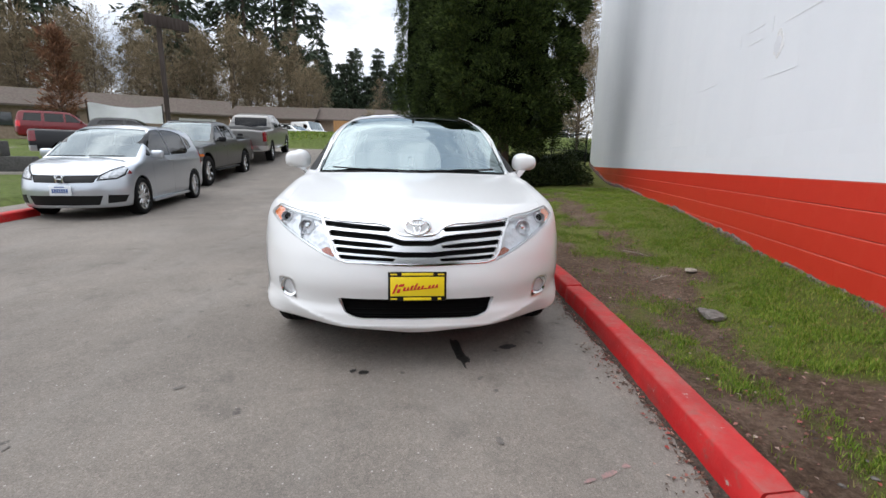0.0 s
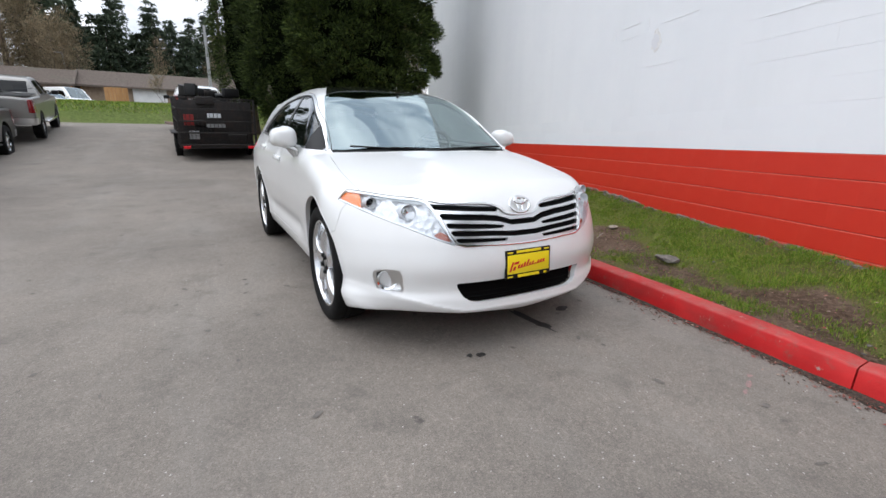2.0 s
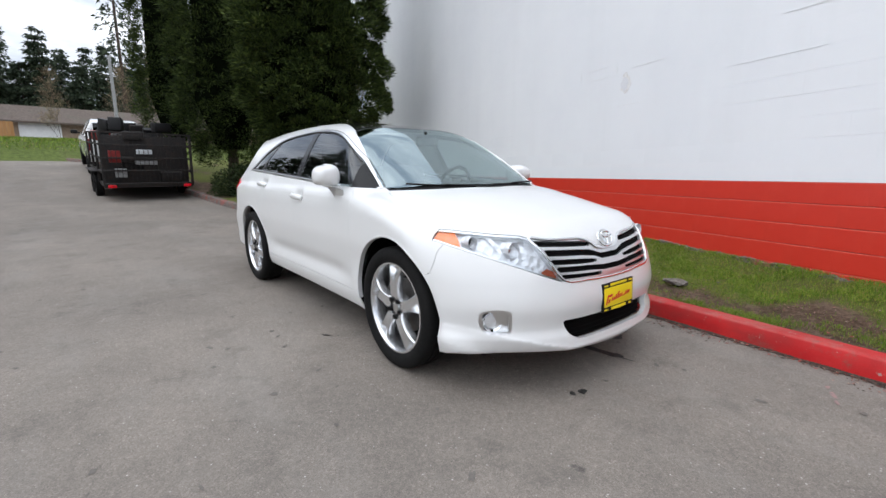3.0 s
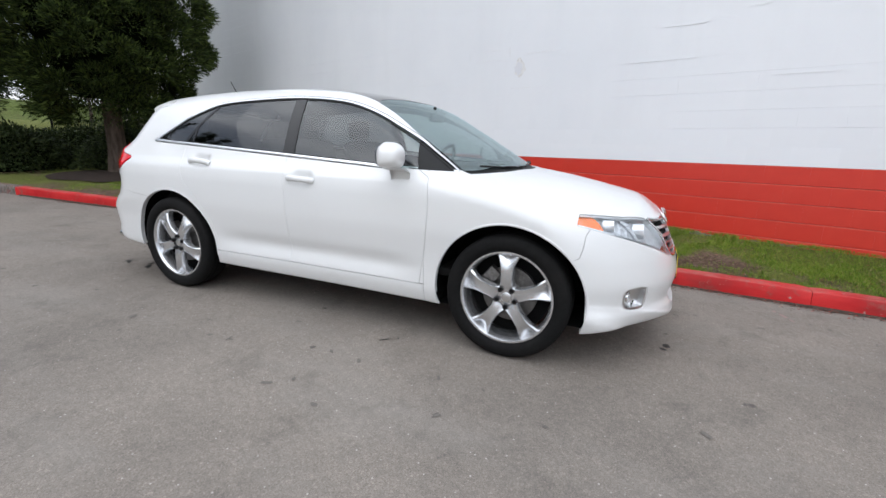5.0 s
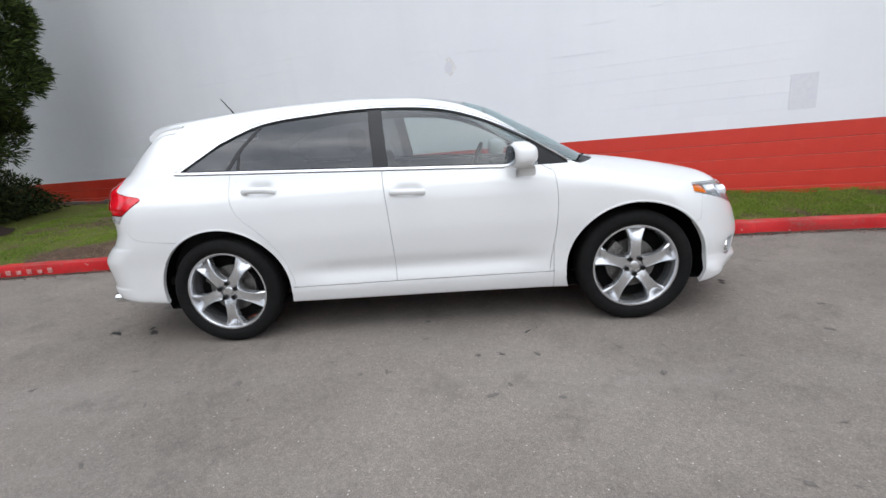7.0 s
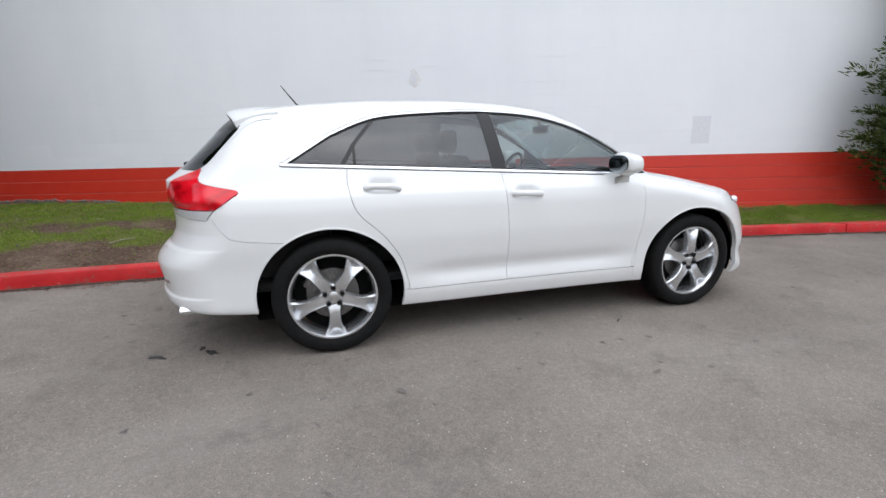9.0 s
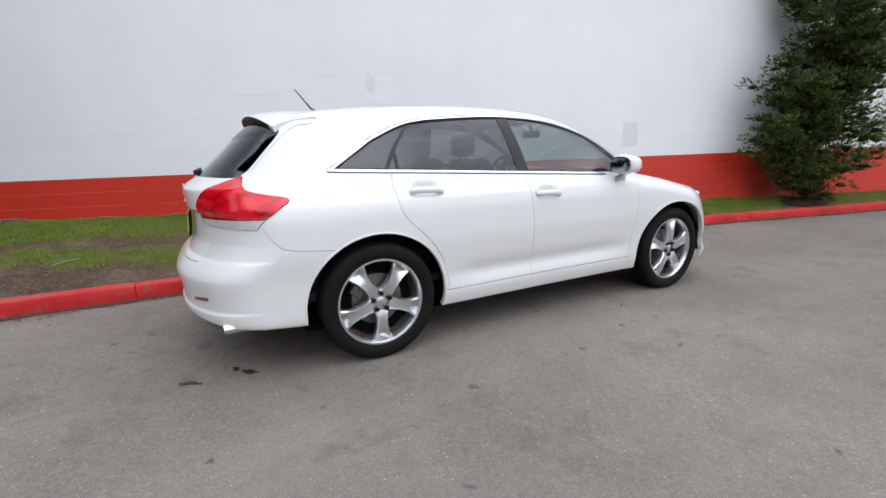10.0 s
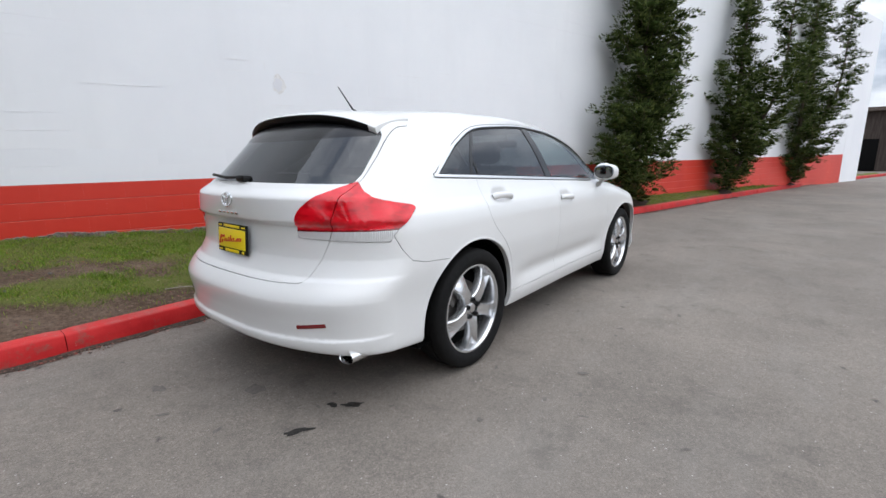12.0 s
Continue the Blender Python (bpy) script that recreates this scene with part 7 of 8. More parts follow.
                box(bm, W * 0.45, W * 0.72, -rim_r * 0.10, rim_r * 0.10, rim_r * 0.08, rim_r * 0.95, 0.01, 1, mtx)
            ring(bm, [(0.0, W * 0.78), (rim_r * 0.22, W * 0.75), (rim_r * 0.26, W * 0.4), (0.0, W * 0.4)], 16)
            part("spokes", bm, k.get("rim_mat", ALLOY), w)
            bm = bmesh.new()
            ring(bm, [(0.0, 0.0), (rim_r * 0.95, 0.0), (rim_r * 0.95, -0.02), (0.0, -0.02)], 20)
            part("brake", bm, SHADOW_GAP, w)
    bm = bmesh.new()
    kz = float(keel_(k["axles"][0] + 1))
    box(bm, -half * 0.9, half * 0.9, k["axles"][0] + k["arch"] + 0.05, k["axles"][1] - k["arch"] - 0.05, kz + 0.02, kz + 0.35, 0.02)
    box(bm, -half * 0.60, half * 0.60, k["axles"][0] - 0.55, k["axles"][1] + 0.6, kz + 0.05, kz + 0.55, 0.02)
    part("underside", bm, SHADOW_GAP, t)
    # inside: two rows of seats and a dashboard, seen dark through the glass
    for (sy, sz_) in k.get("seats", ()):
        for sx_ in (-0.38, 0.38):
            bm = bmesh.new()
            box(bm, sx_ - 0.25, sx_ + 0.25, sy - 0.08, sy + 0.08, sz_ - 0.6, sz_, 0.06, 2)
            box(bm, sx_ - 0.12, sx_ + 0.12, sy - 0.02, sy + 0.09, sz_ + 0.03, sz_ + 0.2, 0.04, 2)
            part("seat", bm, LEATHER, t)
    mx, my, mz = k["mirror"]
    for sg in (1, -1):
        bm = bmesh.new()
        box(bm, sg * mx - 0.11, sg * mx + 0.11, my - 0.06, my + 0.05, mz - 0.075, mz + 0.075, 0.045, 3)
        rod(bm, (sg * (mx - 0.18), my, mz - 0.04), (sg * (mx - 0.05), my, mz - 0.03), 0.03, 0.025, 8)
        part("door_mirror", bm, k.get("mirror_mat", paint), t)
        for hy, hz in k.get("handles", ()):
            P_y = np.array([hy - 0.08, hy, hy + 0.08])
            bm = bmesh.new()
            tube(bm, [(sg * (float(side_(hz)) + o), y, hz) for y, o in zip(P_y, (0.0, 0.025, 0.0))], 0.014, 6)
            part("door_handle", bm, k.get("handle_mat", paint), t)
    for nm, x0, x1, ya, yb, z0, z1, mat, bev in k.get("boxes", ()):
        bm = bmesh.new()
        box(bm, x0, x1, ya, yb, z0, z1, bev)
        part(nm, bm, mat, t)
    return t


# silver hatchback
vehicle("hatchback_car", "silver compact hatchback parked across the road", "car", SILVER,
        Matrix.Translation((-5.80, 5.42, 0.045)) @ Matrix.Rotation(radians(4.5), 4, "Z") @ Matrix.Rotation(radians(1.4), 4, "X") @ Matrix.Diagonal((1.02, 1.0, 1.08, 1)), dict(
    nose=[(0.14, -0.72), (0.25, -0.80), (0.45, -0.82), (0.60, -0.78), (0.72, -0.70), (0.85, -0.56)],
    stern=[(0.2, 3.18), (0.45, 3.27), (0.7, 3.26), (1.0, 3.22), (1.2, 3.10), (1.5, 2.92)],
    side=[(0.14, 0.78), (0.35, 0.835), (0.6, 0.845), (0.85, 0.84), (0.97, 0.815), (1.2, 0.735), (1.42, 0.645), (1.55, 0.56)],
    hood=[(-0.85, 0.62), (-0.70, 0.735), (-0.5, 0.82), (-0.1, 0.925), (0.2, 0.985), (3.3, 1.02)],
    roof=[(-0.4, 0.72), (0.0, 0.95), (0.4, 1.18), (0.8, 1.39), (1.15, 1.49), (1.6, 1.525), (2.3, 1.505), (2.8, 1.45), (3.1, 1.36)],
    keel=[(-0.9, 0.17), (0.5, 0.20), (2.0, 0.20), (3.3, 0.26)], half=0.848, axles=(0.0, 2.5), tyre=0.310, arch=0.352, tyre_w=0.095, rim=0.222, spokes=10, step=0.034,
    windows=[[(0.33, 0.985), (0.49, 1.11), (0.545, 0.965)], [(0.575, 0.965), (0.52, 1.20), (0.80, 1.345), (1.05, 1.425), (1.395, 1.455), (1.405, 0.975)], [(1.415, 0.975), (1.405, 1.455), (2.0, 1.44), (2.35, 1.375), (2.40, 1.05), (2.27, 0.99)], [(2.415, 1.06), (2.375, 1.36), (2.64, 1.26), (2.68, 1.12)]],
    shield=(-0.05, 1.05, 0.72, 0.955), back=(2.6, 3.3, 0.60, 1.02, 1.40), seats=((1.25, 1.15), (2.15, 1.12)),
    lamps=[("side_marker", [(0.790, 0.70), (0.80, 0.86), (0.95, 0.90), (0.95, 0.72)], DEEP_RED, True), ("headlamp", [(0.49, 0.635), (0.52, 0.69), (0.63, 0.765), (0.776, 0.835), (0.768, 0.715), (0.70, 0.655)], HEAD_CLEAR, True), ("lamp_surround", [(0.465, 0.612), (0.495, 0.70), (0.62, 0.785), (0.79, 0.865), (0.782, 0.685), (0.70, 0.63)], BLACK, True), ("grille", [(0.0, 0.565), (0.43, 0.585), (0.50, 0.70), (0.0, 0.685)], BLACK, True), ("intake", [(0.0, 0.235), (0.48, 0.235), (0.545, 0.385), (0.0, 0.40)], BLACK, True), ("fog_recess", [(0.58, 0.26), (0.77, 0.27), (0.81, 0.375), (0.605, 0.395)], BLACK, True), ("tail_lamp", [(0.60, 0.75), (0.95, 0.75), (0.95, 1.05), (0.68, 1.05)], RED_LENS, False)],
    seams=(0.50, 1.40), names=["front_body", "door_panel", "rear_body"], mirror=(0.93, 0.52, 1.0), handles=((1.25, 0.88), (2.2, 0.92)),
    boxes=[("number_plate", -0.155, 0.155, -0.865, -0.845, 0.395, 0.545, PLATE_WHITE, 0.004), *[("plate_bar", -0.118 + 0.034 * k, -0.092 + 0.034 * k, -0.870, -0.86, 0.435, 0.500, PLATE_BLUE, 0.003) for k in range(7)], ("plate_bar", -0.07, 0.07, -0.870, -0.86, 0.518, 0.534, PLATE_BLUE, 0.002), ("badge", -0.062, -0.036, -0.850, -0.80, 0.585, 0.695, CHROME, 0.008), ("badge", 0.036, 0.062, -0.850, -0.80, 0.585, 0.695, CHROME, 0.008), ("badge", -0.045, 0.045, -0.848, -0.80, 0.630, 0.652, CHROME, 0.008), ("side_skirt", 0.795, 0.85, 0.40, 2.12, 0.165, 0.225, SILVER, 0.02), ("side_skirt", -0.85, -0.795, 0.40, 2.12, 0.165, 0.225, SILVER, 0.02),
           ("wiper", -0.62, -0.02, -0.03, 0.0, 0.965, 0.98, BLACK, 0.006), ("wiper", 0.02, 0.60, 0.0, 0.03, 0.97, 0.985, BLACK, 0.006)]))

PICKUP = dict(
    nose=[(0.35, -0.92), (0.5, -0.98), (0.75, -0.98), (0.95, -0.96), (1.12, -0.92), (1.25, -0.80)],
    stern=[(0.4, 4.70), (0.6, 4.76), (0.9, 4.76), (1.3, 4.74), (1.9, 4.7)],
    side=[(0.3, 0.90), (0.5, 0.965), (0.8, 0.985), (1.1, 0.975), (1.25, 0.955), (1.5, 0.86), (1.75, 0.74), (1.95, 0.64)],
    hood=[(-1.1, 1.10), (-0.9, 1.16), (-0.4, 1.22), (0.4, 1.265), (0.6, 1.27), (2.7, 1.27), (2.9, 1.33), (4.8, 1.36)],
    roof=[(0.2, 1.0), (0.55, 1.22), (0.9, 1.53), (1.25, 1.80), (1.5, 1.865), (2.0, 1.885), (2.45, 1.86), (2.68, 1.79), (2.84, 1.45), (2.95, 1.0), (3.2, 0.5), (4.9, 0.3)],
    keel=[(-1.0, 0.42), (0.6, 0.46), (3.0, 0.46), (4.8, 0.52)], half=0.985, axles=(0.0, 3.60), tyre=0.41, arch=0.50, tyre_w=0.13, spokes=8, fall=0.05, sweep=0.10, edge=0.06, plan=(0.30, 0.05, 3.5, 5.0), rim=0.24,
    windows=[[(0.80, 1.33), (1.05, 1.54), (1.30, 1.73), (1.62, 1.76), (1.64, 1.31)], [(1.72, 1.31), (1.70, 1.765), (2.45, 1.74), (2.55, 1.62), (2.58, 1.33)]],
    shield=(0.50, 1.38, 0.80, 1.28), back=(2.55, 3.0, 0.66, 1.40, 1.74), seats=((1.75, 1.45), (2.45, 1.45)),
    lamps=[("turn_signal", [(0.60, 0.86), (0.60, 0.93), (1.1, 0.95), (1.1, 0.88)], AMBER, True), ("headlamp", [(0.60, 0.93), (0.58, 1.08), (1.1, 1.10), (1.1, 0.95)], HEAD_CLEAR, True), ("grille", [(0.0, 0.80), (0.55, 0.84), (0.54, 1.12), (0.0, 1.12)], BLACK, True), ("bumper", [(0.0, 0.46), (1.1, 0.46), (1.1, 0.74), (0.0, 0.74)], SATIN, True), ("tail_lamp", [(0.84, 0.88), (1.1, 0.88), (1.1, 1.26), (0.84, 1.26)], DEEP_RED, False), ("bumper_rear", [(0.0, 0.50), (1.1, 0.50), (1.1, 0.72), (0.0, 0.72)], SATIN, False)],
    seams=(0.66, 1.68, 2.86), names=["front_body", "front_door", "rear_door", "cargo_bed"], mirror=(1.14, 0.86, 1.34), mirror_mat=BLACK, handles=((1.52, 1.12), (2.45, 1.12)), step=0.055)
ram = dict(PICKUP)
ram["boxes"] = [("grille_cross", -0.03, 0.03, -1.0, -0.96, 0.82, 1.10, SATIN, 0.01), ("grille_bar", -0.5, 0.5, -1.0, -0.93, 0.94, 0.99, SATIN, 0.01), ("side_step", 0.90, 1.04, 0.6, 2.7, 0.40, 0.44, BLACK, 0.01), ("side_step", -1.04, -0.90, 0.6, 2.7, 0.40, 0.44, BLACK, 0.01), ("bed_floor", -0.85, 0.85, 2.95, 4.68, 1.368, 1.372, BLACK, 0.0)]
ram["tyre"], ram["arch"], ram["rim"] = 0.44, 0.545, 0.275
ram["rim_mat"] = CHROME
vehicle("pickup_truck", "dark grey crew-cab pickup with big tyres parked in the row", "pickup truck", GUNMETAL,
        Matrix.Translation((-6.88, 10.60, 0.22)) @ Matrix.Rotation(radians(2.8), 4, "Z") @ Matrix.Rotation(radians(2.9), 4, "X"), ram)
sil = dict(PICKUP)
sil["tyre"] = 0.40
sil["boxes"] = [("side_step", 0.90, 1.05, 0.6, 2.7, 0.44, 0.50, CHROME, 0.02), ("side_step", -1.05, -0.90, 0.6, 2.7, 0.44, 0.50, CHROME, 0.02), ("tailgate_handle", -0.10, 0.10, 4.755, 4.775, 1.10, 1.18, BLACK, 0.01), ("number_plate", -0.15, 0.15, 4.775, 4.79, 0.55, 0.69, PLATE_WHITE, 0.004), ("bed_floor", -0.85, 0.85, 2.95, 4.68, 1.368, 1.372, BLACK, 0.0)]
vehicle("pickup_truck", "pewter crew-cab pickup with red tail lamps seen from behind", "pickup truck", PEWTER,
        Matrix.Translation((-7.10, 20.35, 1.27)) @ Matrix.Rotation(radians(185), 4, "Z") @ Matrix.Rotation(radians(-6.0), 4, "X"), sil)
dark = dict(PICKUP)
vehicle("pickup_truck", "black pickup parked behind the silver hatchback", "pickup truck", NAVY_BLACK,
        Matrix.Translation((-9.9, 17.2, 0.62)) @ Matrix.Rotation(radians(108), 4, "Z"), dark)

SUV = dict(
    nose=[(0.3, -0.80), (0.5, -0.86), (0.8, -0.85), (1.0, -0.80), (1.1, -0.70)], stern=[(0.35, 3.45), (0.6, 3.55), (1.0, 3.52), (1.3, 3.45), (1.75, 3.30)],
    side=[(0.25, 0.82), (0.5, 0.90), (0.9, 0.91), (1.1, 0.88), (1.4, 0.77), (1.65, 0.67), (1.8, 0.60)],
    hood=[(-0.95, 0.98), (-0.75, 1.05), (0.2, 1.12), (3.6, 1.14)], roof=[(0.2, 0.95), (0.45, 1.14), (0.8, 1.46), (1.05, 1.66), (1.3, 1.72), (2.2, 1.74), (3.1, 1.70), (3.5, 1.5)],
    keel=[(-0.9, 0.34), (3.5, 0.38)], half=0.915, axles=(0.0, 2.64), tyre=0.36, arch=0.43, fall=0.04, edge=0.05, plan=(0.22, 0.14, 3.5, 3.5), spokes=5, rim=0.22, step=0.06,
    windows=[[(0.70, 1.17), (0.95, 1.44), (1.20, 1.60), (1.38, 1.61), (1.38, 1.15)], [(1.46, 1.15), (1.46, 1.61), (2.25, 1.61), (2.28, 1.15)], [(2.40, 1.16), (2.38, 1.60), (3.05, 1.58), (3.15, 1.18)]],
    shield=(0.4, 1.2, 0.72, 1.16), back=(3.1, 3.6, 0.66, 1.18, 1.60), seats=((1.5, 1.35), (2.3, 1.35)),
    lamps=[("headlamp", [(0.55, 0.80), (0.55, 0.97), (1.0, 0.97), (1.0, 0.80)], REFLECTOR, True), ("tail_lamp", [(0.75, 0.85), (1.0, 0.85), (1.0, 1.15), (0.75, 1.15)], RED_LENS, False)],
    seams=(0.60, 1.42, 2.33), names=["front_body", "front_door", "rear_door", "rear_body"], mirror=(1.02, 0.72, 1.2), handles=((1.28, 1.02), (2.2, 1.02)))
vehicle("suv_car", "dark red boxy off-road car parked on the bank", "car", CHERRY,
        Matrix.Translation((-18.2, 25.2, 1.52)) @ Matrix.Rotation(radians(125), 4, "Z"), dict(SUV, boxes=[("roof_rail", sx - 0.025, sx + 0.025, 1.25, 3.1, 1.735, 1.775, BLACK, 0.01) for sx in (-0.56, 0.56)] + [("side_strip", sx - 0.02, sx + 0.02, 0.5, 2.15, 0.60, 0.68, BLACK, 0.01) for sx in (-0.91, 0.91)]))
vehicle("sedan_car", "white car parked before the low buildings", "car", VAN_WHITE,
        Matrix.Translation((-8.9, 38.0, 2.25)) @ Matrix.Rotation(radians(62), 4, "Z"), dict(SUV, roof=[(0.0, 0.85), (0.45, 1.08), (0.95, 1.36), (1.3, 1.45), (2.2, 1.44), (2.8, 1.25), (3.4, 1.0)], hood=[(-0.95, 0.80), (-0.75, 0.88), (0.2, 0.98), (3.6, 1.02)], windows=[[(0.75, 1.05), (1.1, 1.34), (1.5, 1.38), (1.5, 1.04)], [(1.58, 1.04), (1.58, 1.38), (2.2, 1.36), (2.6, 1.08)]], shield=(0.3, 1.2, 0.72, 1.0), keel=[(-0.9, 0.2), (3.5, 0.24)], tyre=0.32, arch=0.37))
VAN = dict(SUV, roof=[(-0.4, 0.9), (-0.1, 1.15), (0.3, 1.65), (0.6, 1.98), (0.9, 2.05), (3.4, 2.05), (3.6, 1.9)], hood=[(-0.95, 0.98), (-0.75, 1.08), (0.0, 1.18), (3.6, 1.2)], side=[(0.25, 0.85), (0.5, 0.94), (1.1, 0.94), (1.6, 0.90), (2.0, 0.84), (2.1, 0.8)], windows=[[(0.35, 1.25), (0.55, 1.7), (1.1, 1.75), (1.1, 1.22)]], shield=(-0.1, 0.75, 0.78, 1.2), back=(3.2, 3.7, 0.7, 1.3, 1.85), half=0.95)
vehicle("van", "white panel van parked before the low buildings", "van", VAN_WHITE,
        Matrix.Translation((-8.9, 43.2, 2.35)) @ Matrix.Rotation(radians(50), 4, "Z"), VAN)
wp = dict(PICKUP)
vehicle("pickup_truck", "white pickup hitched before the loaded trailer", "pickup truck", VAN_WHITE,
        Matrix.Translation((-1.25, 21.6, 1.34)) @ Matrix.Rotation(radians(182), 4, "Z") @ Matrix.Rotation(radians(-5.5), 4, "X"), wp)

# utility trailer loaded with scrap
RUSTY = grained("black_steel", (0.012, 0.012, 0.013), (0.04, 0.036, 0.033), 30, 0.6, 0.4, 0.3, (0.09, 0.05, 0.035), 6.0)
DIRTY_RED = grained("dirty_red_plastic", (0.18, 0.02, 0.02), (0.30, 0.04, 0.035), 20, 0.5, 0.2)
GREY_BITS = grained("grey_plastic", (0.20, 0.20, 0.20), (0.36, 0.36, 0.36), 20, 0.5, 0.2)
TR = thing("utility_trailer", "black steel mesh trailer loaded with scrap at the kerb", "trailer", at=Matrix.Translation((-0.88, 12.1, 0.335)) @ Matrix.Rotation(radians(3), 4, "Z") @ Matrix.Rotation(radians(3.4), 4, "X"))
bm = bmesh.new()
box(bm, -1.0, 1.0, 0.0, 3.6, 0.36, 0.46, 0.012)
part("bed", bm, RUSTY, TR, "black steel bed")
for x in (-1.0, 1.0):
    for y in (0.0, 1.2, 2.4, 3.6):
        bm = bmesh.new()
        box(bm, x - 0.03, x + 0.03, y - 0.03, y + 0.03, 0.40, 1.75, 0.006)
        part("post", bm, RUSTY, TR)
    for z in (0.75, 1.1, 1.45, 1.75):
        bm = bmesh.new()
        box(bm, x - 0.02, x + 0.02, 0.0, 3.6, z - 0.02, z + 0.02, 0.005)
        part("side_rail", bm, RUSTY, TR)
for z in (0.46, 0.80, 1.12, 1.45, 1.75):
    bm = bmesh.new()
    box(bm, -1.0, 1.0, -0.05, -0.01, z - 0.02, z + 0.02, 0.005)
    part("tailgate_rail", bm, RUSTY, TR)
for i in range(21):
    bm = bmesh.new()
    x = -1.0 + 0.1 * i
    box(bm, x - 0.006, x + 0.006, -0.04, -0.025, 0.46, 1.75, 0.0)
    part("tailgate_rod", bm, RUSTY, TR)
# added black sheet that stands in for the shade among the scrap
bm = bmesh.new()
box(bm, -0.97, 0.97, 0.30, 0.34, 0.46, 1.68, 0.01)
part("dark_backing", bm, RUSTY, TR, "black sheet added to darken the gaps in the load")
for x in (-1.02, 1.02):
    for y in (1.5, 2.35):
        bm = bmesh.new()
        ring(bm, [(0.18, 0.07), (0.20, 0.10), (0.30, 0.10), (0.33, 0.07), (0.33, -0.07), (0.18, -0.07)], 26)
        w = part("wheel", bm, RUBBER, TR, at=Matrix.Translation((x, y, 0.33)))
        bm = bmesh.new()
        ring(bm, [(0.0, 0.05), (0.17, 0.05), (0.18, 0.0), (0.0, 0.0)], 20)
        part("rim", bm, GREY_BITS, w)
    bm = bmesh.new()
    box(bm, x - 0.16, x + 0.16, 1.1, 2.75, 0.70, 0.73, 0.01)
    part("mudguard", bm, RUSTY, TR)
for x in (-0.85, 0.85):
    bm = bmesh.new()
    box(bm, x - 0.09, x + 0.09, -0.07, -0.04, 0.36, 0.44, 0.008)
    part("tail_lamp", bm, RED_LENS, TR)
bm = bmesh.new()
rod(bm, (-0.6, 3.6, 0.42), (0, 4.9, 0.42), 0.04)
rod(bm, (0.6, 3.6, 0.42), (0, 4.9, 0.42), 0.04)
part("drawbar", bm, RUSTY, TR)
rs = random.Random(17)
for k in range(80):
    sx, sy, sz = rs.uniform(0.12, 0.5), rs.uniform(0.12, 0.5), rs.uniform(0.08, 0.38)
    x, y = rs.uniform(-0.7, 0.7), rs.uniform(0.25, 3.2)
    z = 0.48 + 0.26 * (k // 14) + rs.uniform(0, 0.05)
    bm = bmesh.new()
    box(bm, -sx / 2, sx / 2, -sy / 2, sy / 2, 0, sz, min(0.02, sz / 5), 2, Matrix.Translation((x, y, z)) @ Matrix.Rotation(rs.uniform(-0.5, 0.5), 4, "Z") @ Matrix.Rotation(rs.uniform(-0.35, 0.35), 4, "X"))
    part("scrap_load", bm, rs.choice((BLACK, RUSTY, BLACK, RUSTY, BLACK, RUSTY, DIRTY_RED, BLACK, BLACK)), TR)
for x0, z0, x1, z1, m in ((-0.25, 1.22, 0.10, 1.34, PLATE_WHITE), (-0.3, 0.95, 0.2, 1.05, GREY_BITS), (-0.85, 1.0, -0.6, 1.3, DIRTY_RED), (-0.75, 0.62, -0.5, 0.85, GREY_BITS)):
    bm = bmesh.new()
    box(bm, x0, x1, 0.02, 0.10, z0, z1, 0.01)
    part("scrap_load", bm, m, TR)
# ---- across the road: bank, kerb, blocks, low buildings, wood ----
BANK = material("bank_grass", (0.1, 0.15, 0.04), 0.9, spec=0.15)
n_, l_, b_ = nodes_of(BANK)
bn = noise_node(BANK, 7, 6.0, 0.7)
l_.new(blend(BANK, ramp(BANK, noise_node(BANK, 0.8, 4.0), [(0.5, 0.0), (0.75, 0.6)]), ramp(BANK, bn, [(0.3, (0.045, 0.065, 0.014)), (0.7, (0.135, 0.17, 0.045))]), (0.12, 0.12, 0.05)), b_.inputs["Base Color"])
bump(BANK, bn, 1.0, 0.08)
CONCRETE = grained("weathered_concrete", (0.05, 0.048, 0.045), (0.11, 0.105, 0.10), 14, 0.9, 0.5, 0.6, (0.11, 0.11, 0.10), 1.6)
SHINGLE = grained("brown_shingle", (0.075, 0.058, 0.048), (0.145, 0.118, 0.10), 6, 0.9, 0.5, 0.4, (0.10, 0.11, 0.08), 0.6)
CEDAR_BOARD = grained("orange_cedar_boards", (0.30, 0.15, 0.06), (0.46, 0.26, 0.12), 5, 0.8, 0.3, stretch=(1, 1, 0.1))
TAN_WALL = grained("tan_siding", (0.20, 0.15, 0.11), (0.30, 0.23, 0.17), 5, 0.85, 0.3)
WHITE_DOOR = grained("white_doors", (0.60, 0.60, 0.59), (0.72, 0.72, 0.71), 3, 0.6, 0.1)
TARP = grained("white_tarpaulin", (0.80, 0.81, 0.82), (0.88, 0.89, 0.90), 2, 0.55, 0.2)
POLE_WOOD = grained("weathered_timber", (0.03, 0.022, 0.019), (0.075, 0.06, 0.052), 8, 0.9, 0.5, stretch=(1, 1, 0.1))


def sheet(name, xs_, ys_, zf, mat, label, cat, kind="structure", parent=None):
    V = [(x, y, zf(x, y)) for y in ys_ for x in xs_]
    n = len(xs_)
    F = [(j * n + i, j * n + i + 1, (j + 1) * n + i + 1, (j + 1) * n + i) for j in range(len(ys_) - 1) for i in range(n - 1)]
    return tagged(link(name, mesh_of(name, V, F, mat, True)), label, cat, kind=kind)


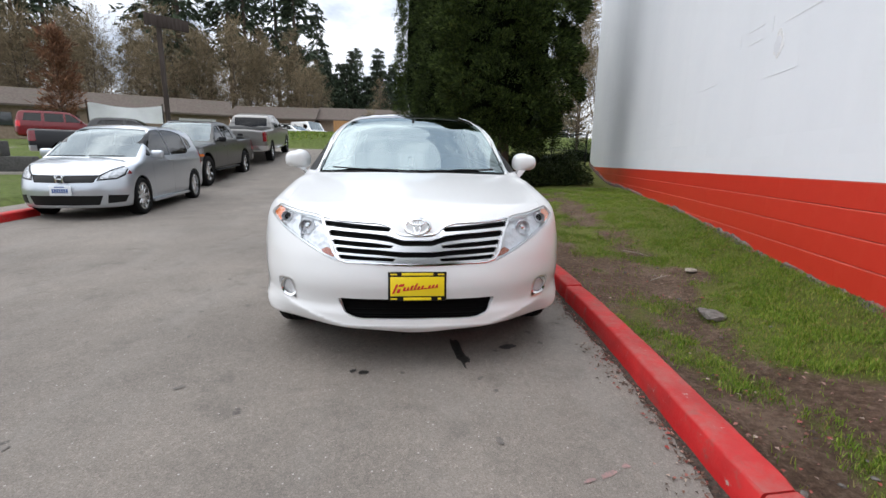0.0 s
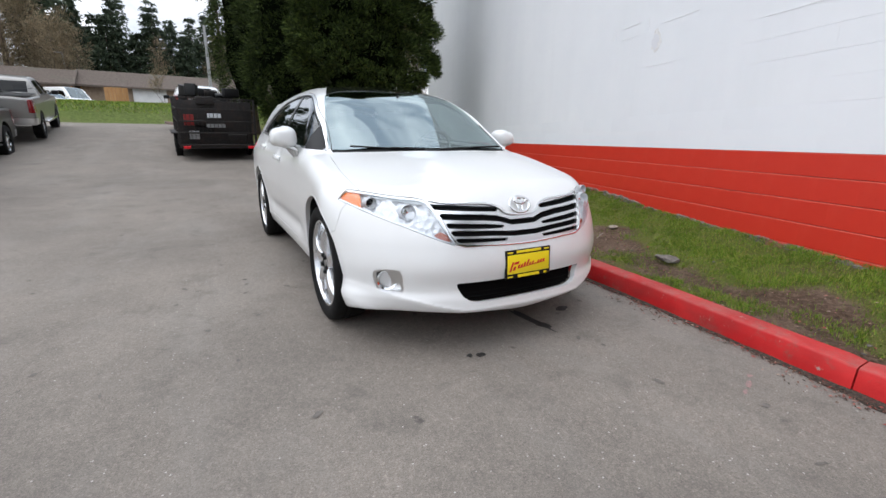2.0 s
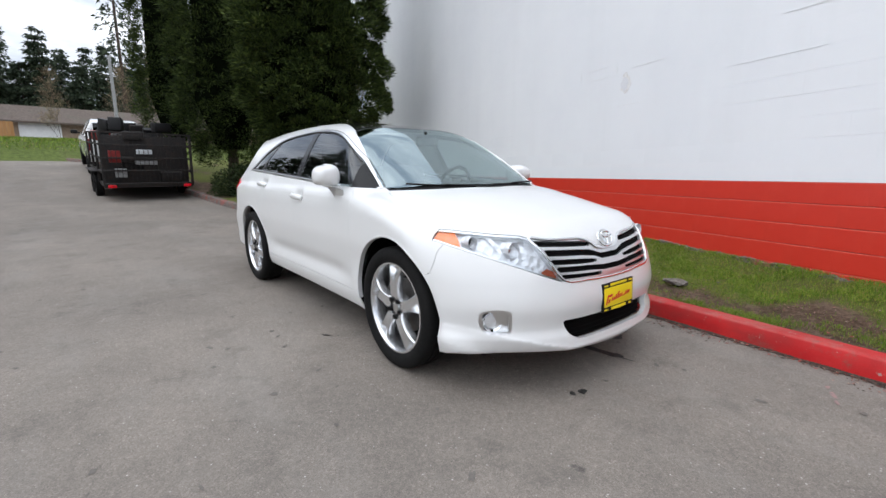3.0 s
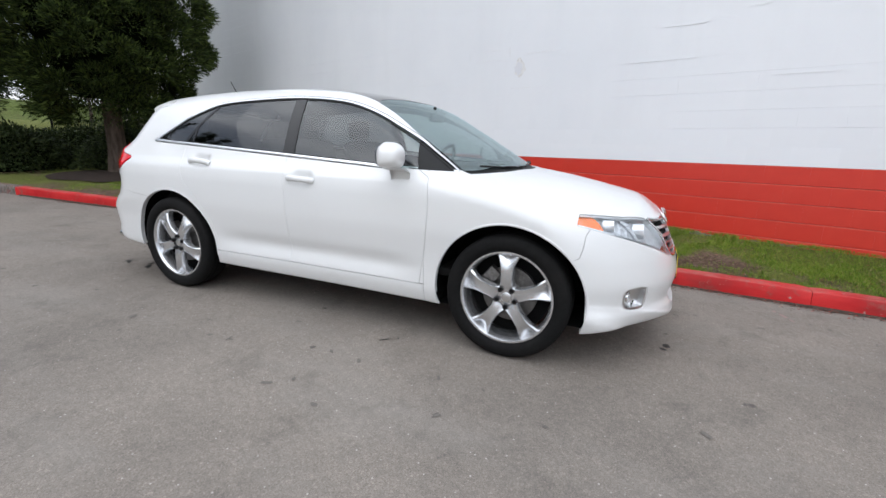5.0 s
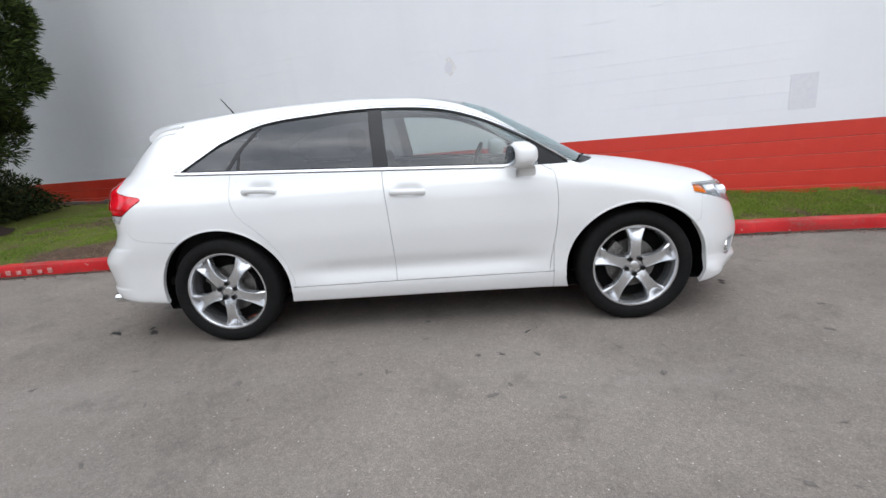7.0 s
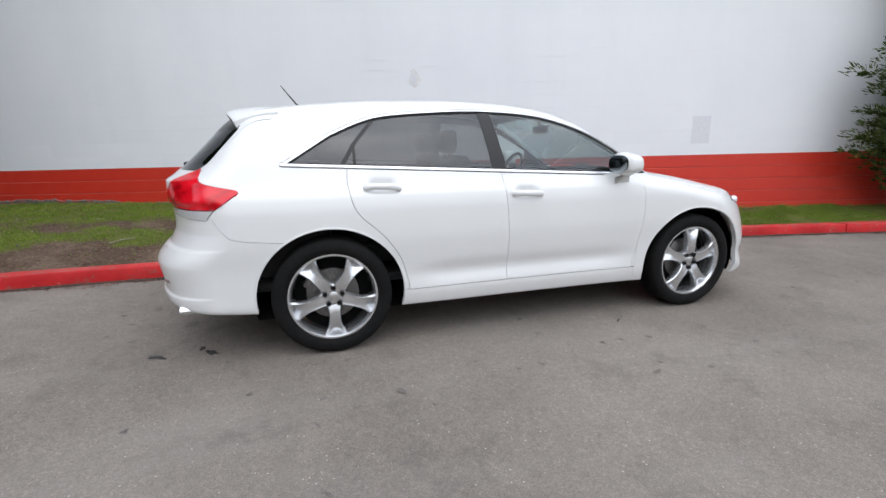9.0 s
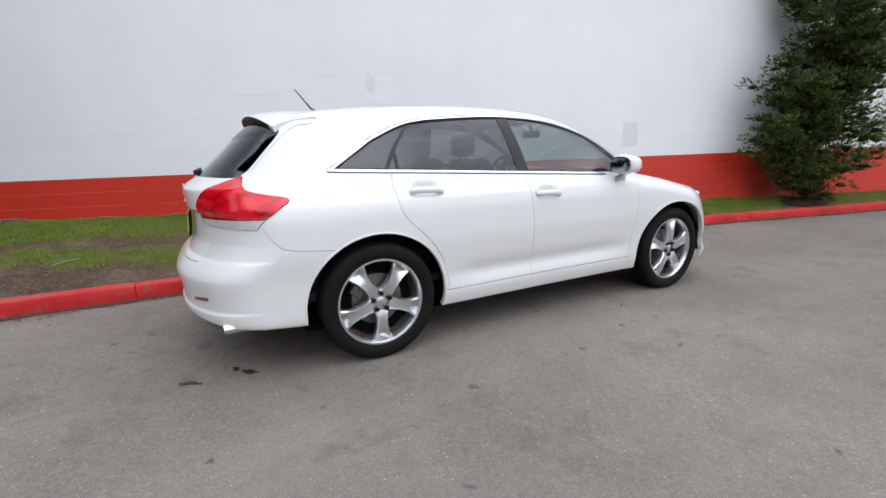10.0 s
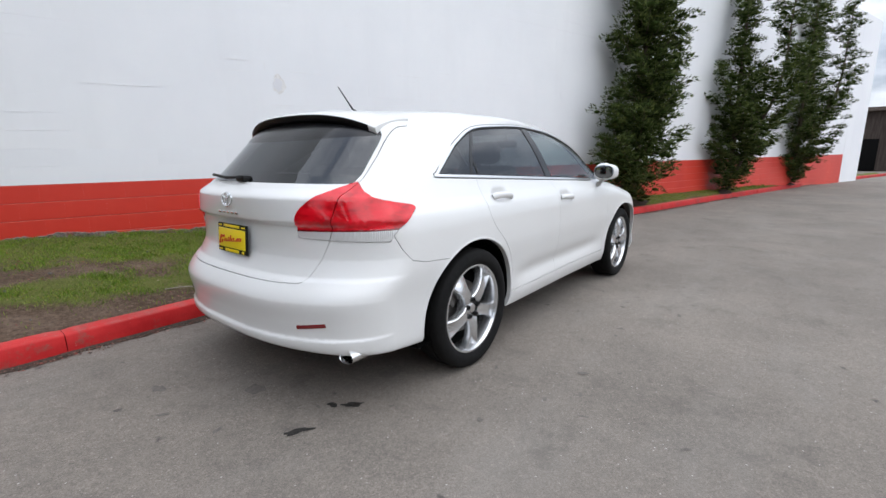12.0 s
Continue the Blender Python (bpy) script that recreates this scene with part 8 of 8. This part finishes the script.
# far grass bank at the end of the road
def bank_z(x, y):
    e = 26.8 + 0.6 * math.sin(x * 0.21) - 0.05 * (x + 5)
    up = min(max((y - e) / 3.2, 0), 1)
    return ground_z(x, y) - 0.05 + 1.1 * (3 * up * up - 2 * up ** 3) * (1 if y < 38 else max(0.0, 1 - (y - 38) / 5)) + 0.06 * noise.noise((x * 0.9, y * 0.9, 0)) * (1 if up > 0.02 else 0) - (0.12 if up <= 0 else 0)


sheet("far_bank", np.arange(-11, 14.1, 0.5), np.arange(25.6, 44.1, 0.4), bank_z, BANK, "grass bank at the end of the road", "grass")
sp = []
rb = random.Random(8)
for _ in range(16000):
    x, y = rb.uniform(-11, 3), 27.9 + 3.6 * rb.random() ** 0.7
    sp.append((x, y, bank_z(x, y) - 0.03))
blades("bank_grass", sp, "rough green grass on the far bank", (0.06, 0.17), 0.020, 5)


# raised ground with the red car, to the left of the road
def rise_z(x, y):
    e = (-9.6 - x) + 0.15 * (y - 14)
    up = min(max(e / 5.0, 0), 1)
    k = min(max((y - 13.5) / 3.0, 0), 1)
    return ground_z(x, y) - 0.06 + 0.06 * up * k + 0.05 * noise.noise((x * 0.6, y * 0.6, 1)) * up + (0.02 if up > 0 else -0.1)


sheet("left_bank", np.arange(-46, -9.4, 0.6), np.arange(13.0, 44.1, 0.6), rise_z, BANK, "grassy raised ground beside the road", "grass")
# near left verge with its kerb and path
vb = bmesh.new()
rows = []
for y in np.arange(-14, 5.3, 0.4):
    x = -6.60 - 0.02 * (4.6 - y)
    z = ground_z(x, y)
    rows.append([vb.verts.new((x + dx, y, z + dz)) for dx, dz in ((0.0, -0.1), (-0.01, 0.12), (-0.03, 0.14), (-0.15, 0.142), (-0.16, -0.05))])
for a, b in zip(rows, rows[1:]):
    for k in range(4):
        vb.faces.new((a[k], b[k], b[k + 1], a[k + 1]))
vb.faces.new(rows[-1])
bmesh.ops.recalc_face_normals(vb, faces=vb.faces)
tagged(part("left_kerb", vb, KERB_RED), "red-painted kerb across the road", "kerb", kind="structure")
sheet("left_verge", np.arange(-15.3, -6.68, 0.3), np.arange(-14, 5.0, 0.4), lambda x, y: ground_z(x, y) + 0.125 + 0.02 * noise.noise((x, y, 0)), BANK, "short yellowish grass verge", "grass")
sheet("inner_verge", np.arange(-16.3, -7.6, 0.3), np.arange(4.9, 11.6, 0.4), lambda x, y: ground_z(x, y) + 0.12 + 0.03 * noise.noise((x, y, 0)) - (0.2 if x > -7.95 else 0.0), BANK, "short grass verge before the stacked blocks", "grass")
# stacked concrete blocks
u = Vector((0.94, 0.34, 0)).normalized()
for row in range(2):
    for i in range(4):
        bm = bmesh.new()
        box(bm, -0.72, 0.72, -0.3, 0.3, 0, 0.47, 0.03, 2)
        for v in bm.verts:
            v.co += 0.012 * Vector((noise.noise(v.co * 3 + Vector((i, row, 0))), noise.noise(v.co * 3.3 + Vector((i, row, 5))), 0))
        p = Vector((-12.6, 12.0, 0.50)) - u * (1.47 * i + (0.7 if row else 0.0))
        tagged(part("concrete_block", bm, CONCRETE, at=Matrix.Translation((p.x, p.y, 0.50 + 0.472 * row)) @ Matrix.Rotation(math.atan2(u.y, u.x), 4, "Z")), "weathered grey concrete block stacked as a retaining wall", "concrete block", "stacked concrete blocks")


def low_building(name, a, b, base, eave, ridge, depth, label, fronts=()):
    """A long one-storey building from a to b with a pitched roof; fronts: (from, to, low, high, material, name)."""
    a, b = Vector((*a, 0)), Vector((*b, 0))
    d = (b - a).normalized()
    L = (b - a).length
    at = Matrix.Translation((a.x, a.y, base)) @ Matrix.Rotation(math.atan2(d.y, d.x), 4, "Z")
    t = thing(name, label, "building", at=at)
    bm = bmesh.new()
    box(bm, 0, L, 0.6, depth - 0.6, -0.5, eave - base, 0)
    part("wall", bm, TAN_WALL, t, "tan siding", smooth=False)
    bm = bmesh.new()
    h0, h1 = eave - base - 0.05, ridge - base
    for y0, y1 in ((0.0, depth / 2), (depth, depth / 2)):
        vs = [bm.verts.new(p) for p in ((-0.4, y0, h0), (L + 0.4, y0, h0), (L + 0.4, y1, h1), (-0.4, y1, h1))]
        ws = [bm.verts.new((v.co.x, v.co.y, v.co.z - 0.16)) for v in vs]
        bm.faces.new(vs)
        bm.faces.new(ws[::-1])
        for i in range(4):
            bm.faces.new((vs[i], ws[i], ws[(i + 1) % 4], vs[(i + 1) % 4]))
    bmesh.ops.recalc_face_normals(bm, faces=bm.faces)
    part("roof", bm, SHINGLE, t, "brown shingle roof", smooth=False)
    for x in (0.0, L):
        bm = bmesh.new()
        o = 0.08 if x else -0.08
        vs = [(x + o, 0.3, h0 - 0.1), (x + o, depth - 0.3, h0 - 0.1), (x + o, depth / 2, h1 - 0.2)]
        lo = [bm.verts.new(p) for p in vs] 
        hi = [bm.verts.new((p[0] - o * 0.8, p[1], p[2])) for p in vs]
        bm.faces.new(lo)
        bm.faces.new(hi[::-1])
        for i in range(3):
            bm.faces.new((lo[i], hi[i], hi[(i + 1) % 3], lo[(i + 1) % 3]))
        box(bm, x + min(o, 0) , x + max(o, 0), 0.5, depth - 0.5, -0.5, h0, 0)
        bmesh.ops.recalc_face_normals(bm, faces=bm.faces)
        part("gable", bm, CEDAR_BOARD, t, "orange cedar boards", smooth=False)
    for x0, x1, z0, z1, mat, nm in fronts:
        bm = bmesh.new()
        box(bm, x0, x1, 0.50, 0.62, z0, z1, 0.01)
        part(nm, bm, mat, t)
    return t


DARK_PANE = material("dark_window", (0.03, 0.035, 0.04), 0.1, 0.0, 0.5)
low_building("low_building", (-39.0, 31.0), (-16.6, 41.2), 2.1, 4.70, 6.2, 7.0, "long low building with a brown shingle roof", [(3 + 4.2 * k, 5 + 4.2 * k, 0.9, 1.9, DARK_PANE, "window") for k in range(5)] + [(20.5, 23.5, 0.1, 2.1, WHITE_DOOR, "garage_door")])
low_building("low_building", (-18.5, 46.5), (-10.2, 47.0), 2.3, 4.95, 6.35, 7.0, "low building with a brown roof and cedar gable", [(1.0, 3.6, 0.1, 2.1, DARK_PANE, "window"), (4.6, 7.4, 0.1, 2.1, WHITE_DOOR, "garage_door")])
low_building("low_building", (-9.6, 48.2), (14.0, 50.2), 2.4, 5.05, 6.55, 7.0, "long low building with white garage doors", [(9.2, 10.6, 0.1, 2.2, DARK_PANE, "window"), (3.7, 6.4, 0.1, 2.55, WHITE_DOOR, "garage_door"), (12.0, 15.0, 0.1, 2.1, WHITE_DOOR, "garage_door")])
bm = bmesh.new()
for k in range(8):
    box(bm, k * 0.2, k * 0.2 + 0.19, 0, 0.03, 0, 1.95 + 0.01 * (k % 3), 0.004, 1)
tagged(part("board_fence", bm, CEDAR_BOARD, at=Matrix.Translation((-7.45, 43.9, 2.6)) @ Matrix.Rotation(radians(4), 4, "Z")), "orange cedar board fence beside the garages", "fence")
# tarpaulin hung between posts
T0 = thing("tarpaulin", "white tarpaulin hung between two posts", "tarpaulin", at=Matrix.Translation((-21.7, 30.0, 2.65)) @ Matrix.Rotation(radians(30), 4, "Z"))
bm = bmesh.new()
rows = []
for i in range(25):
    q = i / 24
    rows.append([bm.verts.new((4.3 * q, 0.10 * math.sin(9 * q + 2 * s) + 0.05 * math.sin(23 * q), 0.55 + (1.25 - 0.25 * math.sin(math.pi * q)) * s)) for s in np.linspace(0, 1, 7)])
for a, b in zip(rows, rows[1:]):
    for k in range(6):
        bm.faces.new((a[k], b[k], b[k + 1], a[k + 1]))
bmesh.ops.solidify(bm, geom=bm.faces[:], thickness=0.01)
part("sheet", bm, TARP, T0, "sagging white sheet")
for x in (-0.05, 4.35):
    bm = bmesh.new()
    rod(bm, (x, 0, -1.2), (x, 0, 1.95), 0.05)
    part("post", bm, POLE_WOOD, T0)
# timber post with a cross board
P0 = thing("timber_post", "tall weathered timber post with a broad cross board", "post", at=Matrix.Translation((-13.4, 23.7, 2.0)))
bm = bmesh.new()
box(bm, -0.10, 0.10, -0.10, 0.10, -0.8, 6.3, 0.02)
part("post", bm, POLE_WOOD, P0)
bm = bmesh.new()
box(bm, -0.95, 1.15, -0.16, -0.10, 5.70, 6.30, 0.02, 2, Matrix.Rotation(radians(3), 4, "Y") @ Matrix.Rotation(radians(35), 4, "Z"))
part("cross_board", bm, POLE_WOOD, P0)
# street lamp beyond the roofs
S0 = thing("street_lamp", "thin grey street lamp beyond the roofs", "street lamp", at=Matrix.Translation((-11.8, 56.0, 3.0)))
bm = bmesh.new()
rod(bm, (0, 0, -0.5), (0, 0, 5.4), 0.09, 0.06)
part("pole", bm, GREY_BITS, S0)
bm = bmesh.new()
box(bm, -0.75, 0.1, -0.12, 0.12, 5.35, 5.5, 0.04)
part("lamp_head", bm, GREY_BITS, S0)
# pole by the cedars, seen over the trailer
S1 = thing("utility_pole", "grey wooden utility pole behind the trailer", "pole", at=Matrix.Translation((0.2, 40.0, 2.3)))
bm = bmesh.new()
rod(bm, (0, 0, -0.5), (0, 0, 7.0), 0.14, 0.10)
part("pole", bm, GREY_BITS, S1)
# chain-link fence between bush and wall corner
F0 = thing("wire_fence", "dark wire fence behind the corner bush", "fence", at=Matrix.Translation((4.6, 15.6, 0.75)))
for k in range(3):
    bm = bmesh.new()
    rod(bm, (k * 1.5, 0, -0.3), (k * 1.5, 0, 1.5), 0.03)
    part("post", bm, BLACK, F0)
for z in (0.1, 0.8, 1.45):
    bm = bmesh.new()
    rod(bm, (0, 0, z), (3.0, 0, z), 0.016)
    part("rail", bm, BLACK, F0)
bm = bmesh.new()
for k in range(50):
    rod(bm, (k * 0.06, 0, 0.05), (k * 0.06, 0, 1.45), 0.0035, None, 4, False)
part("wires", bm, BLACK, F0)

# the wood
rf = random.Random(42)
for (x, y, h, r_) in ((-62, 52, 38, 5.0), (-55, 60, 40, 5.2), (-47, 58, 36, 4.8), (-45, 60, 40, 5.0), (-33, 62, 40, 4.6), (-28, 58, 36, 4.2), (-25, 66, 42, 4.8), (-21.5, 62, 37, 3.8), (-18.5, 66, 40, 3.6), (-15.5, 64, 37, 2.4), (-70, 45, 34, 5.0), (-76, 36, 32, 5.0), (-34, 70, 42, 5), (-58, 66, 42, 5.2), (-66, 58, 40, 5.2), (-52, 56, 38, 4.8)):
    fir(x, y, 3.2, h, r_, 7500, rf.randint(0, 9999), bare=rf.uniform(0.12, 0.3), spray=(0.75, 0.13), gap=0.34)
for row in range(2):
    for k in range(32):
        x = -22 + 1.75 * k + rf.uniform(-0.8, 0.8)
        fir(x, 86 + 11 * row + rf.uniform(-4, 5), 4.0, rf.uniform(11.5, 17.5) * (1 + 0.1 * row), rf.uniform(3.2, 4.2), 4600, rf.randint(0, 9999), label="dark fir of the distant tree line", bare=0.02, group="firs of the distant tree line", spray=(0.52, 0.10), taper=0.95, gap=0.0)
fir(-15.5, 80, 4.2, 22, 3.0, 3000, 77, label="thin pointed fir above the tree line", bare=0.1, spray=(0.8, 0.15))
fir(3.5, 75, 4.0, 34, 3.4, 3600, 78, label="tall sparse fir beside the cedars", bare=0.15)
for k in range(84):
    x = -52 + 0.50 * k + rf.uniform(-0.5, 0.5)
    alder(x, 49 + 0.20 * (x + 48) + rf.uniform(-2, 6), 2.6, rf.uniform(9.5, 14.0) * (1.0 if x < -14 else 0.8), rf.randint(0, 9999), 2300)
for (x, y, h) in ((-4, 66, 9), (2, 64, 10), (6, 62, 12), (9, 64, 12)):
    alder(x, y, 2.8, h, rf.randint(0, 9999), 1800)
alder(-23.0, 29.5, 1.62, 7.2, 5, 5200, "small tree with rusty withered leaves", "withered trees", RUST_LEAF, 0.004)
alder(-31.0, 27.5, 1.6, 9.0, 6, 6000, "mossy bare tree on the raised ground")
bare_tree(-3.2, 41.0, 2.4, 4.2, 12, MOSS_TWIG, 700, "small bare tree before the garages", 0.34)
alder(10.6, 24.4, 0.9, 10.5, 31, 3500, "bare tree behind the corner of the wall")
alder(8.3, 18.6, 0.7, 7.0, 32, 2600, "bare tree behind the corner of the wall")
bush(8.0, 17.6, 0.55, 1.6, 1.0, 1.5, 6000, 35, "dark bush behind the wire fence")
bare_tree(11.5, 24.0, 1.2, 9.5, 9, MOSS_TWIG, 2400, "bare tree behind the corner of the wall", 0.4)
# ---- the block wall: courses of blocks, those nearest the car as pieces of their own ----
wall = tagged(new("wall_east"), "white painted block wall with a red base band", "wall", kind="structure")
wall.matrix_basis = WALL_AT @ Matrix(((1, 0, 0, 0), (0, 1, 0, 0), (0, WALL_FALL, 1, 0), (0, 0, 0, 1)))
wb = bmesh.new()
box(wb, 0.03, 0.30, WALL_FROM, -15.0, -1.0, 7.35)
box(wb, 0.03, 0.30, -15.0, WALL_TO, -1.0, 8.1)
part("wall_core", wb, WALL_WHITE, wall, smooth=False)
COURSE, BLOCK, BAND = 0.2, 0.4, 1.05


def block_mesh(name, mat, y0, y1, groove):
    """The face of one block with its edges eased, a little proud of the core."""
    g, e = groove, (0.0055 if groove > 0.004 else (0.0014 if groove > 0.001 else 0.0002))
    h = COURSE
    V = [(0.03, y0, 0), (0.03, y1, 0), (0.03, y1, h), (0.03, y0, h),
         (e, y0, g * 0.35), (e, y1, g * 0.35), (e, y1, h - g * 0.35), (e, y0, h - g * 0.35),
         (0, y0 + 0.0002, g), (0, y1 - 0.0002, g), (0, y1 - 0.0002, h - g * 1.6), (0, y0 + 0.0002, h - g * 1.6)]
    F = [(8, 11, 10, 9), (4, 8, 9, 5), (5, 9, 10, 6), (6, 10, 11, 7), (7, 11, 8, 4), (0, 4, 5, 1), (1, 5, 6, 2), (2, 6, 7, 3), (3, 7, 4, 0)]
    return V, F


SHARED = {}
# only the upward bevel of a block takes the painted highlight
JOINT_FACES = [0, 0, 0, 1, 0, 0, 0, 0, 0]
far = {"red": ([], []), "white": ([], [])}
count = 0
rw = random.Random(3)
for c in range(-7, 36):
    z = BAND + c * COURSE
    mat = WALL_RED if z < BAND - 0.01 else WALL_WHITE
    key = "red" if mat is WALL_RED else "white"
    y = WALL_FROM + (BLOCK / 2 if c % 2 else 0.0)
    y = max(y, WALL_FROM)
    first = True
    while y < WALL_TO - 0.01:
        w = BLOCK if not (first and c % 2) else BLOCK
        y1 = min(y + w, WALL_TO)
        if z > 7.1 and y < -15:
            y = y1
            first = False
            continue
        groove = 0.005 if key == "red" else (0.0022 if noise.noise((y * 0.23, c * 3.37, 1.5)) + 0.35 * noise.noise((y * 1.9, c * 5.1, 0.5)) > (0.02 if y > 2.2 else 0.42) else 0.0004)
        near = -0.81 + BAND < z < BAND + 0.39 and -7.2 < y < 8.2 and abs((y1 - y) - BLOCK) < 1e-6 and count < 290
        if near:
            k = (key, groove)
            if k not in SHARED:
                V, F = block_mesh("block", mat, 0.0, BLOCK, groove)
                SHARED[k] = mesh_of("block", V, F, [mat, SKYLIT_JOINT if key == "red" else mat], which=JOINT_FACES)
            link("block", SHARED[k], wall, at=Matrix.Translation((rw.uniform(-0.0003, 0.0003), y, z)))
            count += 1
        else:
            V, F = block_mesh("block", mat, y, y1, groove)
            vs, fs = far[key]
            o = len(vs)
            d = rw.uniform(-0.0003, 0.0003)
            vs += [(p[0] + d, p[1], p[2] + z) for p in V]
            fs += [tuple(i + o for i in f) for f in F]
        y = y1
        first = False
for key, mat in (("red", WALL_RED), ("white", WALL_WHITE)):
    tagged(link("block_courses", mesh_of("block_courses", *far[key], [mat, SKYLIT_JOINT if key == "red" else mat], which=JOINT_FACES * (len(far[key][1]) // 9)), wall), kind="stuff")
# crumbling footing at the foot of the wall
fb = bmesh.new()
rows = []
for s in np.concatenate([np.arange(WALL_FROM, -9, 0.15), np.arange(-9, 9, 0.022), np.arange(9, WALL_TO, 0.12)]):
    x, yy = on_wall(s)
    zl = lawn_spot(x, yy) - WALL_FALL * s
    top = zl + 0.035 - 0.07 * min(max((s - 1.5) / 2.0, 0), 1) + 0.035 * noise.noise((s * 0.9, 0.4, 0)) + 0.025 * noise.noise((s * 4.1, 2.4, 0)) + 0.02 * noise.noise((s * 11.3, 7.4, 0)) + 0.016 * noise.noise((s * 31.0, 5.4, 0))
    o = 0.022 + 0.014 * noise.noise((s * 4.0, 8.0, 0)) + 0.012 * noise.noise((s * 25.0, 8.0, 0))
    rows.append([fb.verts.new((-o, s, zl - 0.25)), fb.verts.new((-o, s, top - 0.01)), fb.verts.new((-0.004, s, top)), fb.verts.new((0.02, s, top + 0.004))])
for a, b in zip(rows, rows[1:]):
    for k in range(3):
        fb.faces.new((a[k], b[k], b[k + 1], a[k + 1]))
bmesh.ops.recalc_face_normals(fb, faces=fb.faces)
part("footing", fb, FOOTING, wall, "crumbling grey footing with peeling red paint")


def wall_plate(name, s, z, pts, mat, label, proud=0.004):
    bm = bmesh.new()
    slab(bm, pts, lambda u, v, d: (-proud + d, s + u, z + v), proud + 0.004)
    bmesh.ops.recalc_face_normals(bm, faces=bm.faces)
    part(name, bm, mat, wall, label, smooth=False)


def blob(rx, rz, seed, n=26, k=0.25):
    return [((1 + k * noise.noise((math.cos(a) * 1.5 + seed, math.sin(a) * 1.5, seed))) * rx * math.cos(a), (1 + k * noise.noise((math.cos(a) * 1.5 + seed, math.sin(a) * 1.5, seed))) * rz * math.sin(a)) for a in np.linspace(0, 2 * math.pi, n, endpoint=False)]


wall_plate("peeled_patch", 0.0, 2.33, blob(0.085, 0.115, 1.0, 40, 0.55), PEELED, "round patch of peeled paint")
wall_plate("peeled_patch", 0.012, 2.335, blob(0.062, 0.085, 2.0, 40, 0.6), PATCH_GREY, "painted-over middle of the patch", 0.007)
wall_plate("grey_patch", -4.62, 1.445, [(-0.145, -0.215), (0.145, -0.215), (0.145, 0.215), (-0.145, 0.215)], PATCH_GREY, "grey painted rectangle", 0.0042)
for s, z, w, h in ((0.55, 2.62, 0.32, 0.012), (0.18, 2.56, 0.012, 0.14), (0.92, 2.56, 0.012, 0.14), (0.55, 2.48, 0.30, 0.012), (-0.35, 2.52, 0.5, 0.010), (-0.05, 2.05, 0.55, 0.009), (-2.2, 2.62, 0.5, 0.010), (-1.9, 2.25, 0.7, 0.008), (1.9, 2.2, 0.8, 0.008), (-3.4, 2.0, 0.6, 0.008), (3.4, 1.85, 0.9, 0.008), (-2.9, 2.72, 0.2, 0.014)):
    wall_plate("paint_ridge", s, z, blob(w / 2, h * 0.4, s * 1.3, 30, 0.7), RIDGE, "rough ridge in the paint", 0.004)
# end of the wall and the lower white block beyond it
bm = bmesh.new()
box(bm, -0.006, 3.0, WALL_FROM - 2.6, WALL_FROM + 0.21, -1.0, 7.35, 0.01)
part("far_wall", bm, WALL_WHITE, wall, "plain white wall beyond the red band", smooth=False)
bm = bmesh.new()
box(bm, 0.3, 9.0, WALL_TO - 0.25, WALL_TO, -1.0, 8.1, 0.0)
box(bm, 0.3, 9.0, WALL_FROM, WALL_FROM + 0.3, -1.0, 7.3, 0.0)
part("return_wall", bm, WALL_WHITE, wall, smooth=False)
# dark building far beyond the end of the wall
shed = thing("dark_shed", "dark brown building far beyond the white wall", "building", at=Matrix.Translation((-9.5, -46.0, 0.0)))
bm = bmesh.new()
box(bm, -6.0, 7.0, -8.0, 0.0, -0.3, 4.8, 0.02)
part("wall", bm, POLE_WOOD, shed, "dark brown boards", smooth=False)
bm = bmesh.new()
box(bm, -6.4, 7.4, -8.4, 0.4, 4.8, 5.1, 0.02)
part("roof", bm, SHINGLE, shed, smooth=False)
for x in (-4.5, -1.0, 2.5):
    bm = bmesh.new()
    box(bm, x, x + 2.4, 0.0, 0.06, 0.0, 2.6, 0.01)
    part("door", bm, SHADOW_GAP, shed)
